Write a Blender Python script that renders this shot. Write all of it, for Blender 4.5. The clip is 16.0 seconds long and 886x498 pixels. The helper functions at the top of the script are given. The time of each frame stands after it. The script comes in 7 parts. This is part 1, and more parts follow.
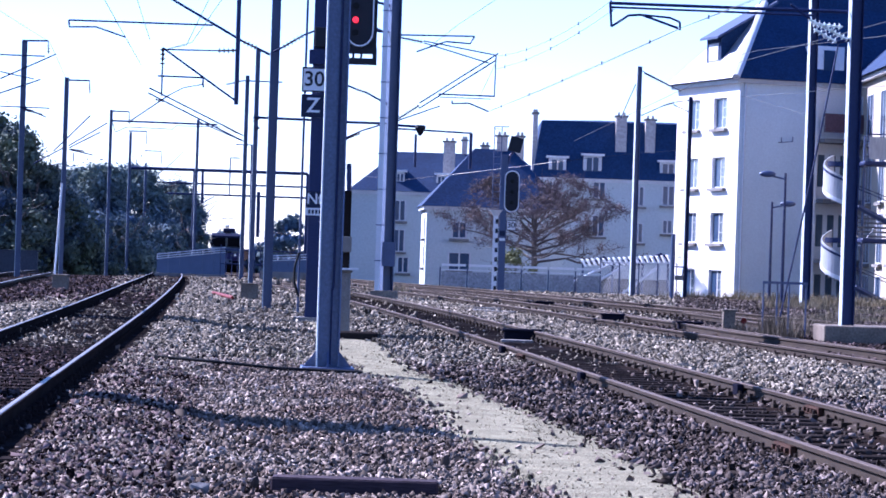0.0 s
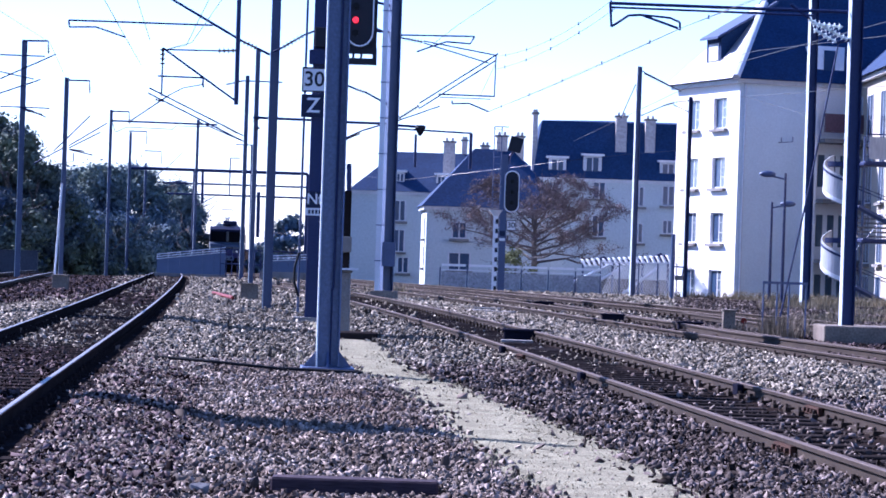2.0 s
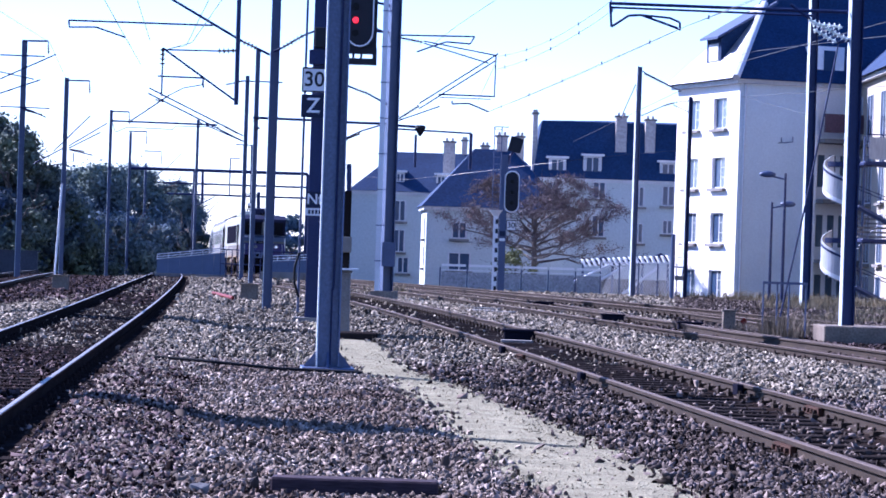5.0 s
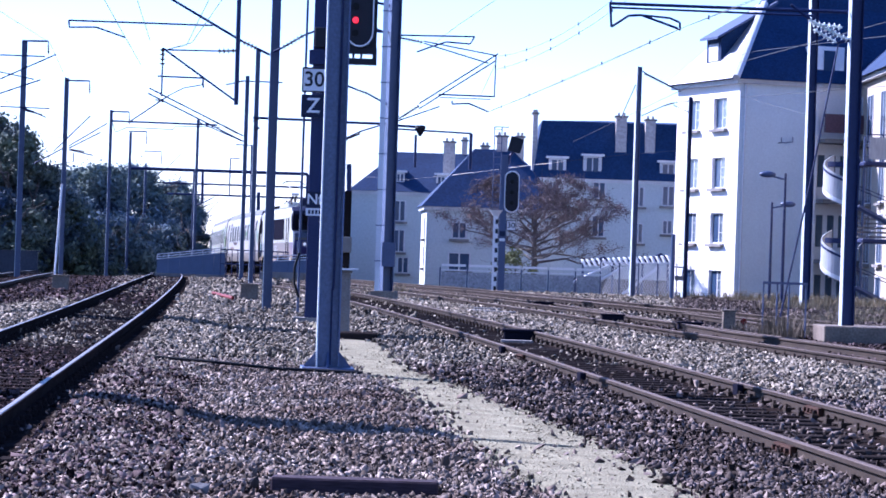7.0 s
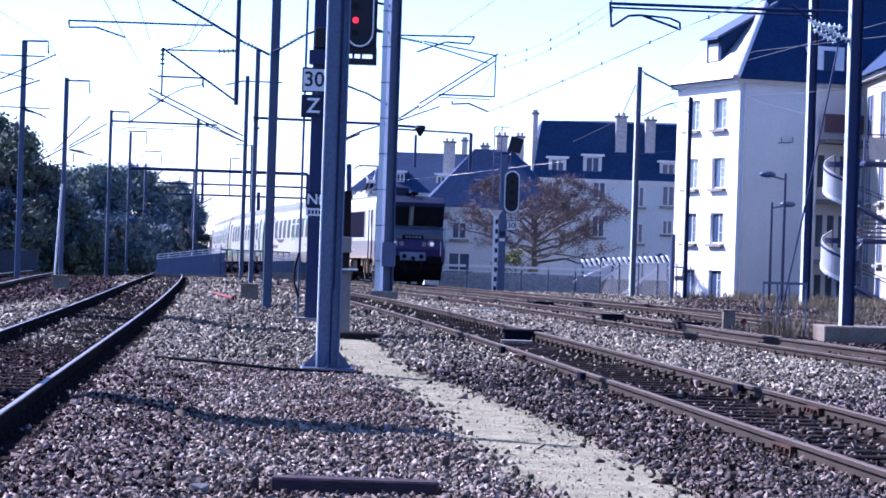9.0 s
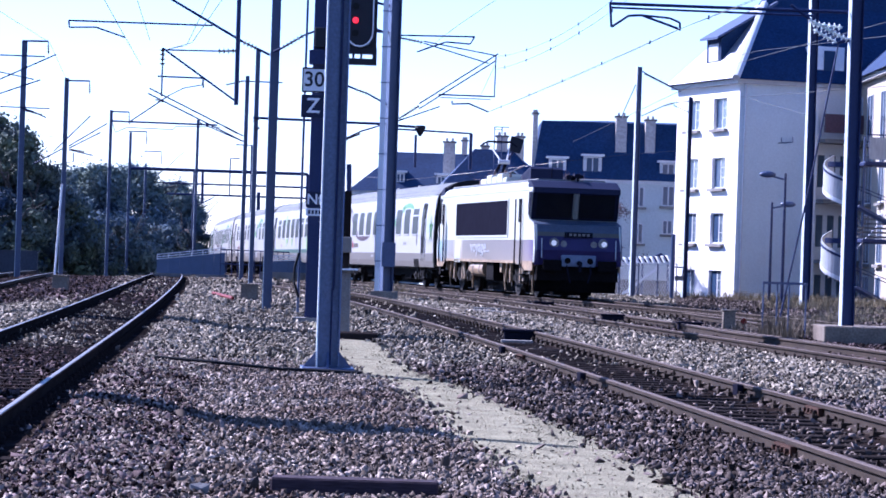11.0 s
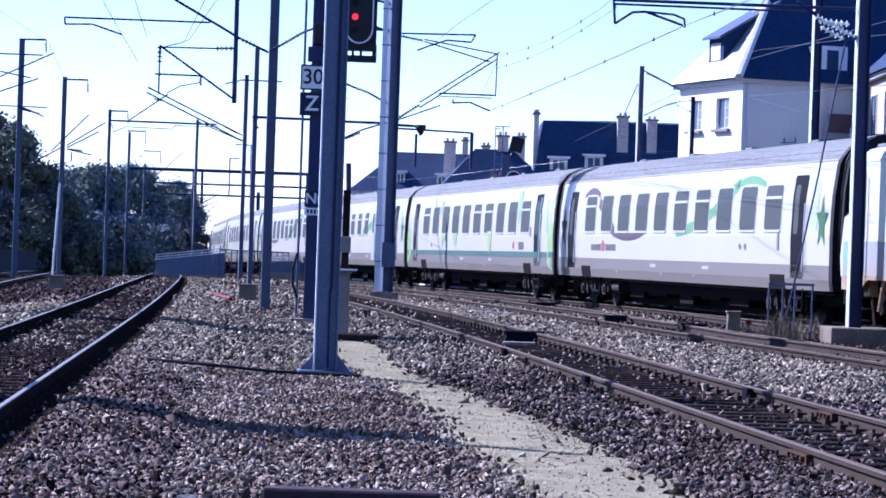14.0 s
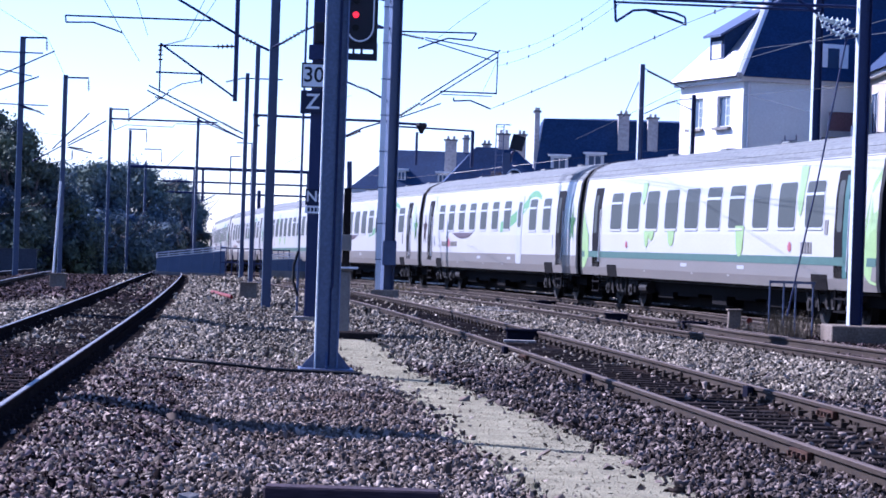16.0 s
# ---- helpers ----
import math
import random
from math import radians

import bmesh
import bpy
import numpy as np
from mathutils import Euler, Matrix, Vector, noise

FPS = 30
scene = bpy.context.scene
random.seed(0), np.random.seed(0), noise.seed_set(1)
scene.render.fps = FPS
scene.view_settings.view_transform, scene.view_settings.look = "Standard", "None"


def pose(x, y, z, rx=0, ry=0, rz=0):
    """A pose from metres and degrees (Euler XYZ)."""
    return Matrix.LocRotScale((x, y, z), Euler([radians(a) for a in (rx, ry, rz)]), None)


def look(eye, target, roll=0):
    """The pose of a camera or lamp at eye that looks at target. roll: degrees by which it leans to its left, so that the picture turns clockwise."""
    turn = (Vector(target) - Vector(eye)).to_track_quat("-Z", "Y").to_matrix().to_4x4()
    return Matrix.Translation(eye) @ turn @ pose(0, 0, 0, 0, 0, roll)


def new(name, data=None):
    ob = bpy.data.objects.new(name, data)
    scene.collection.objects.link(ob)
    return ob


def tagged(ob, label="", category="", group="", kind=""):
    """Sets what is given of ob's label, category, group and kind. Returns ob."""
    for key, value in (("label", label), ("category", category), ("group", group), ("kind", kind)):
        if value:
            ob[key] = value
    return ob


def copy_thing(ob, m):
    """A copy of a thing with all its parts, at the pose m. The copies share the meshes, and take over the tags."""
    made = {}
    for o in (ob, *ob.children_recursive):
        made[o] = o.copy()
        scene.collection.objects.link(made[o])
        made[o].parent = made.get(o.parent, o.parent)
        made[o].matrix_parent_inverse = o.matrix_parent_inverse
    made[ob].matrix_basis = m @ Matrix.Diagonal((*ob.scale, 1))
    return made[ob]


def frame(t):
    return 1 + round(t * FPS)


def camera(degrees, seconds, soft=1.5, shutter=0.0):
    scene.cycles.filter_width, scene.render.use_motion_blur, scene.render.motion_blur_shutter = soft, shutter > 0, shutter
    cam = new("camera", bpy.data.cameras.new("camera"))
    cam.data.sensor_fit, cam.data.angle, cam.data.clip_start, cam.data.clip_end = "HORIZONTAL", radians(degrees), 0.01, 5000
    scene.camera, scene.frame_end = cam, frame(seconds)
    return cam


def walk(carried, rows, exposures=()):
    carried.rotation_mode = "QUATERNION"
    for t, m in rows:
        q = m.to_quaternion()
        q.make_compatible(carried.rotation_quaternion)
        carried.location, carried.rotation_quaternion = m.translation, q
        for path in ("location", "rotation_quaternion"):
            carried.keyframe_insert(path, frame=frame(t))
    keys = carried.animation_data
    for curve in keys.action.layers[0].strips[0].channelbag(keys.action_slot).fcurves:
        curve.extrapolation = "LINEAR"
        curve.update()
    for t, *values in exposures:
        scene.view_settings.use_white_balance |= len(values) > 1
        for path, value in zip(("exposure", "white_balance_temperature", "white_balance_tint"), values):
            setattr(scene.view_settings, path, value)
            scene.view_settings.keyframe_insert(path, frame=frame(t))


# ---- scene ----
# ---------------------------------------------------------------- camera
EYE = (0.0, 0.0, 1.52)
ROLL = 1.9


def aim(turn, pitch, eye=EYE, roll=ROLL):
    """Pose from a turn to the right and a pitch up, in degrees."""
    a, b = radians(turn), radians(pitch)
    way = Vector((math.sin(a) * math.cos(b), math.cos(a) * math.cos(b), math.sin(b)))
    return look(eye, Vector(eye) + way * 10, roll)


cam = camera(18.3, 16.0, soft=1.7)
PITCH = 0.047
AHEAD = (-0.006, 0.855, 1.511)
PX = 0.01177
STILL = [(0.0, 0, 0), (11.9, 0, 0.7), (12.0, -2.7, -15.2), (12.1, 0.4, 0.5), (12.2, 0.4, -4), (12.4, 0.5, -3), (12.5, 0.5, -2.1), (12.6, 0.5, -6),
         (12.9, 0.8, -8), (13.0, 1.1, -9.1), (13.1, 1, -6.5), (13.2, 1, -6)]
NEARER = [(13.4, -0.65, -5.6), (13.5, -0.75, -2.4), (13.6, -0.75, 0.4), (13.7, -0.75, -0.6), (13.8, -0.65, 2.4), (13.9, -0.65, -0.6), (14.0, -0.65, 1.7),
          (14.2, -0.65, -0.6), (14.3, -0.55, 1.9), (14.4, -0.55, -1.6), (14.5, -0.55, -4.7), (15.0, -1.85, -8.2), (15.5, -1.85, -2.1), (16.0, -1.95, -1.7)]
walk(cam, [(t, aim(a * PX, PITCH + b * PX)) for t, a, b in STILL] + [(t, aim(a * PX, PITCH + b * PX, AHEAD, 1.95)) for t, a, b in NEARER],
     exposures=[(0.0, 1.8, 4750, 36), (9.5, 1.8, 4750, 36), (11.3, 1.66, 4750, 36), (12.5, 1.52, 4750, 36), (16.0, 1.52, 4750, 36)])

# ---------------------------------------------------------------- world and sun
SUN_TURN, SUN_HEIGHT = radians(-56), radians(36)
world = bpy.data.worlds.new("sky")
scene.world = world
world.use_nodes = True
wn = world.node_tree.nodes
sky = wn.new("ShaderNodeTexSky")
sky.sky_type, sky.sun_disc = "NISHITA", False
sky.sun_elevation, sky.sun_rotation = SUN_HEIGHT, SUN_TURN
sky.air_density, sky.dust_density, sky.ozone_density = 1.0, 0.03, 2.6
world.node_tree.links.new(sky.outputs[0], wn["Background"].inputs[0])
wn["Background"].inputs[1].default_value = 0.062
sun = new("sun", bpy.data.lights.new("sun", "SUN"))
sun.data.energy, sun.data.angle, sun.data.color = 5.0, radians(0.53), (0.96, 0.86, 0.68)
sun.matrix_world = look((0, 0, 0), (-math.sin(SUN_TURN) * math.cos(SUN_HEIGHT),
                                    -math.cos(SUN_TURN) * math.cos(SUN_HEIGHT), -math.sin(SUN_HEIGHT)))

# ---------------------------------------------------------------- materials


def material(name, color, rough=0.6, metal=0.0, spread=0.15, scale=3.0, fine=40.0, bump=0.0, second=None,
             mix=0.5, emit=0.0, spec=0.5, rnd=0.0, island=0.0, stretch=(1, 1, 1)):
    """A surface with broad stains and fine grain, in metres."""
    m = bpy.data.materials.new(name)
    m.use_nodes = True
    t = m.node_tree
    n, k = t.nodes, t.links
    p = n["Principled BSDF"]
    p.inputs["Roughness"].default_value, p.inputs["Metallic"].default_value = rough, metal
    p.inputs["Specular IOR Level"].default_value = spec
    co = n.new("ShaderNodeTexCoord")
    mp = n.new("ShaderNodeMapping")
    mp.inputs["Scale"].default_value = stretch
    k.new(co.outputs["Object"], mp.inputs["Vector"])
    big, small = n.new("ShaderNodeTexNoise"), n.new("ShaderNodeTexNoise")
    for tex, s in ((big, scale), (small, fine)):
        tex.inputs["Scale"].default_value, tex.inputs["Detail"].default_value = s, 5.0
        k.new(mp.outputs[0], tex.inputs["Vector"])
    ramp = n.new("ShaderNodeValToRGB")
    c2 = second or tuple(c * (1 - spread) for c in color)
    ramp.color_ramp.elements[0].color, ramp.color_ramp.elements[1].color = (*c2, 1), (*color, 1)
    ramp.color_ramp.elements[0].position, ramp.color_ramp.elements[1].position = 0.5 - 0.18 - (mix - 0.5) * -0.3, 0.68
    k.new(big.outputs[0], ramp.inputs[0])
    hsv = n.new("ShaderNodeHueSaturation")
    val = n.new("ShaderNodeMapRange")
    val.inputs["To Min"].default_value, val.inputs["To Max"].default_value = 1 - spread * 1.6, 1 + spread * 1.6
    val.inputs["From Min"].default_value, val.inputs["From Max"].default_value = 0.25, 0.75
    k.new(small.outputs[0], val.inputs[0])
    last = val.outputs[0]
    for amount, node, out in ((rnd, "ShaderNodeObjectInfo", "Random"), (island, "ShaderNodeNewGeometry", "Random Per Island")):
        if amount:
            src, mr, mul = n.new(node), n.new("ShaderNodeMapRange"), n.new("ShaderNodeMath")
            mr.inputs["To Min"].default_value, mr.inputs["To Max"].default_value = 1 - amount, 1 + 2 * amount
            sq = n.new("ShaderNodeMath")
            sq.operation = "POWER"
            sq.inputs[1].default_value = 2.0
            k.new(src.outputs[out], sq.inputs[0]), k.new(sq.outputs[0], mr.inputs[0])
            mul.operation = "MULTIPLY"
            k.new(last, mul.inputs[0]), k.new(mr.outputs[0], mul.inputs[1])
            last = mul.outputs[0]
    k.new(last, hsv.inputs["Value"]), k.new(ramp.outputs[0], hsv.inputs["Color"])
    k.new(hsv.outputs[0], p.inputs["Base Color"])
    if bump:
        b = n.new("ShaderNodeBump")
        b.inputs["Strength"].default_value, b.inputs["Distance"].default_value = bump, 0.02
        k.new(small.outputs[0], b.inputs["Height"]), k.new(b.outputs[0], p.inputs["Normal"])
    if emit:
        p.inputs["Emission Color"].default_value, p.inputs["Emission Strength"].default_value = (*color, 1), emit
    return m


STEEL = material("galvanised_steel", (0.048, 0.068, 0.14), 0.45, 0.1, 0.14, 1.2, 30, 0.1, spec=0.6)
PALE_STEEL = material("pale_blue_grey_mast_paint", (0.0851, 0.12, 0.218), 0.42, 0.1, 0.16, 1.2, 30, 0.1, spec=0.5)
# paler copy of the mast steel: sunlight on the left flange put into colour
LIT_FLANGE = material("sunlit_flange", (0.50, 0.55, 0.58), 0.45, 0.1, 0.14, 1.2, 30, 0.1, spec=0.5)
DARK_STEEL = material("painted_dark_steel", (0.017, 0.0251, 0.0788), 0.5, 0.2, 0.15, 1.5, 30, 0.1, spec=0.3)
WIRE = material("copper_wire", (0.06, 0.055, 0.05), 0.5, 0.5)
INSULATOR = material("brown_porcelain", (0.10, 0.06, 0.05), 0.25)
WHITE_INSULATOR = material("pale_glass_insulator", (0.75, 0.78, 0.72), 0.2)
RUST = material("rusty_rail_steel", (0.042, 0.0308, 0.0217), 0.8, 0.0, 0.25, 2.0, 60, 0.2, second=(0.028, 0.0203, 0.0161), spec=0.08)
RAIL_TOP = material("polished_rail_head", (0.21, 0.196, 0.189), 0.5, 0.2, 0.1, 4, 30)
DULL_TOP = material("dull_brown_rail_head", (0.104, 0.0756, 0.0596), 0.7, 0.0, 0.15, 4, 30, spec=0.12)
SLEEPER = material("weathered_oak_sleeper", (0.024, 0.02, 0.019), 0.95, 0, 0.3, 3, 40, 0.3, rnd=0.25, spec=0.0)
CONCRETE = material("grey_concrete", (0.211, 0.199, 0.183), 0.9, 0, 0.22, 1.2, 40, 0.3, second=(0.117, 0.105, 0.0936))
STONE = material("ballast_stone", (0.21, 0.177, 0.147), 0.9, 0, 0.1, 0.7, 30, 0, second=(0.105, 0.0795, 0.0659), island=0.62, spec=0.0)
BROWN_STONE = material("dark_red_brown_ballast_stone", (0.0768, 0.0593, 0.0572), 0.9, 0, 0.1, 0.7, 30, 0, second=(0.0374, 0.0263, 0.0261), island=0.85, spec=0.0)
DARK_STONE = material("dark_brown_ballast_stone", (0.131, 0.108, 0.0942), 0.85, 0, 0.1, 0.7, 30, 0, second=(0.0706, 0.0552, 0.048), island=0.75, spec=0.0)
PALE_STONE = material("clean_ballast_stone", (0.241, 0.21, 0.161), 0.8, 0, 0.12, 1.5, 30, 0, second=(0.106, 0.0889, 0.0678), island=0.58, spec=0.05)
SAND = material("sandy_path", (0.291, 0.269, 0.178), 0.95, 0, 0.4, 2.6, 60, 1.0, second=(0.184, 0.166, 0.112), spec=0.0)
PLASTER = material("cream_plaster", (0.86, 0.83, 0.79), 0.9, 0, 0.05, 0.35, 12, 0.08, second=(0.79, 0.76, 0.72))
CREAM_WALL = material("warm_cream_render", (0.371, 0.32, 0.247), 0.9, 0, 0.07, 0.35, 12, 0.08)
STONE_WALL = material("beige_stone_wall", (0.475, 0.511, 0.497), 0.9, 0, 0.07, 0.4, 8, 0.1)
# darker copy of RUST: shade on the rail's near side put into colour
SHADE_BLACK_RAIL = material("shade_black_rail", (0.022, 0.018, 0.018), 0.9, 0, 0.3, 2, 40, 0.1, spec=0.0)
SLATE = material("blue_black_slate", (0.0179, 0.0389, 0.0969), 0.8, 0, 0.2, 0.6, 9, 0.2, spec=0.15)
ZINC = material("pale_zinc", (0.62, 0.63, 0.65), 0.45, 0.3, 0.1)
WINDOW_GLASS = material("window_glass", (0.036, 0.062, 0.115), 0.08, spread=0.1, spec=0.25)
CAB_GLASS = material("dark_cab_glass", (0.014, 0.016, 0.022), 0.12, spread=0.1, spec=0.25)
# paler copy of the window glass: reflected sky put into its colour
PALE_GLASS = material("sky_painted_window_glass", (0.10, 0.13, 0.16), 0.05, spread=0.1, spec=0.9)
WINDOW_FRAME = material("white_window_frame", (0.55, 0.555, 0.56), 0.5)
COACH_WHITE = material("coach_white_paint", (0.396, 0.389, 0.367), 0.35, 0, 0.05, 0.5, 20)
COACH_GREY = material("coach_grey_paint", (0.152, 0.137, 0.12), 0.4, 0, 0.1, 0.5, 20)
COACH_ROOF = material("coach_roof_grey", (0.135, 0.144, 0.143), 0.85, 0, 0.15, 0.4, 12, stretch=(1, 0.3, 1), spec=0.25)
COACH_GREEN = material("green_stripe", (0.0385, 0.098, 0.077), 0.5)
LIME = material("lime_green_foil", (0.252, 0.378, 0.14), 0.4)
COACH_GLASS = material("tinted_coach_glass", (0.0566, 0.065, 0.0608), 0.5, spread=0.1, spec=0.1)
FROSTED = material("frosted_glass", (0.328, 0.406, 0.374), 0.4, spread=0.08)
COACH_TRIM = material("pale_aluminium_trim", (0.429, 0.433, 0.445), 0.4, 0.3, 0.08)
# shade of a door recess put into the colour of a flush panel
DOOR_DARK = material("door_recess_shade", (0.0088, 0.008, 0.0096), 0.6, spec=0.05)
DOOR_GREEN = material("dark_green_door", (0.02, 0.09, 0.075), 0.5)
NOSE_TAN = material("dull_tan_stripe", (0.15, 0.145, 0.12), 0.5, 0, 0.1)
BOGIE = material("dusty_bogie_steel", (0.0164, 0.0137, 0.0121), 0.75, 0, 0.35, 3, 20, 0.2, second=(0.00702, 0.00585, 0.00585), spec=0.2)
BLACK = material("black_rubber", (0.012, 0.012, 0.0132), 0.7, spec=0.15)
# grime, and the shade under the train put into this near-black colour
UNDER = material("grimy_shaded_underframe", (0.0063, 0.0054, 0.00585), 0.85, 0, 0.3, 2, 20, 0.2, spec=0.05)
LOCO_SILVER = material("loco_silver_paint", (0.49, 0.502, 0.442), 0.35, 0.1, 0.06, 0.6, 15, spec=0.3)
LOCO_GREY = material("loco_grey_paint", (0.189, 0.175, 0.164), 0.5, 0, 0.2, 0.8, 12, second=(0.119, 0.105, 0.091))
LOCO_PURPLE = material("loco_purple_paint", (0.048, 0.0336, 0.132), 0.4, 0, 0.1)
CAB_DARK = material("dark_navy_cab_paint", (0.013, 0.015, 0.04), 0.55, spec=0.12)
# the shade on the loco's front is put into this blue-grey
SHADED_FRONT = material("shaded_front_blue_grey", (0.105, 0.131, 0.195), 0.45, 0, 0.1, 0.8, 12)
LOCO_DARK = material("loco_dark_grey_paint", (0.012, 0.0121, 0.0195), 0.7, spec=0.0)
LIVERY = material("faded_lower_livery", (0.5, 0.5, 0.5), 0.5, 0, 0.12, 1.3, 14, stretch=(1, 1, 0.35))


def fade_livery(m):
    """Pale blue at the rear, worn grey in the middle, purple at the front; yellowed with rust towards the sill."""
    n, k = m.node_tree.nodes, m.node_tree.links
    p = n["Principled BSDF"]
    worn = p.inputs["Base Color"].links[0].from_socket
    co, xyz = n.new("ShaderNodeTexCoord"), n.new("ShaderNodeSeparateXYZ")
    k.new(co.outputs["Object"], xyz.inputs[0])
    place, along = n.new("ShaderNodeMapRange"), n.new("ShaderNodeValToRGB")
    place.inputs["From Min"].default_value, place.inputs["From Max"].default_value = -8.2, 8.2
    k.new(xyz.outputs["Y"], place.inputs[0]), k.new(place.outputs[0], along.inputs[0])
    ramp = along.color_ramp
    ramp.elements[0].color, ramp.elements[1].color = (0.22, 0.40, 0.52, 1), (0.0975, 0.0638, 0.18, 1)
    for at, c in ((0.06, (0.30, 0.42, 0.48)), (0.09, (0.34, 0.36, 0.36)), (0.18, (0.27, 0.26, 0.24)), (0.225, (0.60, 0.56, 0.44)), (0.265, (0.58, 0.53, 0.42)), (0.30, (0.21, 0.192, 0.17)), (0.6, (0.195, 0.176, 0.158)), (0.88, (0.215, 0.188, 0.178)), (0.96, (0.20, 0.165, 0.20))):
        ramp.elements.new(at).color = (*c, 1)
    low, stain, both = n.new("ShaderNodeMapRange"), n.new("ShaderNodeTexNoise"), n.new("ShaderNodeMath")
    low.inputs["From Min"].default_value, low.inputs["From Max"].default_value = 1.6, 0.95
    stain.inputs["Scale"].default_value = 1.6
    both.operation = "MULTIPLY"
    k.new(xyz.outputs["Z"], low.inputs[0]), k.new(low.outputs[0], both.inputs[0]), k.new(stain.outputs[0], both.inputs[1])
    rust, grain = n.new("ShaderNodeMix"), n.new("ShaderNodeMix")
    rust.data_type = grain.data_type = "RGBA"
    grain.blend_type = "MULTIPLY"
    rust.inputs[7].default_value = (0.32, 0.25, 0.17, 1)
    grain.inputs[0].default_value = 0.5
    k.new(both.outputs[0], rust.inputs[0]), k.new(along.outputs[0], rust.inputs[6])
    k.new(rust.outputs[2], grain.inputs[6]), k.new(worn, grain.inputs[7])
    k.new(grain.outputs[2], p.inputs["Base Color"])


fade_livery(LIVERY)
CREAM = material("cream_tank_paint", (0.336, 0.239, 0.135), 0.55, 0, 0.25, 2, 20, second=(0.185, 0.122, 0.0658))
LAMP_ON = material("lit_headlamp", (1.0, 0.93, 0.8), 0.2, emit=0.07)
RED_ON = material("lit_red_signal", (1.0, 0.012, 0.015), 0.2, emit=0.55)
SIGNAL_BLACK = material("matt_black_signal", (0.010, 0.011, 0.018), 0.6, spec=0.3)
SIGN_WHITE = material("white_sign_enamel", (0.72, 0.72, 0.72), 0.4, spread=0.06)
SIGN_BLUE = material("dark_blue_sign_enamel", (0.0132, 0.018, 0.0468), 0.4, spec=0.15)
# olive and dark patches imitate lit and shaded foliage; the blue is haze
LEAF = material("light_patched_green_leaves", (0.145, 0.165, 0.085), 0.7, 0, 0.2, 0.3, 2, second=(0.042, 0.06, 0.092), island=0.15, spec=0.05)
# bluer and paler for distance: haze put into the leaf colour
FAR_LEAF = material("hazed_blue_green_leaves", (0.155, 0.185, 0.125), 0.8, 0, 0.2, 0.3, 2, second=(0.065, 0.1, 0.16), island=0.1, spec=0.05)
AUTUMN = material("rusty_autumn_leaves", (0.169, 0.121, 0.0978), 0.9, 0, 0.2, 0.3, 2, second=(0.108, 0.0905, 0.115), island=0.35, spec=0.1)
BARK = material("grey_brown_bark", (0.11, 0.09, 0.08), 0.9, 0, 0.3, 3, 20, 0.4)
DRY_GRASS = material("dry_grass", (0.105, 0.082, 0.05), 0.9, 0, 0.2, 1, 10, island=0.4)
BLUE_PANEL = material("blue_parapet_panel", (0.075, 0.105, 0.18), 0.5, 0, 0.12)
BRICK = material("brown_brick_chimney", (0.46, 0.42, 0.39), 0.9, 0, 0.15, 1, 8, 0.2)

# ---------------------------------------------------------------- builders


def box(bm, x0, x1, y0, y1, z0, z1, m=None):
    """An upright block; m turns it into place."""
    vs = [bm.verts.new((m @ Vector(c)) if m else c) for c in
          ((x0, y0, z0), (x1, y0, z0), (x1, y1, z0), (x0, y1, z0), (x0, y0, z1), (x1, y0, z1), (x1, y1, z1), (x0, y1, z1))]
    for f in ((3, 2, 1, 0), (4, 5, 6, 7), (0, 1, 5, 4), (1, 2, 6, 5), (2, 3, 7, 6), (3, 0, 4, 7)):
        bm.faces.new([vs[i] for i in f])
    return vs


def rod(bm, a, b, r0, r1=None, n=8):
    """A round bar from a to b, with capped ends."""
    a, b = Vector(a), Vector(b)
    r1 = r0 if r1 is None else r1
    q = (b - a).to_track_quat("Z", "Y")
    rings = []
    for c, r in ((a, r0), (b, r1)):
        rings.append([bm.verts.new(c + q @ Vector((r * math.cos(6.28318 * i / n), r * math.sin(6.28318 * i / n), 0))) for i in range(n)])
    for i in range(n):
        bm.faces.new((rings[0][i], rings[0][(i + 1) % n], rings[1][(i + 1) % n], rings[1][i]))
    bm.faces.new(rings[0][::-1]), bm.faces.new(rings[1])


def prism(bm, outline, y0, y1, m=None):
    """A closed outline of (x, z), anticlockwise seen from -y, drawn out from y0 to y1."""
    ring = [[bm.verts.new((m @ Vector((x, y, z))) if m else (x, y, z)) for x, z in outline] for y in (y0, y1)]
    n = len(outline)
    bm.faces.new(ring[0]), bm.faces.new(ring[1][::-1])
    for i in range(n):
        bm.faces.new((ring[0][(i + 1) % n], ring[0][i], ring[1][i], ring[1][(i + 1) % n]))


def mesh_of(name, bm, mat, bevel=0.0, smooth=False):
    bmesh.ops.recalc_face_normals(bm, faces=bm.faces)
    if bevel:
        bmesh.ops.bevel(bm, geom=list(bm.edges), offset=bevel, segments=1, affect="EDGES", clamp_overlap=True)
    me = bpy.data.meshes.new(name)
    bm.to_mesh(me)
    bm.free()
    me.materials.append(mat)
    if smooth:
        for p in me.polygons:
            p.use_smooth = True
    return me


def part(name, bm, mat, parent, label="", bevel=0.0, smooth=False):
    ob = new(name, mesh_of(name, bm, mat, bevel, smooth))
    ob.parent = parent
    return tagged(ob, label) if label else ob


def thing(name, label, category, m=None, group="", kind=""):
    ob = new(name)
    ob.empty_display_size = 0.2
    if m is not None:
        ob.matrix_basis = m
    return tagged(ob, label, category, group, kind)


def solid(name, bm, mat, label, category, group="", kind="", m=None, bevel=0.0, smooth=False):
    ob = new(name, mesh_of(name, bm, mat, bevel, smooth))
    if m is not None:
        ob.matrix_basis = m
    return tagged(ob, label, category, group, kind)


def B():
    return bmesh.new()


def blocks(*specs, m=None):
    bm = B()
    for s in specs:
        box(bm, *s, m=m)
    return bm


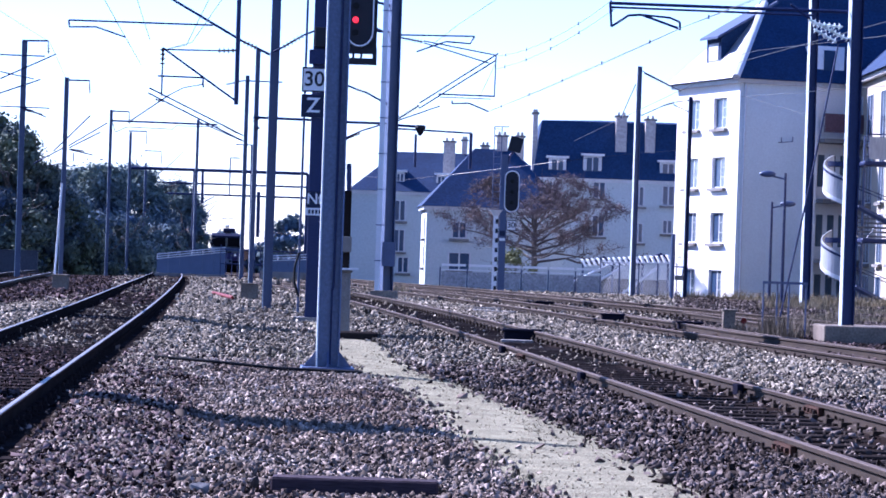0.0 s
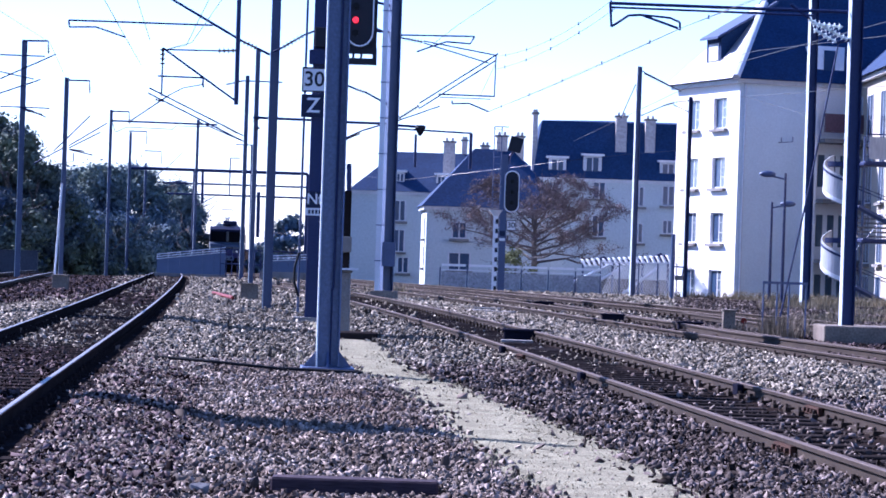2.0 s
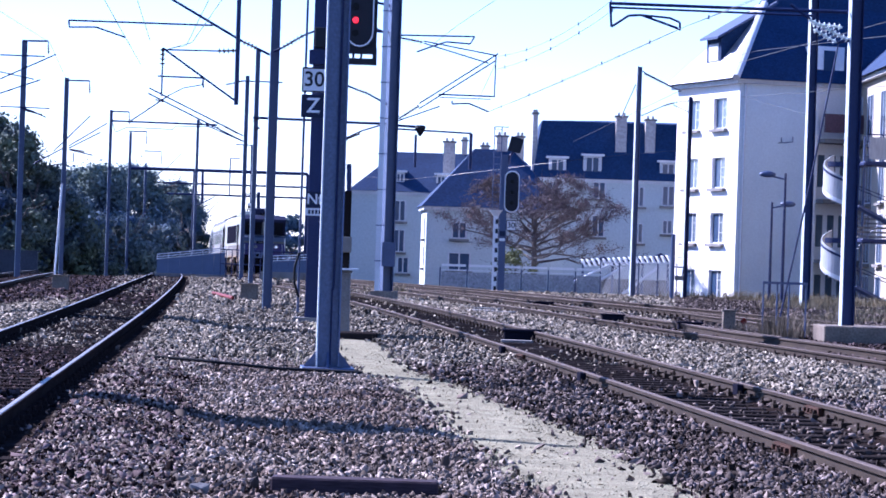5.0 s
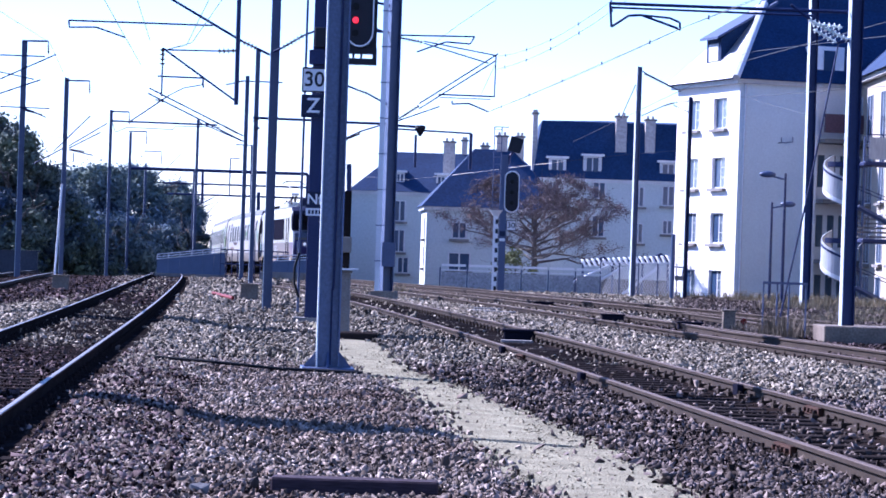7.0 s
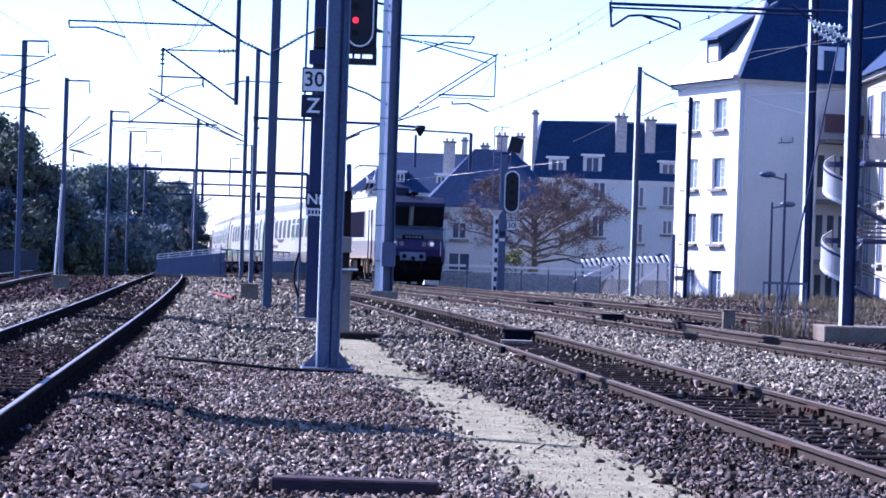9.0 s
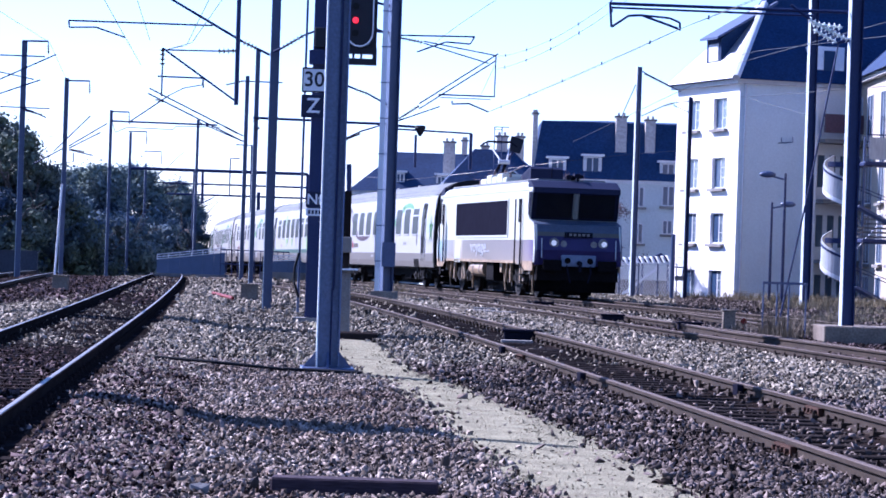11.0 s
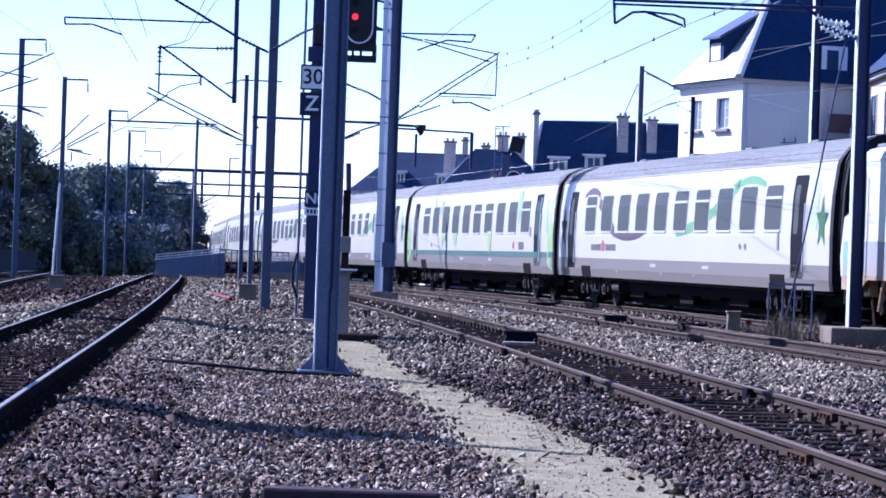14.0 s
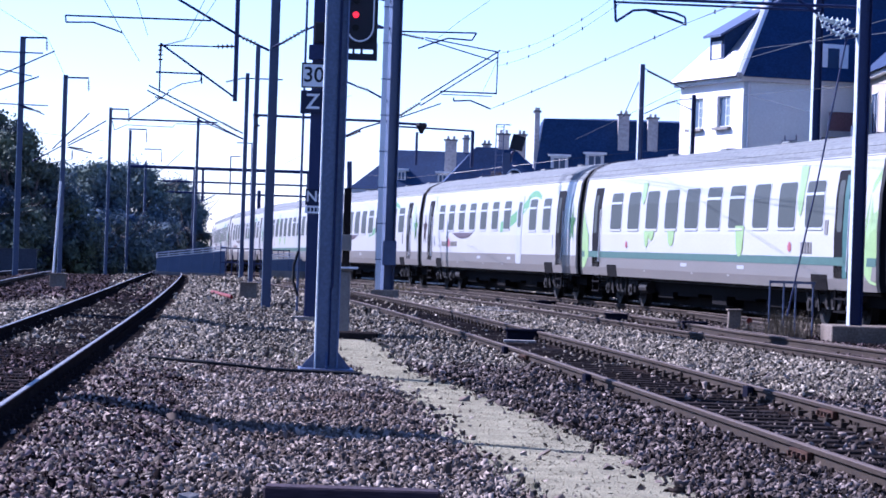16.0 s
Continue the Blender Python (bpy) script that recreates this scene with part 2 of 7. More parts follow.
def rods(*specs):
    bm = B()
    for s in specs:
        rod(bm, *s)
    return bm


def quick(name, verts, faces, mat):
    me = bpy.data.meshes.new(name)
    me.from_pydata([tuple(v) for v in verts], [], [tuple(f) for f in faces])
    me.materials.append(mat)
    return me


# ---------------------------------------------------------------- the lie of the land


def grade(y):
    """Height of the line along the way: level, then falling over a crest."""
    if y < 65:
        return 0.0
    if y < 243:
        return -6e-5 * (y - 65) ** 2
    if y < 420:
        return -1.9 - 0.0214 * (y - 243)
    return -5.69


def train_grade(y):
    """The train's own track lies on a low bank beyond the crest, raised to fit the camera's view."""
    return -4.1e-5 * (y - 65) ** 2 if 65 < y < 262 else max(grade(y), -1.59 - 0.0214 * max(0, y - 262)) if y > 65 else 0.0


def left_x(y):
    return -5.24 - 0.074 * (y - 37.7) - 0.00012 * max(0, y - 40) ** 2


def outer_x(y):
    return left_x(y) - 4.6 - 0.02 * max(0, y - 60)


def mid_x(y):
    return 2.32 - 0.09 * (y - 34.3) - 0.0004 * max(0, y - 34.3) ** 2


def far_x(y):
    return 6.4 - 0.14 * (y - 44.2) - 0.0002 * max(0, y - 60) ** 2


TRAIN_Y = np.arange(700.0, -160.0, -0.5)
TRAIN_H = np.where(TRAIN_Y < 232, np.maximum(0.177 + 0.00049 * (TRAIN_Y - 70) - 6.94e-6 * np.maximum(TRAIN_Y - 70, 0) ** 2, 0.078), 0.078)
TRAIN_X = np.concatenate([[0], np.cumsum(0.25 * (TRAIN_H[1:] + TRAIN_H[:-1]))])
TRAIN_X += 7.0 - np.interp(-70, -TRAIN_Y, TRAIN_X)


def train_x(y):
    """Centre line of the gently curving track that the train runs on."""
    return float(np.interp(-y, -TRAIN_Y, TRAIN_X))


def bump01(d, a, b):
    d = abs(d)
    if d < a:
        return 1.0
    if d > b:
        return 0.0
    s = (d - a) / (b - a)
    return 1 - s * s * (3 - 2 * s)


def ground_z(x, y):
    z = grade(y)
    z += (0.11 * bump01(x - left_x(y), 1.3, 2.5) - 0.045 * bump01(x - left_x(y) - 0.15, 0.75, 1.0)) * (1 if y < 250 else 0)
    z += (0.02 * bump01(x - mid_x(y), 1.3, 1.9) - 0.045 * bump01(x - mid_x(y), 0.55, 0.8)) * (1 if y < 250 else 0)
    if y > 65:
        z += (train_grade(y) - grade(y)) * bump01(x - train_x(y), 2.2, 5.5)
    z += 0.015 * math.sin(x * 1.7 + y * 0.6) * math.sin(y * 0.35) * (1 if abs(x) < 40 and y < 200 else 0)
    return z


def spaced(a, b, step):
    n = max(1, round((b - a) / step))
    return [a + (b - a) * i / n for i in range(n)]


xs = [-3000, -1200, -500, -200, -100, -60] + spaced(-40, -14, 2) + spaced(-14, 14, 0.4) + spaced(14, 40, 2) + [40, 60, 100, 200, 500, 1200, 3000]
ys = [-1500, -300, -60, -20] + spaced(0, 15, 3) + spaced(15, 60, 0.6) + spaced(60, 130, 2) + spaced(130, 420, 8) + [420, 500, 700, 1200, 2500, 4500]
verts = [(x, y, ground_z(x, y)) for y in ys for x in xs]
nx = len(xs)
faces = [(j * nx + i, j * nx + i + 1, (j + 1) * nx + i + 1, (j + 1) * nx + i) for j in range(len(ys) - 1) for i in range(nx - 1)]
GROUND = material("ballast_ground", (0.0238, 0.0182, 0.0161), 0.95, 0, 0.3, 0.5, 22, 0.8, second=(0.014, 0.0098, 0.0084), spec=0.0)
ground = tagged(new("ground", quick("ground", verts, faces, GROUND)), "brown-grey railway ballast ground over a low crest", "ground", "", "structure")
# ---------------------------------------------------------------- ballast, path and tracks


def scatter(name, count, spot, size, mat, label, seed, category="ballast"):
    """Loose broken stones, uncountable, as one mesh."""
    rng = np.random.default_rng(seed)
    cube = np.array([(-1, -1, -1), (1, -1, -1), (1, 1, -1), (-1, 1, -1), (-1, -1, 1), (1, -1, 1), (1, 1, 1), (-1, 1, 1)], float)
    quads = np.array([(4, 5, 6, 7), (0, 1, 5, 4), (1, 2, 6, 5), (2, 3, 7, 6), (3, 0, 4, 7)])
    places = spot(rng, count)
    n = len(places)
    v = cube[None] * (1 + rng.uniform(-0.62, 0.28, (n, 8, 3)))
    v *= (rng.uniform(0.6, 1.3, (n, 1, 3)) * np.array([1.4, 0.78, 0.42])) * (size * rng.uniform(0.5, 1.4, (n, 1, 1)))
    # lying mostly flat: turned about the upright, then tipped
    a, tip = rng.uniform(0, 3.14159, n), rng.normal(0, 0.6, (n, 2))
    q = np.stack([np.cos(a), tip[:, 0], tip[:, 1], np.sin(a)], 1)
    q /= np.linalg.norm(q, axis=1, keepdims=True)
    w, x, y, z = q.T
    rot = np.stack([1 - 2 * (y * y + z * z), 2 * (x * y - z * w), 2 * (x * z + y * w), 2 * (x * y + z * w), 1 - 2 * (x * x + z * z),
                    2 * (y * z - x * w), 2 * (x * z - y * w), 2 * (y * z + x * w), 1 - 2 * (x * x + y * y)], 1).reshape(n, 3, 3)
    v = np.einsum("nij,nkj->nki", rot, v) + places[:, None, :]
    me = bpy.data.meshes.new(name)
    me.vertices.add(n * 8)
    me.vertices.foreach_set("co", v.ravel())
    me.loops.add(n * 20)
    me.loops.foreach_set("vertex_index", (quads[None] + 8 * np.arange(n)[:, None, None]).ravel())
    me.polygons.add(n * 5)
    me.polygons.foreach_set("loop_start", np.arange(n * 5) * 4)
    me.update(calc_edges=True)
    me.materials.append(mat)
    return tagged(new(name, me), label, category, "", "stuff")


def ragged(y):
    return 0.05 * math.sin(3.1 * y) + 0.04 * math.sin(7.3 * y + 1) + 0.03 * math.sin(1.3 * y)


def path_left(y):
    return 0.7 * ragged(y) - 0.05 + float(np.interp(y, [0.0, 17.5, 18.1, 19.3, 21.5, 23.3, 25.6, 28.7, 31.9, 33.7, 36.0, 40.0, 50.0, 60.0],
                                                    [0.95, 0.69, 0.53, 0.42, 0.23, 0.0, -0.06, -0.33, -0.74, -1.08, -1.30, -1.60, -2.20, -3.10]))


def path_right(y):
    return 0.7 * ragged(y * 1.13 + 5) + 0.06 + float(np.interp(y, [0.0, 18.1, 19.5, 20.5, 21.7, 23.2, 25.4, 27.3, 31.2, 34.3, 42.0, 46.3, 50.0, 60.0],
                                                               [2.50, 1.66, 1.58, 1.51, 1.38, 1.25, 1.0, 0.66, 0.21, -0.32, -0.85, -1.32, -1.60, -2.70]))


def spots(x0, x1, y0, y1, bare_path=True):
    def pick(rng, count):
        # depth drawn so that the near ground is denser
        y = y0 * (y1 / y0) ** rng.uniform(0, 1, count)
        x = rng.uniform(0, 1, count)
        out = []
        for a, yy in zip(x, y):
            lo, hi = x0(yy), x1(yy)
            xx = lo + a * (hi - lo)
            if bare_path and path_left(yy) + 0.02 + rng.normal(0, 0.12) < xx < path_right(yy) - 0.01 + rng.normal(0, 0.12) and rng.uniform() > 0.012:
                continue
            # the sleepers' tops stay mostly bare, the beds between them are filled
            if (-0.72 < xx - left_x(yy) < 1.02 or abs(xx - mid_x(yy)) < 0.72):
                bare = abs((yy - 12.3 + 0.3) % 0.6 - 0.3) < 0.15
                keep = (0.12 if bare else 0.75) if xx < path_left(yy) else (0.05 if bare else 0.2)
                if rng.uniform() > keep:
                    continue
            # stones left out right of the rail: a dark strip for its shadow
            if 0.74 < xx - left_x(yy) < 1.13 + rng.normal(0, 0.03) and rng.uniform() > 0.05:
                continue
            if -1.06 < xx < 0.06 and 16.75 < yy < 17.25:
                continue
            out.append((xx, yy, ground_z(xx, yy) + rng.uniform(-0.024, 0.03)))
        return np.array(out)
    return pick


def path_mid(y):
    return 0.5 * (path_left(y) + path_right(y))


scatter("ballast", 88000, spots(lambda y: left_x(y) + 0.6, path_mid, 13.5, 36), 0.019, STONE,
        "brown broken ballast stones between the tracks", 3)
scatter("ballast", 30000, spots(lambda y: -0.17 * y - 0.6, lambda y: left_x(y) + 2.1, 13.5, 36), 0.022, BROWN_STONE,
        "dark red-brown ballast stones under the curving track", 14)
scatter("ballast", 52000, spots(path_mid, lambda y: 0.17 * y + 0.4, 13.5, 37), 0.023, DARK_STONE,
        "dark brown broken ballast stones beside the path", 15)
scatter("ballast", 34000, spots(lambda y: -0.17 * y - 0.6, lambda y: far_x(y) - 0.8, 36, 62), 0.026, PALE_STONE,
        "pale brown broken ballast stones further along the yard", 4)
scatter("ballast", 9000, spots(lambda y: far_x(y) - 0.9, lambda y: 0.17 * y + 0.4, 36, 62, False), 0.026, BROWN_STONE,
        "dark red-brown ballast stones round the turnout rails", 23)
scatter("ballast", 16000, spots(lambda y: 0.085 * y, lambda y: 0.17 * y + 0.6, 56, 135, False), 0.03, DARK_STONE,
        "dark brown stones before the white building", 18)
scatter("ballast", 15000, spots(lambda y: left_x(y) + 0.8, lambda y: 0.085 * y, 62, 135), 0.043, PALE_STONE,
        "pale broken ballast stones towards the crest", 17)
scatter("ballast", 8000, spots(lambda y: -0.17 * y - 0.6, lambda y: left_x(y) + 0.8, 62, 135), 0.043, BROWN_STONE,
        "brown broken ballast stones between the outer tracks", 19)
scatter("ballast", 9000, spots(lambda y: left_x(y) + 1.1, lambda y: left_x(y) + 1.75 + 0.01 * y, 30, 90, False), 0.027, PALE_STONE,
        "clean pale stones along the curving rail", 20)
scatter("ballast", 5000, spots(lambda y: left_x(y) - 2.6, lambda y: left_x(y) - 1.2, 34, 70, False), 0.027, PALE_STONE,
        "clean pale stones between the outer tracks", 22)
scatter("ballast", 42000, spots(lambda y: mid_x(y) + 1.0, lambda y: far_x(y) - 0.9, 31, 80, False), 0.03, PALE_STONE,
        "clean pale grey ballast beside the turnout", 5)

scatter("ballast", 14000, spots(lambda y: -0.12 * y, lambda y: 0.085 * y, 72, 138, False), 0.045, PALE_STONE,
        "pale grey stones on the crest of the yard", 16)

pv, pf = [], []
py_ = spaced(8, 58, 0.2)
for y in py_:
    a, b = path_left(y), path_right(y)
    for k in range(5):
        x = a + (b - a) * k / 4
        pv.append((x, y, ground_z(x, y) + (0.014 if k not in (0, 4) else 0.006)))
pf = [(j * 5 + i, j * 5 + i + 1, j * 5 + i + 6, j * 5 + i + 5) for j in range(len(py_) - 1) for i in range(4)]
tagged(new("footpath", quick("footpath", pv, pf, SAND)), "pale sandy trodden path beside the track", "path", "", "structure")

def on_path(r, c):
    y = 14 * (44 / 14) ** r.uniform(0, 1, c)
    return np.array([(path_left(v) + u * (path_right(v) - path_left(v)), v, ground_z(0.5 * (path_left(v) + path_right(v)), v) + 0.014) for u, v in zip(r.uniform(0, 1, c), y)])


GRAVEL = material("pale_path_gravel", (0.287, 0.251, 0.167), 0.95, 0, 0.15, 2, 40, 0, island=0.2, spec=0.0)
scatter("gravel", 3500, on_path, 0.0065, GRAVEL, "fine gravel pressed into the path", 8, "gravel")

RAIL = [(-0.075, -0.15), (0.075, -0.15), (0.075, -0.135), (0.012, -0.115), (0.010, -0.045), (0.036, -0.035), (0.036, -0.004),
        (-0.036, -0.004), (-0.036, -0.035), (-0.010, -0.045), (-0.012, -0.115), (-0.075, -0.135)]


def sweep(bm, line, outline):
    """An outline of (across, up) carried along a line of points."""
    rings = []
    for i, p in enumerate(line):
        d = (Vector(line[min(i + 1, len(line) - 1)]) - Vector(line[max(i - 1, 0)])).normalized()
        side = d.cross(Vector((0, 0, 1))).normalized()
        rings.append([bm.verts.new(Vector(p) + side * a + Vector((0, 0, 1)) * b) for a, b in outline])
    n = len(outline)
    for r, s in zip(rings, rings[1:]):
        for i in range(n):
            bm.faces.new((r[i], r[(i + 1) % n], s[(i + 1) % n], s[i]))
    bm.faces.new(rings[0]), bm.faces.new(rings[-1][::-1])


def railway(name, centre, z, y0, y1, step, label, near_sleepers, sunk=0.0, head=None, half=0.026, steel=None, lie=grade):
    t = thing(name, label, "railway track", kind="structure")
    ys_ = spaced(y0, y1, step) + [y1]
    for side in (-0.7525, 0.7525):
        line = []
        for y in ys_:
            d = Vector((centre(y + 0.5) - centre(y - 0.5), 1, 0)).normalized()
            line.append(Vector((centre(y), y, z + lie(y))) + Vector((d.y, -d.x, 0)) * side)
        bm = B()
        sweep(bm, line, RAIL)
        r = part("rail", bm, steel or RUST, t)
        bm = B()
        sweep(bm, line, [(-half - 0.004, -0.004), (half + 0.004, -0.004), (half, 0.001), (-half, 0.001)])
        part("rail_head", bm, head or RAIL_TOP, r, "worn running surface")
    bm = B()
    box(bm, -1.3, 1.3, -0.125, 0.125, -0.29, -0.155)
    me = mesh_of("sleeper", bm, SLEEPER, 0.012)
    bm = B()
    for s in (-0.7525, 0.7525):
        for e in (-1, 1):
            box(bm, s + e * 0.075 - 0.05, s + e * 0.075 + 0.05, -0.06, 0.06, -0.155, -0.105)
            rod(bm, (s + e * 0.10, 0, -0.155), (s + e * 0.10, 0, -0.07), 0.016, 0.016, 6)
    clip = mesh_of("fastening", bm, steel or RUST)
    for i in range(near_sleepers):
        y = y0 + 0.3 + 0.6 * i
        if y > y1:
            break
        rz = math.degrees(-math.atan(centre(y + 0.5) - centre(y - 0.5)))
        o = new("sleeper", me)
        o.parent, o.matrix_basis = t, pose(centre(y), y, z + lie(y) - sunk, 0, 0, rz)
        c = new("fastening", clip)
        c.parent, c.matrix_basis = t, pose(centre(y), y, z + lie(y), 0, 0, rz)
    return t


railway("left_track", left_x, 0.25, 12, 235, 3, "curving track with dark rusty rails and bright rail heads", 190, sunk=0.0, half=0.018, steel=SHADE_BLACK_RAIL)
railway("middle_track", mid_x, 0.16, 12, 200, 3, "rusty rail track on dark sleepers beside the path", 160, head=DULL_TOP)
railway("turnout_track", far_x, 0.16, 20, 180, 3, "rusty turnout track on pale ballast", 120, head=DULL_TOP)
railway("train_track", train_x, 0.2, -40, 420, 4, "track on which the train runs", 250, head=DULL_TOP, lie=train_grade)
railway("outer_track", outer_x, 0.2, 40, 220, 4, "outer track beyond the left ballast bank", 120)
# ---------------------------------------------------------------- masts and signals


def h_mast(name, label, x, y, z, height, w=0.3, d=0.3, rz=90, mat=None, base=False, group="catenary masts", bare=True):
    """A rolled steel column with two flanges and a web. bare: the sun-facing flange is coloured paler, as if lit."""
    mat = mat or STEEL
    t = thing(name, label, "catenary mast", pose(x, y, z, 0, 0, rz), group)
    f = max(0.016, w * 0.06)
    part("flange", blocks((-w / 2, w / 2, -d / 2, -d / 2 + f, 0, height)), mat, t)
    part("flange", blocks((-w / 2, w / 2, d / 2 - f, d / 2, 0, height)), LIT_FLANGE if bare else mat, t, "sun-facing flange, sunlight put into its pale colour" if bare else "")
    part("web", blocks((-f / 2, f / 2, -d / 2 + f, d / 2 - f, 0, height)), mat, t)
    if base:
        bm = B()
        box(bm, -0.32, 0.32, -0.32, 0.32, -0.12, 0.03)
        part("base_plate", bm, STEEL, t, bevel=0.008)
        for sx, sy in ((-1, 0), (1, 0), (0, -1), (0, 1)):
            bm = B()
            a = Vector((sx * w / 2, sy * d / 2, 0.03))
            b = Vector((sx * 0.29, sy * 0.29, 0.03))
            n = Vector((sy, sx, 0)) * 0.012
            up = Vector((0, 0, 0.19))
            vs = [bm.verts.new(v) for v in (a - n, b - n, a - n + up, a + n, b + n, a + n + up)]
            for q in ((0, 1, 2), (5, 4, 3), (0, 3, 4, 1), (1, 4, 5, 2), (2, 5, 3, 0)):
                bm.faces.new([vs[i] for i in q])
            part("gusset", bm, STEEL, t)
    return t


mast = h_mast("catenary_mast", "tall blue-grey steel column standing on a base plate", -1.343, 33.0, 0.06, 9.0, 0.276, 0.276, 94, PALE_STEEL, base=True)
part("conduit", rods(((-0.06, -0.03, 0.06), (-0.06, -0.03, 0.95), 0.012), ((-0.06, -0.03, 0.95), (-0.06, -0.045, 1.0), 0.016), ((-0.06, -0.045, 1.0), (-0.06, -0.05, 8.6), 0.016)), DARK_STEEL, mast, "dark cable conduit")
h_mast("catenary_mast", "slender steel column beside the curving track", -4.14, 65.3, 0.0, 10.0, 0.22, 0.22, 94)
h_mast("catenary_mast", "far steel column with a flat top", -8.77, 120, -0.4, 9.3, 0.18, 0.18, 96)
h_mast("catenary_mast", "far steel column beside the crest", -7.3, 105, -0.2, 9.2, 0.18, 0.18, 96)
h_mast("catenary_mast", "heavy steel column with a cable duct", -1.72, 85.0, 0.25, 9.75, 0.4, 0.33, 107, bare=False)
h_mast("catenary_mast", "steel column beyond the train track", 8.16, 118, -0.25, 9.98, 0.17, 0.22, 107)
h_mast("catenary_mast", "dark steel column before the white building", 11.0, 125, -0.25, 9.16, 0.21, 0.21, 107, DARK_STEEL)
h_mast("catenary_mast", "steel column standing on a concrete plinth", 7.96, 54, 0.33, 8.5, 0.17, 0.26, 101, DARK_STEEL)
h_mast("catenary_mast", "tall steel column beside the grey gable wall", 13.2, 100, -0.1, 12.0, 0.24, 0.31, 103, DARK_STEEL)
for x, y, h, w in ((-17.3, 112, 9.7, 0.23), (-17.2, 124, 9.0, 0.21), (-17.96, 147, 8.9, 0.17), (-19.3, 168, 8.8, 0.17), (-21.8, 200, 8.3, 0.17), (-17.2, 190, 11.0, 0.2)):
    h_mast("catenary_mast", "steel column along the line of dark trees", x, y, grade(y), h, w, w, 98)
# unseen columns, inferred from shadow bands and widened to cast them
for x, y, h, w in ((-6.9, 26.9, 5.9, 0.66), (-9.7, 53.2, 8.6, 1.0)):
    shadow_column = h_mast("catenary_mast", "unseen wide column that casts a shadow band", x, y, 0, h, w, w, 107)
    part("spar", rods(((0, 0, h), (0, 0, h + 1.1), 0.09)), STEEL, shadow_column)
OLD_CONCRETE = material("brown_weathered_concrete", (0.221, 0.182, 0.14), 0.95, 0, 0.25, 1.0, 25, 0.3, second=(0.101, 0.0799, 0.0617), spec=0.2)
solid("mast_plinth", blocks((7.42, 12.0, 53.2, 54.8, -0.1, 0.33)), OLD_CONCRETE, "long weathered concrete plinth under a steel column", "plinth", bevel=0.02)

# red signal
sg = thing("railway_signal", "black railway signal showing a red light", "railway signal", pose(-2.66, 55.6, 0))
part("post", blocks((-0.09, 0.17, -0.1, 0.1, 0, 8.6)), DARK_STEEL, sg, bevel=0.01)
SLOT = [(0.30 * math.cos(math.pi + math.pi * i / 10), 5.86 + 0.30 * math.sin(math.pi + math.pi * i / 10)) for i in range(11)] + \
       [(0.30 * math.cos(math.pi * i / 10), 7.4 + 0.30 * math.sin(math.pi * i / 10)) for i in range(11)]
bm = B()
prism(bm, SLOT, -0.10, 0.0, Matrix.Translation((0.84, -0.1, 0)))
hd = part("target_plate", bm, SIGNAL_BLACK, sg)
bm = B()
outer = [(x * 0.92, 6.63 + (z - 6.63) * 0.975) for x, z in SLOT]
inner = [(x * 0.84, 6.63 + (z - 6.63) * 0.95) for x, z in SLOT]
vo = [bm.verts.new((x + 0.84, -0.205, z)) for x, z in outer]
vi = [bm.verts.new((x + 0.84, -0.205, z)) for x, z in inner]
for i in range(len(vo)):
    j = (i + 1) % len(vo)
    bm.faces.new((vo[i], vo[j], vi[j], vi[i]))
part("border", bm, SIGN_WHITE, hd, "white border line")
bm = rods((((0.75, -0.2, 6.12)), (0.75, -0.24, 6.12), 0.062, 0.062, 16))
part("red_lens", bm, RED_ON, hd, "lit red lens")
for z in (5.86, 6.4):
    part("lens", rods(((0.75, -0.2, z), (0.75, -0.23, z), 0.07, 0.07, 16)), BLACK, hd, "unlit dark lens")
part("bracket", blocks((0.1, 1.19, -0.15, 0.15, 5.24, 5.36), (0.1, 1.19, -0.15, 0.15, 5.46, 5.58), (1.11, 1.19, -0.15, 0.15, 5.36, 5.46), (0.86, 0.9, -0.15, 0.15, 5.36, 5.46), (0.7, 0.74, -0.15, 0.15, 5.36, 5.46)), SIGNAL_BLACK, sg, "dark slotted bracket")
part("backplate", blocks((0.6, 1.18, -0.09, 0.06, 5.58, 8.0)), SIGNAL_BLACK, sg)

def lettering(body, size, m, mat, parent, name="lettering"):
    """Raised characters lying in the plane y = 0 of m, read from -y."""
    cu = bpy.data.curves.new(name, "FONT")
    cu.body, cu.size, cu.extrude, cu.align_x, cu.align_y = body, size, 0.004, "CENTER", "CENTER"
    cu.offset = size * 0.012
    tmp = bpy.data.objects.new(name, cu)
    scene.collection.objects.link(tmp)
    bpy.context.view_layer.update()
    me = bpy.data.meshes.new_from_object(tmp)
    bpy.data.objects.remove(tmp)
    me.materials.clear()
    me.materials.append(mat)
    ob = new(name, me)
    ob.parent = parent
    ob.matrix_basis = m @ pose(0, 0, 0, 90, 0, 0)
    return ob


def plate(parent, name, x, z, w, h, mat, rim=None, label="", y=-0.2):
    p = part(name, blocks((x - w / 2, x + w / 2, y, y + 0.02, z - h / 2, z + h / 2)), mat, parent, label)
    if rim:
        k = 0.03
        part("rim", blocks((x - w / 2, x + w / 2, y - 0.006, y, z + h / 2 - k, z + h / 2), (x - w / 2, x + w / 2, y - 0.006, y, z - h / 2, z - h / 2 + k),
                           (x - w / 2, x - w / 2 + k, y - 0.006, y, z - h / 2 + k, z + h / 2 - k), (x + w / 2 - k, x + w / 2, y - 0.006, y, z - h / 2 + k, z + h / 2 - k)), rim, p)
    return p


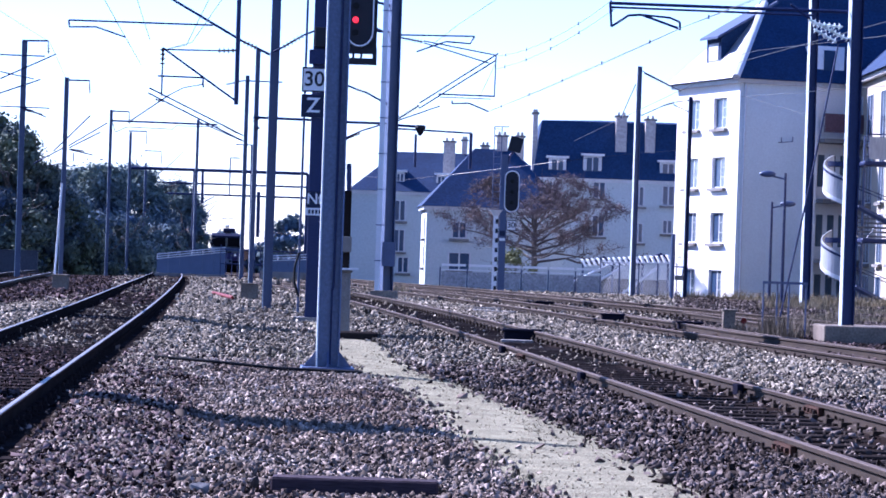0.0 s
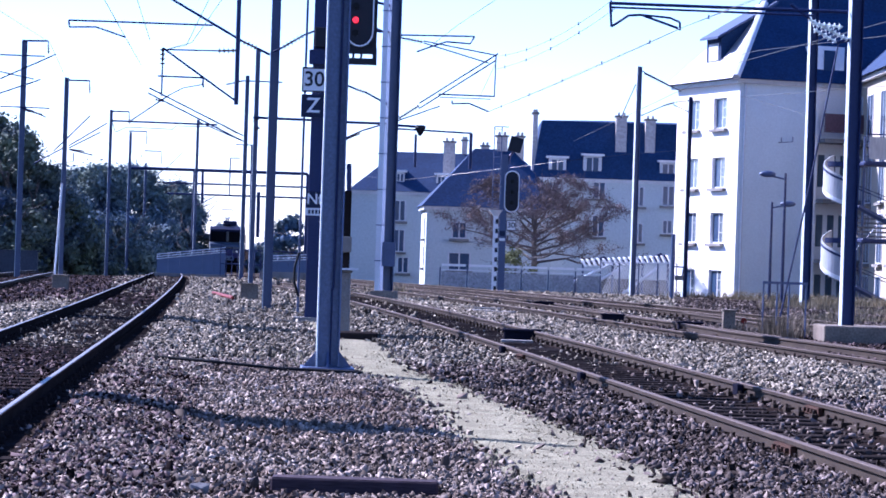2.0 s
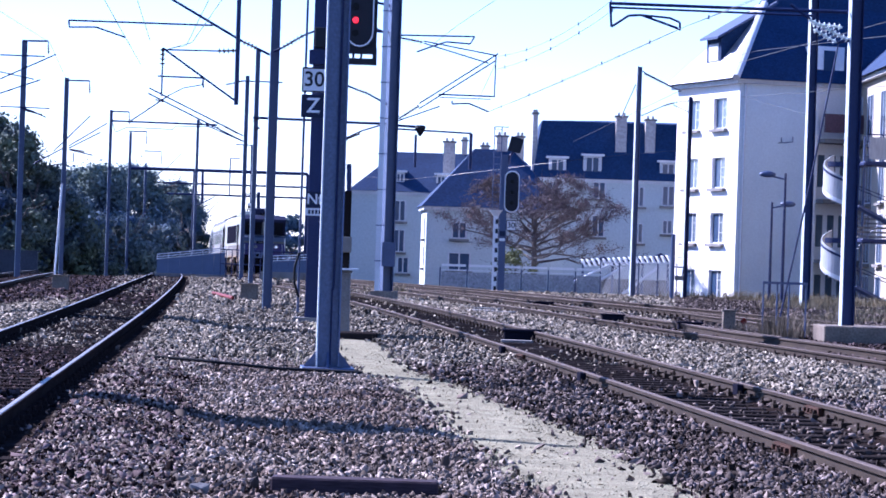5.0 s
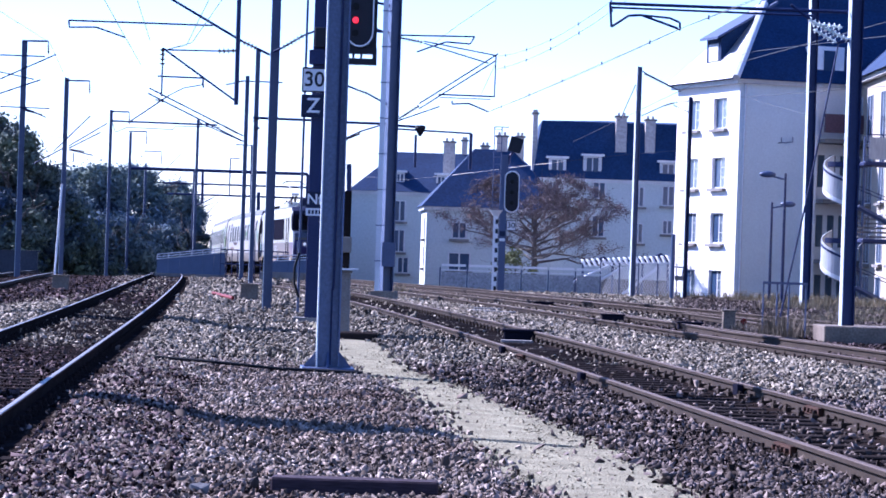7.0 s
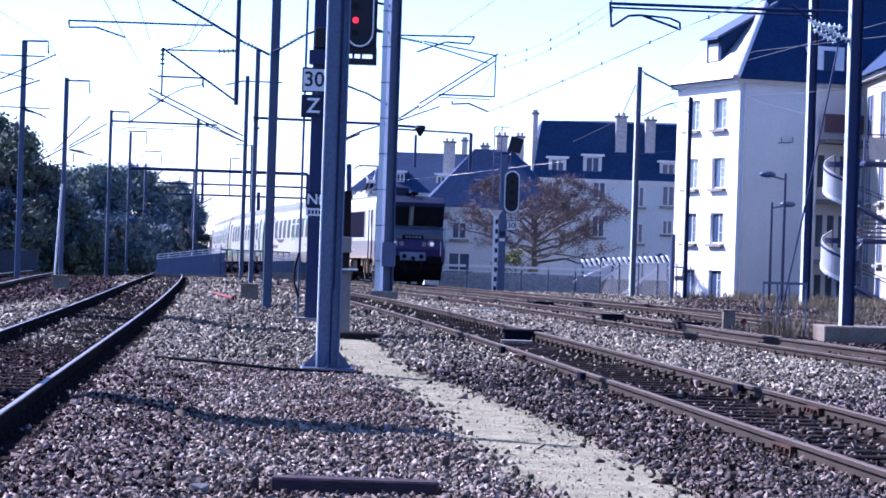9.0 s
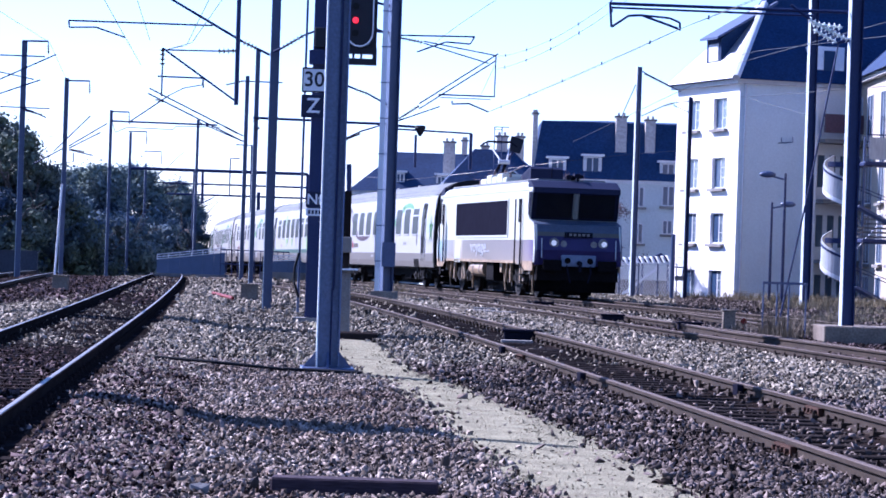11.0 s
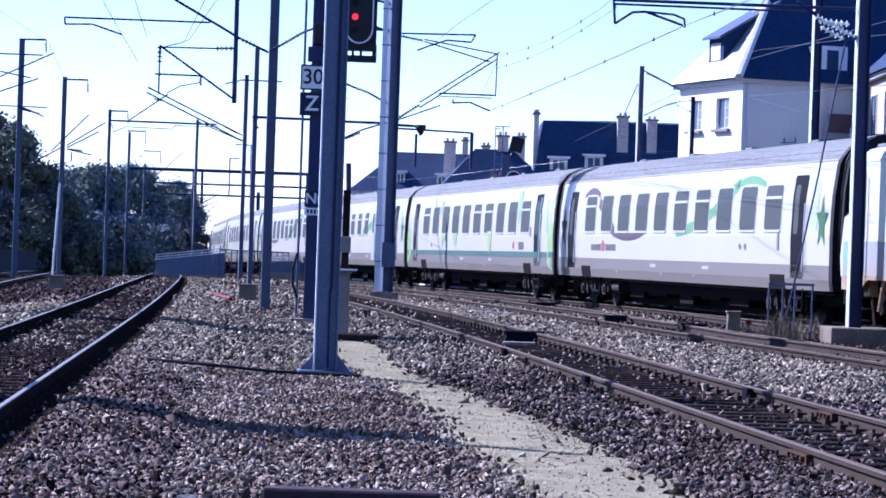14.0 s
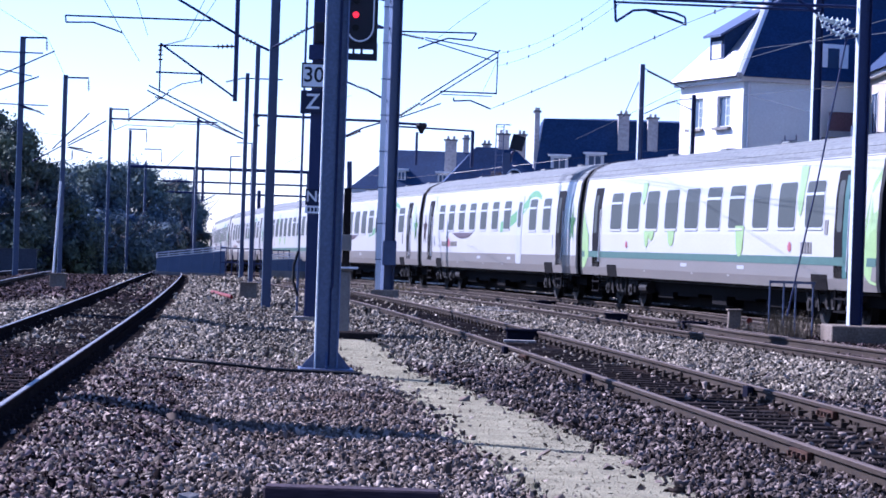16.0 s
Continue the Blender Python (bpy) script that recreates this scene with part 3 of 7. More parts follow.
p = plate(sg, "speed_plate", -0.03, 4.89, 0.52, 0.5, SIGN_WHITE, SIGNAL_BLACK, "white plate with black number")
lettering("30", 0.42, pose(-0.045, -0.204, 4.89), SIGNAL_BLACK, p)
p = plate(sg, "letter_plate", -0.03, 4.36, 0.52, 0.46, SIGN_BLUE, None, "dark blue plate with white letter")
lettering("Z", 0.42, pose(-0.05, -0.204, 4.36), SIGN_WHITE, p)
p = plate(sg, "letter_plate", 0.05, 2.48, 0.36, 0.32, SIGN_BLUE, None, "dark blue plate with white letters")
lettering("Nf", 0.30, pose(0.035, -0.204, 2.48), SIGN_WHITE, p)
p = plate(sg, "number_plate", 0.05, 2.23, 0.36, 0.15, SIGN_WHITE, None, "white plate with dark bars")
for k in range(4):
    part("bar", blocks((-0.08 + 0.07 * k, -0.035 + 0.07 * k, -0.206, -0.2, 2.19, 2.27)), SIGN_BLUE, p)
part("junction_box", blocks((-0.06, 0.22, -0.24, -0.1, 5.55, 5.95)), SIGNAL_BLACK, sg, bevel=0.01)
part("junction_box", blocks((-0.16, 0.16, -0.22, -0.1, 5.2, 5.5)), DARK_STEEL, sg, bevel=0.01)
part("ladder_rail", rods(((-0.24, 0.1, 0.2), (-0.24, 0.1, 8.4), 0.025)), STEEL, sg)
part("cable_loop", rods(((-0.24, -0.1, 1.4), (-0.32, -0.1, 1.1), 0.025), ((-0.32, -0.1, 1.1), (-0.32, -0.1, 0.8), 0.025), ((-0.32, -0.1, 0.8), (-0.22, -0.1, 0.5), 0.025)), BLACK, sg)
part("base", blocks((-0.3, 0.3, -0.25, 0.25, -0.05, 0.1)), CONCRETE, sg)

# second signal beyond the train track, on a banded post
s2 = thing("railway_signal", "dark railway signal with a banded post and number plate", "railway signal", pose(2.35, 118, -0.25))
part("post", blocks((0.02, 0.32, -0.1, 0.1, 0, 6.0)), STEEL, s2)
part("post_plate", blocks((-0.23, -0.02, -0.14, -0.10, 0.05, 3.36)), SIGN_WHITE, s2, "white post plate")
for k in range(8):
    part("post_band", blocks((-0.14, -0.02, -0.147, -0.14, 0.16 + 0.41 * k, 0.36 + 0.41 * k)), SIGNAL_BLACK, s2)
for k in range(12):
    part("rung", rods(((-0.3, 0.1, 3.8 + 0.3 * k), (0.02, 0.1, 3.8 + 0.3 * k), 0.014, 0.014, 5)), STEEL, s2)
part("funnel", rods(((-0.12, 0, 3.34), (-0.12, 0, 3.62), 0.1, 0.3, 12)), SIGN_WHITE, s2, "white funnel cap")
SLOT2 = [(0.28 * math.cos(math.pi + math.pi * i / 10), 3.86 + 0.28 * math.sin(math.pi + math.pi * i / 10)) for i in range(11)] + \
        [(0.28 * math.cos(math.pi * i / 10), 5.0 + 0.28 * math.sin(math.pi * i / 10)) for i in range(11)]
bm = B()
prism(bm, [(x * 1.15, 4.43 + (z - 4.43) * 1.06) for x, z in SLOT2], -0.2, -0.1, Matrix.Translation((0.52, 0, 0)))
hd = part("target_plate", bm, SIGN_WHITE, s2, "white-edged signal plate")
bm = B()
prism(bm, SLOT2, -0.22, -0.19, Matrix.Translation((0.52, 0, 0)))
part("target_face", bm, SIGNAL_BLACK, hd)
for z in (3.95, 4.4, 4.85):
    part("lens", rods(((0.52, -0.24, z), (0.52, -0.3, z), 0.09, 0.09, 12)), BLACK, hd)
p = plate(s2, "speed_plate", 0.53, 2.98, 0.42, 0.44, SIGN_WHITE, SIGNAL_BLACK, "white plate with black number", -0.16)
lettering("30", 0.34, pose(0.53, -0.164, 2.98), SIGNAL_BLACK, p)
p = plate(s2, "letter_plate", 0.17, 2.62, 0.24, 0.22, SIGN_BLUE, None, "", -0.14)
p = plate(s2, "number_plate", 0.17, 2.36, 0.24, 0.12, SIGN_WHITE, None, "", -0.14)
bm = B()
box(bm, -0.28, 0.28, -0.1, 0.1, -0.32, 0.32)
h = part("top_box", bm, SIGNAL_BLACK, s2, "tilted black top box")
h.matrix_basis = pose(0.62, 0, 6.45, 0, 14, 0)
part("top_stay", rods(((0.35, 0, 5.9), (0.55, 0, 6.2), 0.05), ((0.3, 0, 5.6), (0.35, 0, 5.95), 0.08)), DARK_STEEL, s2)
for x in (-0.3, 0.02):
    part("hoop", rods(((x, 0.1, 3.7), (x, 0.1, 7.2), 0.02), ((x, 0.1, 7.2), (x + 0.3, 0.1, 7.2), 0.02)), STEEL, s2)
# ---------------------------------------------------------------- overhead line


def bracket(label, tubes, strings):
    """Tubes and insulator strings of one catenary bracket."""
    c = Vector(tubes[0][0])
    t = thing("catenary_bracket", label, "catenary bracket", pose(*c), "catenary brackets")
    for a, b, r in tubes:
        part("tube", rods((Vector(a) - c, Vector(b) - c, r)), DARK_STEEL, t)
    for a, b in strings:
        a, b = Vector(a) - c, Vector(b) - c
        bm = B()
        rod(bm, a, b, 0.022)
        n = max(3, int((b - a).length / 0.09))
        for k in range(n):
            p = a.lerp(b, (k + 0.5) / n)
            d = (b - a).normalized() * 0.014
            rod(bm, p - d, p + d, 0.07, 0.04, 10)
        part("insulator", bm, WHITE_INSULATOR if "pale" in label or "twin" in label else INSULATOR, t, "ribbed insulator")
    return t


def wire(label, points, r):
    """One continuous round wire through the points."""
    bm = B()
    sweep(bm, points, [(r * math.cos(1.2566 * k), r * math.sin(1.2566 * k)) for k in range(5)])
    return solid("overhead_wire", bm, WIRE, label, "overhead wire", "overhead wires")


bracket("steel catenary bracket with long stay tube and insulators", [((-4.24, 65.0, 6.03), (-4.55, 65.0, 6.17), 0.030), ((-4.89, 65.0, 6.32), (-6.66, 65.0, 7.30), 0.030), ((-9.02, 65.0, 6.69), (-5.62, 65.0, 6.68), 0.022), ((-9.02, 65.0, 6.69), (-9.00, 65.0, 6.53), 0.020), ((-9.00, 65.0, 6.53), (-8.37, 65.0, 6.55), 0.020), ((-8.37, 65.0, 6.55), (-7.67, 65.0, 6.33), 0.020), ((-4.16, 65.0, 6.10), (-3.95, 65.0, 6.21), 0.028), ((-3.45, 65.0, 6.52), (-2.96, 65.0, 6.73), 0.026)], [((-4.55, 65.0, 6.17), (-4.89, 65.0, 6.32)), ((-3.95, 65.0, 6.21), (-3.45, 65.0, 6.52))])
bracket("hanging drop post with diagonal stay", [((-4.14, 65.3, 9.70), (-12.00, 65.3, 9.90), 0.110), ((-5.00, 65.0, 4.82), (-5.02, 65.0, 9.80), 0.055), ((-6.78, 65.0, 6.11), (-5.00, 65.0, 4.90), 0.024), ((-6.73, 65.0, 6.07), (-5.48, 65.0, 6.08), 0.018), ((-6.87, 65.0, 5.44), (-5.80, 65.0, 5.43), 0.020), ((-5.80, 65.0, 5.43), (-5.79, 65.0, 5.20), 0.020), ((-6.75, 65.0, 6.11), (-6.77, 65.0, 5.84), 0.020), ((-6.77, 65.0, 5.69), (-6.77, 65.0, 4.97), 0.020), ((-5.80, 65.0, 5.43), (-5.82, 65.0, 5.27), 0.012), ((-5.82, 65.0, 5.27), (-6.26, 65.0, 5.18), 0.012), ((-6.26, 65.0, 5.18), (-6.58, 65.0, 5.00), 0.012)], [((-5.48, 65.0, 6.08), (-5.06, 65.0, 6.10)), ((-6.78, 65.0, 6.11), (-6.77, 65.0, 5.68))])
bracket("double-tube catenary bracket on a far column", [((-13.03, 120.0, 8.22), (-8.89, 120.0, 6.28), 0.032), ((-13.09, 120.0, 8.00), (-8.88, 120.0, 6.04), 0.032), ((-8.97, 120.0, 8.67), (-7.24, 120.0, 8.66), 0.030), ((-13.84, 120.0, 6.74), (-12.15, 120.0, 7.95), 0.030)], [((-9.70, 120.0, 8.48), (-8.97, 120.0, 8.67)), ((-9.77, 120.0, 6.70), (-9.14, 120.0, 6.37)), ((-12.76, 120.0, 7.73), (-12.39, 120.0, 7.65))])
bracket("long cross tube between two columns with a hanging loudspeaker", [((-7.41, 105.0, 6.39), (-4.99, 105.0, 6.36), 0.050), ((-4.13, 105.0, 6.33), (-2.51, 105.0, 6.32), 0.050), ((-1.97, 105.0, 6.27), (-1.06, 105.0, 6.24), 0.050), ((-1.18, 105.0, 5.95), (-1.18, 105.0, 4.70), 0.050), ((-1.96, 105.0, 6.14), (0.95, 105.0, 6.06), 0.035), ((0.93, 105.0, 6.06), (0.93, 105.0, 4.68), 0.065)], [((-7.41, 105.0, 6.24), (-7.15, 105.0, 6.38)), ((-7.36, 105.0, 5.92), (-7.14, 105.0, 6.01))])
bracket("double diagonal catenary bracket on a heavy column", [((-0.88, 85.0, 6.07), (1.51, 85.0, 7.69), 0.022), ((-0.88, 85.0, 5.91), (1.45, 85.0, 7.48), 0.022), ((-1.58, 85.0, 8.16), (0.76, 85.0, 8.19), 0.026), ((-0.81, 85.0, 8.00), (1.44, 85.0, 7.63), 0.020), ((-0.81, 85.0, 7.94), (1.22, 85.0, 7.38), 0.020), ((1.44, 85.0, 7.65), (1.43, 85.0, 6.34), 0.020), ((-0.30, 85.0, 6.37), (1.45, 85.0, 6.36), 0.024), ((-0.26, 85.0, 6.28), (1.31, 85.0, 6.27), 0.014), ((0.76, 85.0, 8.19), (0.63, 85.0, 7.96), 0.025), ((0.63, 85.0, 7.96), (-0.11, 85.0, 8.00), 0.025), ((-0.11, 85.0, 8.00), (-0.63, 85.0, 7.81), 0.025), ((-0.63, 85.0, 7.81), (-1.01, 85.0, 7.66), 0.025), ((0.13, 85.0, 6.19), (0.13, 85.0, 6.09), 0.025), ((0.13, 85.0, 6.09), (0.65, 85.0, 6.12), 0.025), ((0.65, 85.0, 6.12), (1.27, 85.0, 5.88), 0.025), ((-1.53, 85.0, 5.51), (-0.25, 85.0, 6.00), 0.020)], [((-1.50, 85.0, 5.58), (-0.88, 85.0, 6.00)), ((-1.58, 85.0, 8.09), (-0.84, 85.0, 7.96))])
bracket("catenary bracket with a ribbed insulator on a heavy column", [((-1.86, 85.0, 6.00), (-2.50, 85.0, 6.33), 0.030), ((-2.85, 85.0, 6.44), (-3.38, 85.0, 6.65), 0.030), ((-1.89, 85.0, 9.06), (-2.60, 85.0, 9.21), 0.040), ((-1.86, 85.0, 8.24), (-2.39, 85.0, 8.26), 0.040), ((-1.93, 85.0, 8.19), (-2.39, 85.0, 8.38), 0.030), ((-2.64, 85.0, 5.16), (-1.84, 85.0, 5.43), 0.025), ((-3.32, 85.0, 4.82), (-2.64, 85.0, 5.16), 0.025), ((-2.96, 85.0, 3.29), (-2.99, 85.0, 4.13), 0.080)], [((-2.50, 85.0, 6.33), (-2.85, 85.0, 6.44)), ((-3.12, 85.0, 4.88), (-2.67, 85.0, 5.08))])
bracket("twin horizontal catenary tubes with a bent registration arm", [((3.10, 54.0, 6.50), (7.79, 54.0, 6.48), 0.032), ((3.15, 54.0, 6.42), (7.12, 54.0, 6.39), 0.022), ((3.12, 54.0, 6.52), (3.16, 54.0, 6.04), 0.025), ((3.16, 54.0, 6.04), (3.49, 54.0, 6.27), 0.025), ((3.49, 54.0, 6.27), (3.74, 54.0, 6.29), 0.025), ((3.74, 54.0, 6.29), (4.47, 54.0, 6.05), 0.025), ((3.74, 54.0, 6.29), (4.30, 54.0, 6.25), 0.022), ((4.30, 54.0, 6.25), (4.50, 54.0, 6.17), 0.022), ((4.50, 54.0, 6.17), (4.51, 54.0, 6.01), 0.022), ((6.67, 54.0, 6.59), (7.07, 54.0, 6.31), 0.030)], [((7.09, 54.0, 6.23), (7.69, 54.0, 6.18)), ((7.02, 54.0, 6.32), (7.83, 54.0, 5.92))])
bracket("pale insulator string on the plinth column", [((7.83, 54.0, 5.92), (7.59, 54.0, 5.88), 0.030), ((7.63, 54.0, 5.87), (7.15, 54.0, 3.03), 0.018), ((7.15, 54.0, 3.03), (6.66, 54.0, 0.46), 0.018)], [((7.13, 54.0, 6.12), (7.59, 54.0, 5.88))])
bracket("short top arm with a hanging insulator on a column", [((-17.40, 112.0, 9.53), (-16.34, 112.0, 9.55), 0.040), ((-16.34, 112.0, 9.55), (-16.34, 112.0, 9.41), 0.020), ((-16.32, 112.0, 9.06), (-16.32, 112.0, 9.02), 0.020)], [((-16.34, 112.0, 9.41), (-16.32, 112.0, 9.06))])
bracket("short top arm with a hanging insulator on a column", [((-17.24, 124.0, 8.67), (-16.17, 124.0, 8.68), 0.040), ((-16.17, 124.0, 8.68), (-16.17, 124.0, 8.53), 0.020), ((-16.15, 124.0, 8.15), (-16.15, 124.0, 8.10), 0.020)], [((-16.17, 124.0, 8.53), (-16.15, 124.0, 8.15))])
bracket("short top arm with a hanging insulator on a column", [((-18.03, 147.0, 8.42), (-17.00, 147.0, 8.42), 0.040), ((-17.00, 147.0, 8.42), (-17.00, 147.0, 8.24), 0.020), ((-16.98, 147.0, 7.79), (-16.98, 147.0, 7.73), 0.020)], [((-17.00, 147.0, 8.24), (-16.98, 147.0, 7.79))])
bracket("short top arm with a hanging insulator on a column", [((-19.43, 168.0, 8.23), (-18.32, 168.0, 8.24), 0.040), ((-18.32, 168.0, 8.24), (-18.32, 168.0, 8.03), 0.020), ((-18.30, 168.0, 7.51), (-18.30, 168.0, 7.44), 0.020)], [((-18.32, 168.0, 8.03), (-18.30, 168.0, 7.51))])
bracket("short top arm with a hanging insulator on a column", [((-21.93, 200.0, 8.11), (-20.70, 200.0, 8.11), 0.040), ((-20.70, 200.0, 8.11), (-20.69, 200.0, 7.87), 0.020), ((-20.67, 200.0, 7.25), (-20.66, 200.0, 7.17), 0.020)], [((-20.69, 200.0, 7.87), (-20.67, 200.0, 7.25))])
bracket("crossed catenary bracket tubes on a column beside the trees", [((-18.30, 112.0, 8.93), (-16.46, 112.0, 8.92), 0.030), ((-18.27, 112.0, 7.94), (-16.00, 112.0, 9.03), 0.030), ((-18.25, 112.0, 7.36), (-16.61, 112.0, 7.97), 0.030), ((-18.28, 112.0, 8.24), (-16.89, 112.0, 7.98), 0.025), ((-18.23, 112.0, 6.83), (-16.20, 112.0, 6.81), 0.025), ((-17.40, 112.0, 6.82), (-16.84, 112.0, 6.65), 0.040), ((-16.80, 112.0, 6.63), (-16.33, 112.0, 6.44), 0.025)], [((-17.26, 112.0, 6.71), (-16.49, 112.0, 6.55))])
bracket("rising catenary bracket tubes on a column beside the trees", [((-17.02, 124.0, 5.72), (-15.32, 124.0, 6.80), 0.030), ((-17.01, 124.0, 5.62), (-15.61, 124.0, 6.38), 0.030), ((-17.27, 124.0, 5.61), (-18.57, 124.0, 4.86), 0.030), ((-17.70, 124.0, 5.45), (-16.09, 124.0, 7.11), 0.030), ((-17.01, 124.0, 5.55), (-15.91, 124.0, 5.33), 0.030), ((-16.80, 124.0, 5.42), (-16.79, 124.0, 5.02), 0.030)], [((-16.94, 124.0, 5.57), (-16.30, 124.0, 5.49))])
bracket("long cross span between far columns", [((-17.95, 147.0, 7.91), (-12.27, 147.0, 7.88), 0.050), ((-17.86, 147.0, 7.79), (-17.72, 147.0, 7.31), 0.020), ((-17.72, 147.0, 7.31), (-17.10, 147.0, 7.60), 0.020), ((-17.10, 147.0, 7.60), (-14.65, 147.0, 7.56), 0.020), ((-14.65, 147.0, 7.56), (-14.47, 147.0, 7.75), 0.020), ((-14.47, 147.0, 7.75), (-12.11, 147.0, 7.77), 0.020), ((-13.27, 147.0, 8.00), (-10.88, 147.0, 7.05), 0.030)], [])
bracket("far portal beam across the tracks", [((-23.04, 200.0, 6.84), (-10.00, 200.0, 6.82), 0.120), ((-18.23, 200.0, 6.84), (-18.23, 200.0, -2.50), 0.120), ((-10.00, 200.0, 6.82), (-10.00, 200.0, -2.50), 0.120)], [])
bracket("far portal beam across the tracks", [((-25.88, 225.0, 6.40), (-11.21, 225.0, 6.38), 0.080), ((-20.47, 225.0, 6.39), (-20.47, 225.0, -2.50), 0.120), ((-11.21, 225.0, 6.38), (-11.21, 225.0, -2.50), 0.120)], [])
bracket("far portal beam across the tracks", [((-25.85, 225.0, 5.52), (-11.18, 225.0, 5.50), 0.080), ((-20.44, 225.0, 5.51), (-20.44, 225.0, -2.50), 0.120), ((-11.18, 225.0, 5.50), (-11.18, 225.0, -2.50), 0.120)], [])
bracket("far portal hangers between the beams", [((-18.53, 210.0, 7.08), (-18.49, 210.0, 4.58), 0.100), ((-16.45, 210.0, 8.10), (-16.44, 210.0, 5.29), 0.050), ((-16.05, 210.0, 9.15), (-14.84, 210.0, 9.15), 0.040), ((-14.84, 210.0, 9.15), (-14.74, 210.0, 0.81), 0.090), ((-14.74, 210.0, 0.81), (-14.74, 210.0, -2.50), 0.090), ((-16.45, 210.0, 8.10), (-15.72, 210.0, 8.12), 0.040), ((-19.05, 210.0, 4.34), (-17.56, 210.0, 5.13), 0.040), ((-14.21, 210.0, 5.58), (-14.18, 210.0, 2.13), 0.140)], [])
bracket("slim stays between two columns near the white building", [((8.28, 118.0, 9.54), (9.98, 118.0, 8.72), 0.020), ((8.32, 118.0, 7.62), (9.27, 118.0, 8.09), 0.020), ((9.78, 118.0, 8.25), (10.41, 118.0, 8.34), 0.020), ((9.68, 118.0, 8.13), (10.42, 118.0, 7.81), 0.020), ((8.03, 118.0, 8.95), (7.43, 118.0, 7.47), 0.020)], [((8.38, 118.0, 9.44), (9.61, 118.0, 8.88)), ((9.27, 118.0, 8.09), (9.73, 118.0, 8.23))])
wire("thin dark overhead wire", [(-7.63, 60.0, 6.88), (-7.67, 65.0, 6.33), (-10.07, 90.0, 7.29)], 0.008)
wire("thin dark overhead wire", [(-6.89, 60.0, 6.91), (-8.73, 80.0, 7.40)], 0.008)
wire("thin dark overhead wire", [(-5.23, 60.0, 6.96), (-6.22, 65.0, 6.19), (-6.83, 66.0, 6.14)], 0.008)
wire("thin dark overhead wire", [(-4.51, 55.0, 6.52), (-5.81, 62.0, 6.04), (-6.78, 65.5, 6.10)], 0.008)
wire("thin dark overhead wire", [(1.00, 60.0, 7.07), (0.22, 85.0, 8.52), (-0.63, 85.0, 7.81)], 0.008)
wire("thin dark overhead wire", [(9.90, 60.0, 6.60), (10.62, 95.0, 8.81), (10.06, 110.0, 9.32)], 0.008)
wire("thin dark overhead wire", [(13.19, 100.0, 6.89), (14.29, 132.0, 9.41)], 0.008)
wire("thin dark overhead wire", [(9.94, 60.0, 5.49), (14.05, 131.8, 9.39)], 0.008)
wire("thin dark overhead wire", [(8.24, 50.0, 6.06), (8.46, 80.0, 7.31), (6.00, 130.0, 6.93)], 0.008)
wire("thin dark overhead wire", [(-0.21, 125.0, 4.93), (5.11, 118.0, 5.57), (8.01, 118.0, 5.98), (11.10, 125.0, 6.52)], 0.008)
wire("thin dark overhead wire", [(-5.15, 169.0, 5.97), (-2.10, 150.0, 5.37), (2.21, 118.0, 5.11)], 0.008)
wire("thin dark overhead wire", [(-3.02, 85.0, 6.14), (-4.77, 100.0, 6.61)], 0.008)
wire("thin dark overhead wire", [(1.45, 85.0, 7.42), (1.40, 130.0, 8.65)], 0.008)
wire("thin dark overhead wire", [(-16.39, 100.0, 9.72), (-16.29, 112.0, 9.50), (-17.16, 124.0, 8.60)], 0.008)
wire("thin dark overhead wire", [(-17.87, 110.0, 5.79), (-17.08, 124.0, 6.05), (-17.82, 147.0, 6.67)], 0.008)
wire("thin dark overhead wire", [(-12.27, 200.0, 7.08), (-5.91, 120.0, 5.64), (-2.64, 85.0, 5.16)], 0.008)


def span(label, a, b, sag, clamps, r=0.006):
    """A wire that hangs between two supports, with small clamps along it."""
    a, b = Vector(a), Vector(b)
    at = [a.lerp(b, k / 12) - Vector((0, 0, sag * 4 * (k / 12) * (1 - k / 12))) for k in range(13)]
    w = wire(label, at, r)
    for k in range(clamps):
        u = (k + 0.5) / clamps
        p = a.lerp(b, u) - Vector((0, 0, sag * 4 * u * (1 - u)))
        part("clamp", rods((p - Vector((0, 0, 0.04)), p + Vector((0, 0, 0.04)), 0.016, 0.016, 6)), DARK_STEEL, w)


span("contact wire running along the turnout", (1.27, 85, 5.88), (4.47, 54, 6.03), 0.02, 5)
span("contact wire running along the turnout", (4.47, 54, 6.03), (7.6, 24, 6.05), 0.02, 5)
span("second contact wire beside the first", (1.33, 85, 5.92), (4.58, 54, 6.08), 0.05, 0)
span("second contact wire beside the first", (4.58, 54, 6.08), (7.9, 24, 6.15), 0.05, 0)
span("carrier wire with small clamps", (1.45, 85, 7.6), (4.3, 54, 7.6), 0.45, 6)
span("auxiliary carrier wire with small clamps", (1.43, 85, 7.2), (4.35, 54, 7.35), 0.35, 6)
# ---------------------------------------------------------------- buildings


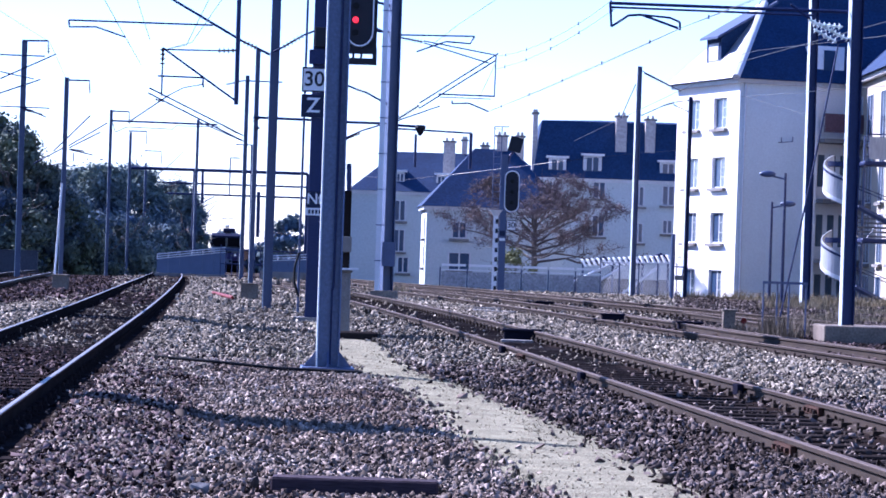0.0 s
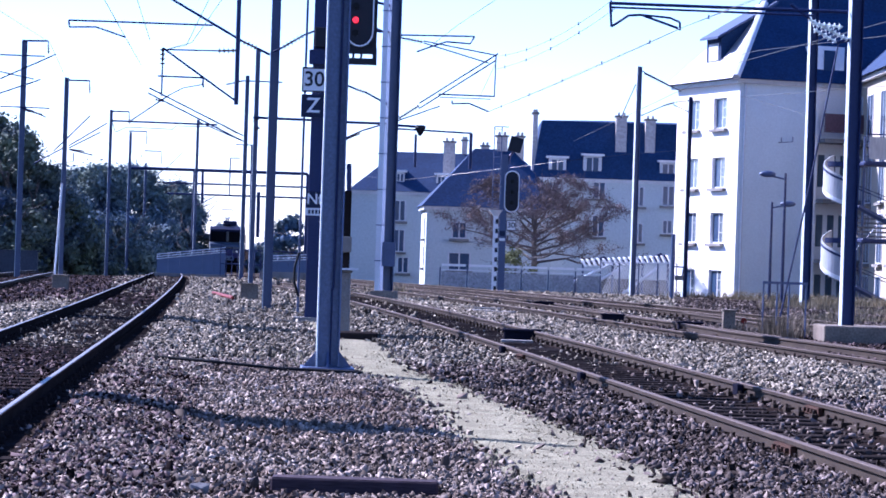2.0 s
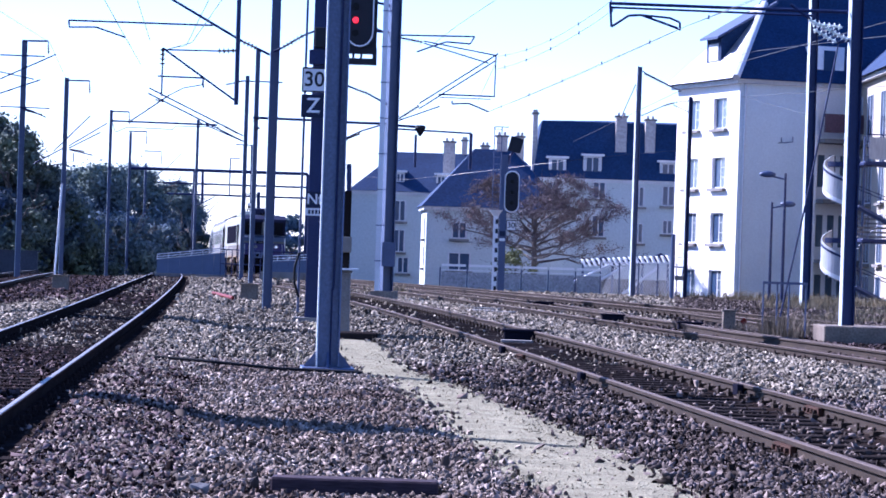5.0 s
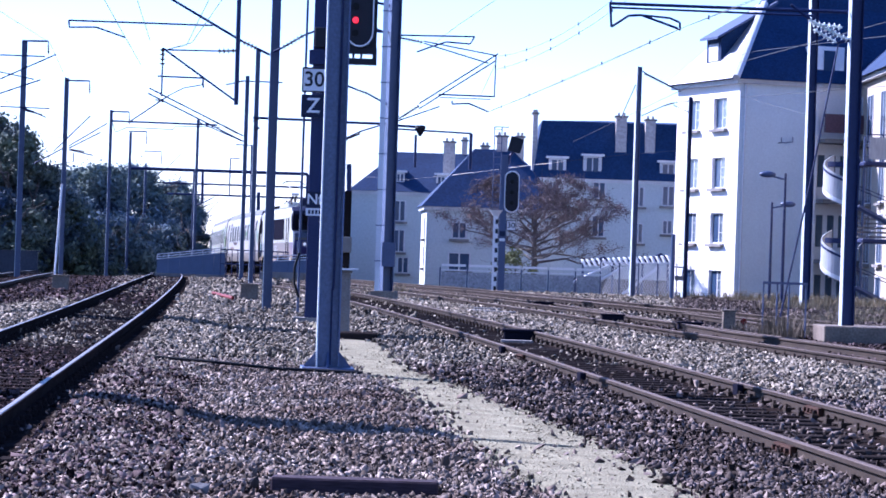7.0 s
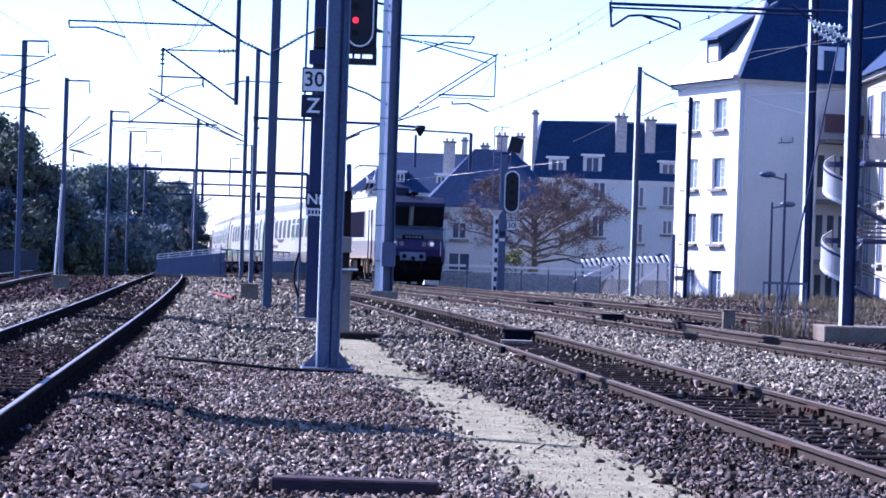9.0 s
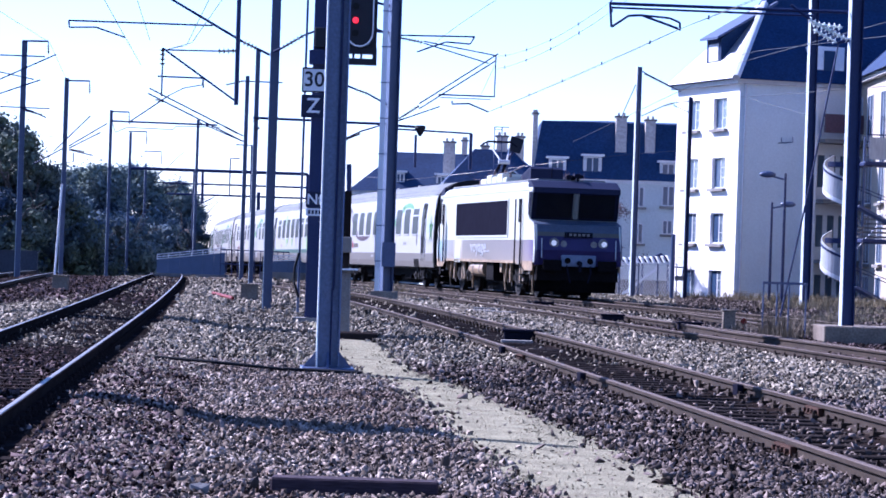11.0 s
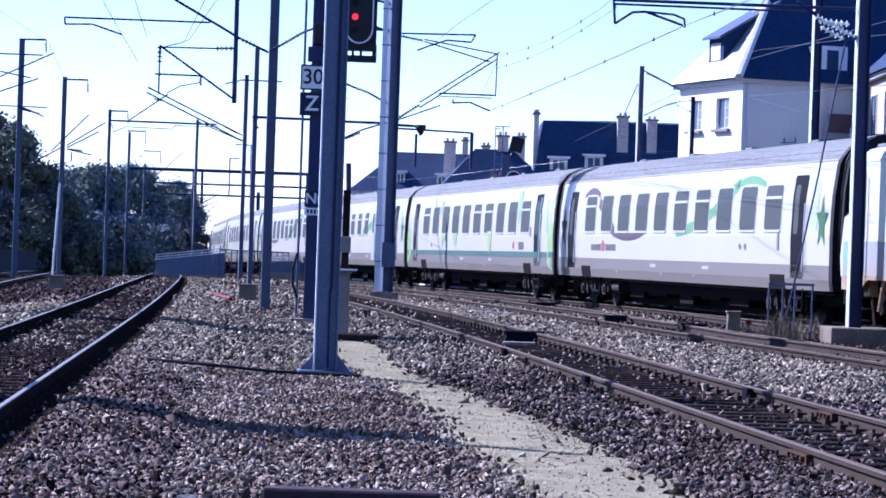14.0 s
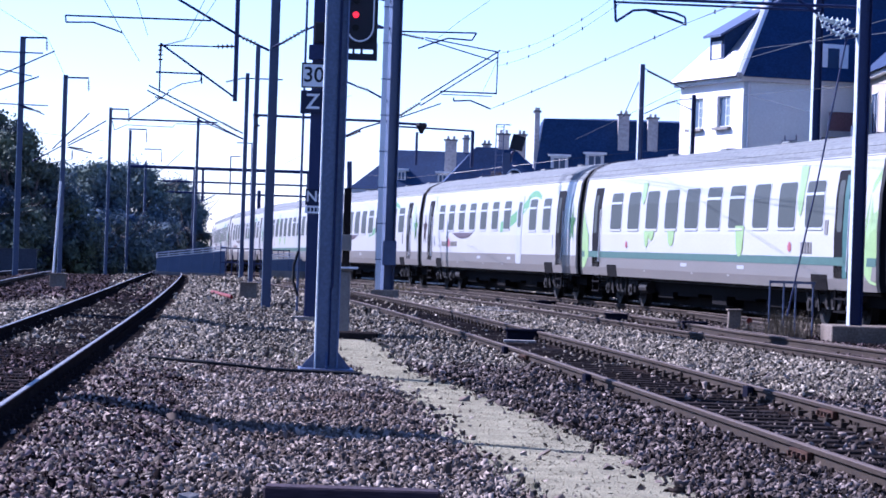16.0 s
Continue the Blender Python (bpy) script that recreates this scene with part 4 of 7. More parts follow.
def window_unit(parent, x, z, w, h, turn=None, mullion=True, sill=True, back=0.0):
    """A casement window in a wall whose face is the plane y = 0, looking to -y, turned into place."""
    if back:
        turn = turn @ Matrix.Translation((0, back, 0))
    wdw = part("window", blocks((x - w / 2, x + w / 2, -0.012, 0.05, z, z + h), m=turn), WINDOW_GLASS, parent)
    f = 0.06
    bs = [(x - w / 2 - 0.03, x - w / 2 + f, -0.035, 0.02, z, z + h), (x + w / 2 - f, x + w / 2 + 0.03, -0.035, 0.02, z, z + h),
          (x - w / 2 + f, x + w / 2 - f, -0.035, 0.02, z + h - f, z + h), (x - w / 2 + f, x + w / 2 - f, -0.035, 0.02, z, z + f)]
    if mullion:
        bs.append((x - 0.04, x + 0.04, -0.03, 0.02, z + f, z + h - f))
    if back:
        # the second leaf is barred, in paler glass that imitates reflected sky
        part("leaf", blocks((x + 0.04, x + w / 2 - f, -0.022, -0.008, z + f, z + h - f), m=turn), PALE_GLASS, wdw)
        bs += [(x + 0.04, x + w / 2 - f, -0.034, 0.0, z + h * k - 0.012, z + h * k + 0.012) for k in (0.36, 0.68)]
        bs.append((x + w * 0.25 - 0.014, x + w * 0.25 + 0.014, -0.033, 0.0, z + f, z + h - f))
    part("frame", blocks(*bs, m=turn), WINDOW_FRAME, wdw)
    if sill:
        part("sill", blocks((x - w / 2 - 0.14, x + w / 2 + 0.14, -0.2 - back, 0.0, z - 0.15, z - 0.01), m=turn), CONCRETE, wdw)
    return wdw


def house(name, label, m, w, d, base, eave, rise, inx, iny, over, wall, roofing, front=(), left=(), dormers=(), chimneys=(), top_rise=0.0, deep=0.0):
    """A block with a hipped or mansard roof; its front looks to -y, its left side to -x."""
    t = thing(name, label, "building", m, "buildings beyond the yard")
    wl = part("wall", blocks((deep, w, 0, d, base, eave)), wall, t)
    if deep:
        # the left wall in piers and spandrels round its window openings
        cols = sorted({(y, ww) for y, z, ww, hh in left})
        edges = [0.0] + [e for y, ww in cols for e in (y - ww / 2, y + ww / 2)] + [d]
        for a, b in zip(edges[::2], edges[1::2]):
            part("pier", blocks((0, deep, a, b, base, eave)), wall, wl)
        for y, ww in cols:
            rows = sorted((z, hh) for yy, z, _, hh in left if yy == y)
            levels = [base] + [e for z, hh in rows for e in (z, z + hh)] + [eave]
            for a, b in zip(levels[::2], levels[1::2]):
                part("spandrel", blocks((0, deep, y - ww / 2, y + ww / 2, a, b)), wall, wl)
    part("cornice", blocks((-over * 0.6, w + over * 0.6, -over * 0.6, d + over * 0.6, eave - 0.18, eave + 0.02)), WINDOW_FRAME, t, "pale eaves board")
    bm = B()
    o = over
    low = [bm.verts.new(v) for v in ((-o, -o, eave + 0.02), (w + o, -o, eave + 0.02), (w + o, d + o, eave + 0.02), (-o, d + o, eave + 0.02))]
    up = [bm.verts.new(v) for v in ((inx, iny, eave + rise), (w - inx, iny, eave + rise), (w - inx, d - iny, eave + rise), (inx, d - iny, eave + rise))]
    bm.faces.new(low[::-1])
    for i in range(4):
        bm.faces.new((low[i], low[(i + 1) % 4], up[(i + 1) % 4], up[i]))
    if top_rise:
        r = [bm.verts.new((w * 0.3, d / 2, eave + rise + top_rise)), bm.verts.new((w * 0.7, d / 2, eave + rise + top_rise))]
        bm.faces.new((up[0], up[1], r[1], r[0])), bm.faces.new((up[2], up[3], r[0], r[1]))
        bm.faces.new((up[1], up[2], r[1])), bm.faces.new((up[3], up[0], r[0]))
    else:
        bm.faces.new(up)
    rf = part("roof", bm, roofing, t)
    side = Matrix.Rotation(radians(-90), 4, "Z")
    for x, z, ww, hh in front:
        window_unit(wl, x, z, ww, hh)
    for y, z, ww, hh in left:
        # on the left side the wall runs along y
        window_unit(wl, -y, z, ww, hh, side, back=deep and deep - 0.1)
    for x, z, ww, hh, dd0 in dormers:
        dm = part("dormer", blocks((x - ww / 2, x + ww / 2, dd0, dd0 + 1.6, z, z + hh)), WINDOW_FRAME, rf, "white dormer")
        part("dormer_roof", blocks((x - ww / 2 - 0.15, x + ww / 2 + 0.15, dd0 - 0.15, dd0 + 1.8, z + hh, z + hh + 0.12)), ZINC, rf)
        part("dormer_window", blocks((x - ww * 0.32, x - 0.04, dd0 - 0.015, dd0 + 0.05, z + 0.15, z + hh - 0.12), (x + 0.04, x + ww * 0.32, dd0 - 0.015, dd0 + 0.05, z + 0.15, z + hh - 0.12)), WINDOW_GLASS, rf)
    for x, y, z0, z1, ww, dd in chimneys:
        c = part("chimney", blocks((x - ww / 2, x + ww / 2, y - dd / 2, y + dd / 2, z0, z1)), BRICK, rf, "pale brick chimney")
        part("chimney_cap", blocks((x - ww / 2 - 0.08, x + ww / 2 + 0.08, y - dd / 2 - 0.08, y + dd / 2 + 0.08, z1, z1 + 0.1)), CONCRETE, rf)
        for k in (-0.25, 0.25):
            part("chimney_pot", rods(((x + k * ww, y, z1 + 0.1), (x + k * ww, y, z1 + 0.3), 0.09, 0.08)), BRICK, rf)
    return t


FL = [7.95, 5.05, 2.35, -0.45]
white_house = house("apartment_building", "tall white plastered apartment building with a dark slate mansard roof", pose(14.0, 132, 0, 0, 0, 18.8), 13, 7.4, -1.5, 10.25, 4.0, 2.7, 3.3, 0.45,
                    PLASTER, SLATE, left=[(y, z, 1.55, 1.5) for z in FL for y in (2.2, 5.4)], top_rise=2.2, deep=0.26)
# pale hip flashing, side dormer, gutter pipe and loggia on the shaded gable
part("hip_flashing", rods(((-0.43, -0.43, 10.3), (2.7, 3.3, 14.3), 0.2, 0.2, 6)), ZINC, white_house, "pale zinc hip flashing")
# pale sheet laid over the slate: sunlight on this slope put into its colour
bm = B()
bm.faces.new([bm.verts.new(v) for v in ((-0.49, 7.85, 10.3), (-0.49, -0.4, 10.3), (2.64, 3.3, 14.28), (2.64, 4.1, 14.28))])
bmesh.ops.solidify(bm, geom=list(bm.faces), thickness=0.03)
part("sunlit_slope_sheet", bm, ZINC, white_house, "pale sheet over the slate slope, as if sunlit")
part("drain_pipe", rods(((0.25, -0.1, -1.4), (0.25, -0.1, 10.1), 0.06)), ZINC, white_house)
bm = B()
prism(bm, [(0.3, 11.1), (2.5, 13.5), (3.0, 14.2), (0.3, 12.45)], 3.0, 4.7)
dm = part("dormer", bm, SLATE, white_house, "wide side dormer under a sloping roof")
bm = B()
prism(bm, [(0.0, 12.38), (3.2, 14.3), (3.2, 14.42), (0.0, 12.5)], 2.8, 4.9)
part("dormer_roof", bm, STEEL, dm)
part("dormer_window", blocks((0.27, 0.31, 3.3, 4.4, 11.35, 12.2)), WINDOW_FRAME, dm)
OLD_BRICK = material("dull_red_brick", (0.096, 0.0585, 0.0765), 0.9, 0, 0.2, 1, 10, 0.2)
# darker, bluer copy of the plaster: the gable's shade put into colour
SHADED_GABLE = material("shaded_gable_plaster", (0.64, 0.69, 0.70), 0.9, 0, 0.05, 0.3, 10, 0.08, second=(0.56, 0.61, 0.63))
part("gable_shade_skin", blocks((0.02, 3.75, -0.02, 0.0, -1.45, 10.05)), SHADED_GABLE, white_house, "gable skin with its shade put into a blue-grey colour")
lg = part("loggia", blocks((3.75, 3.95, -0.5, 0.0, -1.4, 10.0), (6.6, 6.8, -0.5, 0.0, -1.4, 10.0)), PLASTER, white_house)
for z in (7.55, 4.65, 1.75):
    part("loggia_slab", blocks((3.95, 6.6, -1.3, 0.0, z - 0.2, z)), CONCRETE, lg)
    for x in (4.25, 4.85, 5.45, 6.05):
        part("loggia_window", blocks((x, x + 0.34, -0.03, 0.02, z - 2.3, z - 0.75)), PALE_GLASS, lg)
part("loggia_parapet", blocks((3.95, 6.6, -1.3, -1.2, 7.85, 8.75)), OLD_BRICK, lg, "dark brick-red parapet")
part("dormer", blocks((4.0, 5.6, 0.2, 2.0, 10.5, 12.1)), PLASTER, white_house, "white dormer")
part("dormer_window", blocks((4.5, 5.1, 0.17, 0.22, 10.7, 11.9)), WINDOW_GLASS, white_house)
part("wall_bracket", rods(((2.1, 0.0, 7.3), (2.1, -0.35, 7.3), 0.02), ((2.1, -0.35, 7.3), (2.7, -0.35, 7.35), 0.02), ((2.7, -0.35, 7.35), (2.7, -0.35, 7.6), 0.03), ((2.1, -0.35, 7.3), (2.1, -0.35, 7.55), 0.03)), STEEL, white_house, "thin wire bracket")

# cream block with galleries, turning its lit side to the yard
cream = house("apartment_building", "cream apartment block with balconies and outside galleries", pose(20.1, 103, 0), 12, 32, -1.5, 10.5, 3.5, 3.2, 2.5, 0.5,
              CREAM_WALL, SLATE, left=[(y, z, w, 2.35) for z in (7.3, 4.45, 1.6, -1.3) for y, w in ((20.6, 1.0), (23.8, 1.5), (27.7, 1.7), (30.8, 1.2))])

# outside winding stair with pale curved guards, landings and a straight flight
GUARD_PAINT = material("pale_grey_guard_paint", (0.33, 0.345, 0.36), 0.6, 0, 0.1, 2, 14, stretch=(1, 1, 0.2))
stair = thing("winding_stair", "outside winding stair with pale curved metal guards", "staircase", pose(17.25, 118, 0))


def curved(a0, a1, top0, fall, tall, r0, r1):
    """A band of sheet that winds down round the newel."""
    bm = B()
    ring = []
    for i in range(19):
        u = i / 18
        a, z = radians(a0 + (a1 - a0) * u), top0 - fall * u
        ring.append([bm.verts.new((r * math.cos(a), r * math.sin(a), zz)) for r, zz in ((r1, z - tall), (r1, z), (r0, z), (r0, z - tall))])
    for p, q in zip(ring, ring[1:]):
        for k in range(4):
            bm.faces.new((p[k], p[(k + 1) % 4], q[(k + 1) % 4], q[k]))
    bm.faces.new(ring[0][::-1]), bm.faces.new(ring[-1])
    return bm


for top in (6.25, 3.0):
    g = part("guard", curved(118, 282, top, 1.2, 1.2, 1.0, 1.04), GUARD_PAINT, stair, "pale curved sheet guard")
    part("rim", curved(118, 282, top - 0.1, 1.2, 0.1, 1.04, 1.065), DARK_STEEL, g, "dark hoop under the pale rim")
    part("band", curved(118, 282, top - 1.02, 1.2, 0.18, 1.04, 1.055), ZINC, g, "bright kick band")
    for i in range(9):
        a = radians(120 + 18 * i)
        tr = B()
        box(tr, 0.1, 1.0, -0.16, 0.16, top - 1.2 - 0.14 * i, top - 1.15 - 0.14 * i, Matrix.Rotation(a, 4, "Z"))
        part("tread", tr, CONCRETE, stair)
part("newel", rods(((0, 0, -1.2), (0, 0, 7.4), 0.12)), STEEL, stair)
for z0, rail in ((5.7, True), (2.45, False)):
    ld = part("landing", blocks((0.3, 2.6, -2.5, -1.2, z0, z0 + 0.2)), DARK_STEEL, stair, "dark steel landing", bevel=0.05)
    part("edge", curved(215, 305, z0 + 0.2, 0.0, 0.22, 0.5, 1.2), DARK_STEEL, ld)
    if rail:
        part("panel", blocks((0.5, 2.6, -2.46, -2.44, z0 + 0.28, z0 + 1.22)), GUARD_PAINT, ld, "pale balustrade panel")
        part("handrail", rods(((0.4, -2.45, z0 + 1.33), (2.6, -2.45, z0 + 1.33), 0.03)), DARK_STEEL, ld)
        for k in range(4):
            part("post", rods(((0.5 + 0.6 * k, -2.42, z0 + 0.2), (0.5 + 0.6 * k, -2.42, z0 + 1.33), 0.022)), DARK_STEEL, ld)
for z0 in (3.98, 0.58):
    part("stringer", rods(((0.15, -2.2, z0), (2.4, -2.2, z0 - 1.1), 0.12, 0.12, 4)), STEEL, stair, "sloping steel stringer")
    for dz in (0.88, 0.74):
        part("handrail", rods(((0.15, -2.2, z0 + dz), (2.4, -2.2, z0 + dz - 0.85), 0.018)), DARK_STEEL, stair)
    for k in range(5):
        x = 0.25 + 0.42 * k
        part("baluster", rods(((x, -2.2, z0 - 0.48 * x), (x, -2.2, z0 + 0.9 - 0.38 * x), 0.014)), DARK_STEEL, stair)
for k in range(5):
    part("tread", blocks((0.2, 2.3, -2.0 + 0.27 * k, -1.76 + 0.27 * k, 2.7 + 0.19 * k, 2.78 + 0.19 * k)), CONCRETE, stair)
part("brace", rods(((1.5, -2.35, 3.9), (0.1, -2.35, 2.15), 0.014)), STEEL, stair, "thin diagonal brace")
for x in (0.5, 2.5):
    part("column", rods(((x, -1.3, -1.2), (x, -1.3, 7.0), 0.06)), STEEL, stair)

house("apartment_building", "grey-beige terraced building with slate mansard roof and white dormers", pose(5.35, 165, 0), 14, 9, -2, 6.15, 3.5, 0.4, 1.3, 0.15,
      STONE_WALL, SLATE,
      front=[(8.05, 3.0, 0.6, 0.85), (8.05, 4.7, 0.75, 1.2), (3.9, 2.7, 0.75, 1.3), (3.9, 5.0, 0.75, 1.0), (1.1, 2.7, 0.75, 1.3), (1.1, 4.7, 0.75, 1.2), (6.3, 4.6, 0.6, 1.2), (6.3, 2.4, 0.6, 1.2)],
      dormers=[(1.35, 6.4, 1.05, 0.95, 0.05), (3.45, 6.4, 1.1, 1.15, 0.05), (8.0, 6.35, 1.0, 0.95, 0.05)],
      chimneys=[(-0.02, 1.6, 4.0, 10.0, 0.3, 1.2), (5.15, 1.0, 7.3, 9.95, 0.65, 0.9), (6.9, 1.0, 7.4, 9.8, 0.6, 0.9)], top_rise=0.25)
house("house", "grey rendered house with a hipped slate roof", pose(-5.75, 170, 0), 13, 8, -2, 5.1, 2.6, 2.7, 3.2, 0.25, STONE_WALL, SLATE,
      front=[(3.0, 3.3, 0.7, 1.3), (3.0, 1.4, 0.7, 1.4), (1.9, 0.6, 0.3, 0.5), (3.3, 0.1, 0.7, 1.0)],
      dormers=[(2.95, 5.65, 0.55, 0.7, 0.6), (5.5, 5.6, 0.6, 0.65, 0.6)],
      chimneys=[(5.95, 1.35, 5.6, 8.3, 0.72, 0.8), (6.9, 3.4, 6.0, 8.5, 0.35, 0.5), (8.2, 3.6, 6.0, 8.2, 0.5, 0.5)])
house("house", "low house with a lit gable end and dark slate roof", pose(-0.95, 150, 0, 0, 0, 2.8), 7.5, 7, -2, 3.95, 3.35, 2.7, 3.0, 0.3, STONE_WALL, SLATE,
      front=[(1.8, 2.25, 0.8, 0.9), (1.85, 0.5, 1.2, 1.0)], left=[(2.0, 2.2, 1.0, 1.2), (2.0, 0.6, 1.0, 1.2)],
      chimneys=[(4.2, 3.2, 6.5, 8.0, 0.6, 0.6), (5.2, 3.2, 6.5, 8.0, 0.45, 0.6)])

# ---------------------------------------------------------------- trees


def leaf_cloud(lumps, per, size, seed):
    """Many small leaf cards spread through uneven lumps (x, y, z, rx, ry, rz)."""
    rng = np.random.default_rng(seed)
    vs = []
    for x, y, z, rx, ry, rz in lumps:
        p = rng.normal(size=(per, 3))
        p /= np.linalg.norm(p, axis=1, keepdims=True)
        p *= np.abs(rng.normal(0.0, 0.62, (per, 1))) ** 0.8 * (1 + 0.25 * np.sin(p[:, :1] * 7 + x) * np.cos(p[:, 1:2] * 6 + y))
        c = p * np.array([rx, ry, rz]) + np.array([x, y, z])
        # each leaf faces outwards from its clump, more or less
        out = p / np.linalg.norm(p, axis=1, keepdims=True) + rng.normal(0, 0.45, (per, 3))
        out /= np.linalg.norm(out, axis=1, keepdims=True)
        a = np.cross(out, rng.normal(size=(per, 3)))
        a /= np.linalg.norm(a, axis=1, keepdims=True)
        b = np.cross(out, a)
        b /= np.linalg.norm(b, axis=1, keepdims=True)
        s = size * rng.uniform(0.5, 1.2, (per, 1))
        vs.append(np.stack([c - a * s, c + b * s * 0.6, c + a * s, c - b * s * 0.6], 1))
    v = np.concatenate(vs).reshape(-1, 3)
    n = len(v) // 4
    me = bpy.data.meshes.new("leaves")
    me.vertices.add(len(v))
    me.vertices.foreach_set("co", v.ravel())
    me.loops.add(n * 4)
    me.loops.foreach_set("vertex_index", np.arange(n * 4))
    me.polygons.add(n)
    me.polygons.foreach_set("loop_start", np.arange(n) * 4)
    me.update(calc_edges=True)
    return me


def limb(bm, a, b, r0, r1, rng, depth=0, spread=0.5, tips=None):
    """A tapering branch that forks."""
    a, b = Vector(a), Vector(b)
    if b.z > 5.5 and tips is not None:
        b.z = 6.1 - 0.9 * rng.uniform()
    mid = a.lerp(b, 0.5) + Vector(rng.normal(0, 0.06, 3)) * (b - a).length
    rod(bm, a, mid, r0, (r0 + r1) / 2, 6)
    rod(bm, mid, b, (r0 + r1) / 2, r1, 6)
    if tips is not None:
        tips.append(b)
    if depth > 0:
        for k in range(3):
            d = (b - mid).normalized() + Vector(rng.normal(0, spread, 3))
            d.z = d.z * 0.5 + (0.1 if b.z < 3.6 else -0.15)
            limb(bm, mid.lerp(b, 0.3 + 0.35 * k), mid.lerp(b, 0.3 + 0.35 * k) + d.normalized() * (b - a).length * rng.uniform(0.55, 0.8), r1, r1 * 0.45, rng, depth - 1, spread, tips)


def tree(name, label, x, y, z, height, width, leaf, seed, lumps=16, per=650, size=0.22, trunk_r=0.22, low=0.25):
    rng = np.random.default_rng(seed)
    t = thing(name, label, "tree", pose(x, y, z), "trees along the line")
    bm = B()
    rod(bm, (0, 0, -0.4), (0, 0, height * 0.5), trunk_r, trunk_r * 0.6, 8)
    for k in range(6):
        a = k * 1.05 + rng.uniform(0, 0.5)
        h0 = height * rng.uniform(0.2, 0.5)
        limb(bm, (0, 0, h0), (width * 0.33 * math.cos(a), width * 0.33 * math.sin(a), h0 + height * rng.uniform(0.15, 0.4)), trunk_r * 0.5, trunk_r * 0.2, rng, 1)
    part("trunk", bm, BARK, t)
    ls = []
    for k in range(lumps):
        u = rng.uniform(low, 0.92)
        r = width / 2 * math.sin(math.pi * min(0.97, 0.22 + 0.75 * u)) * rng.uniform(0.35, 0.95)
        a = rng.uniform(0, 6.28)
        s = width * rng.uniform(0.07, 0.19)
        ls.append((r * math.cos(a), r * math.sin(a), u * height, s, s, s * rng.uniform(0.6, 0.95)))
    me = leaf_cloud(ls, per, size, seed + 100)
    me.materials.append(leaf)
    c = new("crown", me)
    c.parent = t
    return t


for i, (x, y, h, w, lab) in enumerate(((-30.5, 165, 9.8, 8, "tall dark green tree at the edge of the yard"), (-25.2, 162, 9.3, 4.6, "tall dark green tree at the edge of the yard"), (-23.8, 164, 7.0, 4.6, "dark green tree in a dense row"), (-26.6, 166, 9.9, 5.5, "tall dark green tree at the edge of the yard"), (-28.0, 168, 10.4, 6.5, "tall dark green tree at the edge of the yard"),
                                       (-25.5, 180, 6.6, 6, "dark green tree in a dense row"), (-27.5, 205, 8.6, 7, "dark green tree in a dense row"), (-23.5, 190, 8.2, 5.5, "dark green tree in a dense row"),
                                       (-24.0, 215, 9.2, 6.5, "dark green tree in a dense row"), (-23.6, 240, 9.4, 7, "dark green tree in a dense row"), (-21.6, 228, 7.6, 5, "rounded dark green tree at the end of the row"))):
    # rows beyond 175 m take the leaf colour that holds haze
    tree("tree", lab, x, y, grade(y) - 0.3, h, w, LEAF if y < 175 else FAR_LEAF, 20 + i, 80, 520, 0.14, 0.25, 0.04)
for i, (x, y, h, w) in enumerate(((-27, 160, 3.6, 7), (-22, 164, 3.4, 6), (-21.5, 176, 4.2, 6), (-21, 186, 4.5, 6), (-20.4, 200, 4.6, 6), (-32, 155, 4.2, 8), (-25, 158, 5.0, 6), (-29, 158, 5.5, 6))):
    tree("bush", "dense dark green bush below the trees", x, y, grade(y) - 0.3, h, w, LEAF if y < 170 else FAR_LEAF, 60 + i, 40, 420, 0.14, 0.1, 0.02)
for i, (x, y, h, w) in enumerate(((-13.2, 240, 6.0, 5), (-15.2, 250, 5.2, 4.0), (-16.6, 262, 4.6, 4))):
    tree("tree", "tree behind the parapet, haze put into its leaf colour", x, y, grade(y), h, w, FAR_LEAF, 80 + i, 16, 420, 0.26, 0.15, 0.1)

# spreading autumn tree with bare limbs
rng = np.random.default_rng(7)
at_ = thing("tree", "spreading tree with thin rusty autumn leaves", "tree", pose(4.65, 140, -0.4), "trees along the line")
bm, tips = B(), []
rod(bm, (0, 0, -0.3), (0.03, 0, 0.9), 0.2, 0.17, 10)
rod(bm, (0.03, 0, 0.9), (-0.02, 0, 2.6), 0.17, 0.13, 10)
rod(bm, (-0.02, 0, 2.6), (0.05, 0.02, 3.9), 0.13, 0.06, 8)


def bough(p, heading, rise, length, r, depth):
    """A crooked bough in short steps that lets off finer ones."""
    n = 5
    for i in range(n):
        heading += rng.normal(0, 0.22)
        rise = rise * 0.82 + rng.normal(0.02, 0.13)
        q = p + Vector((math.cos(heading) * math.cos(rise), math.sin(heading) * math.cos(rise), math.sin(rise))) * (length / n)
        q.z = min(q.z, 6.25 - 0.09 * (q.x * q.x + q.y * q.y) + rng.uniform(-0.35, 0.1))
        r2 = r * (0.86 if depth else 0.8)
        rod(bm, p, q, r, r2, 6 if depth else 4)
        p, r = q, r2
        if depth and i > 0:
            bough(p, heading + rng.choice((-1, 1)) * rng.uniform(0.4, 1.1), rise + rng.uniform(-0.1, 0.75), length * rng.uniform(0.36, 0.55), r * 0.55, depth - 1)
        if depth < 2:
            tips.append(p.copy())
            for s in range(2):
                rod(bm, p, p + Vector(rng.normal(0, 0.22, 3)), 0.009, 0.005, 3)


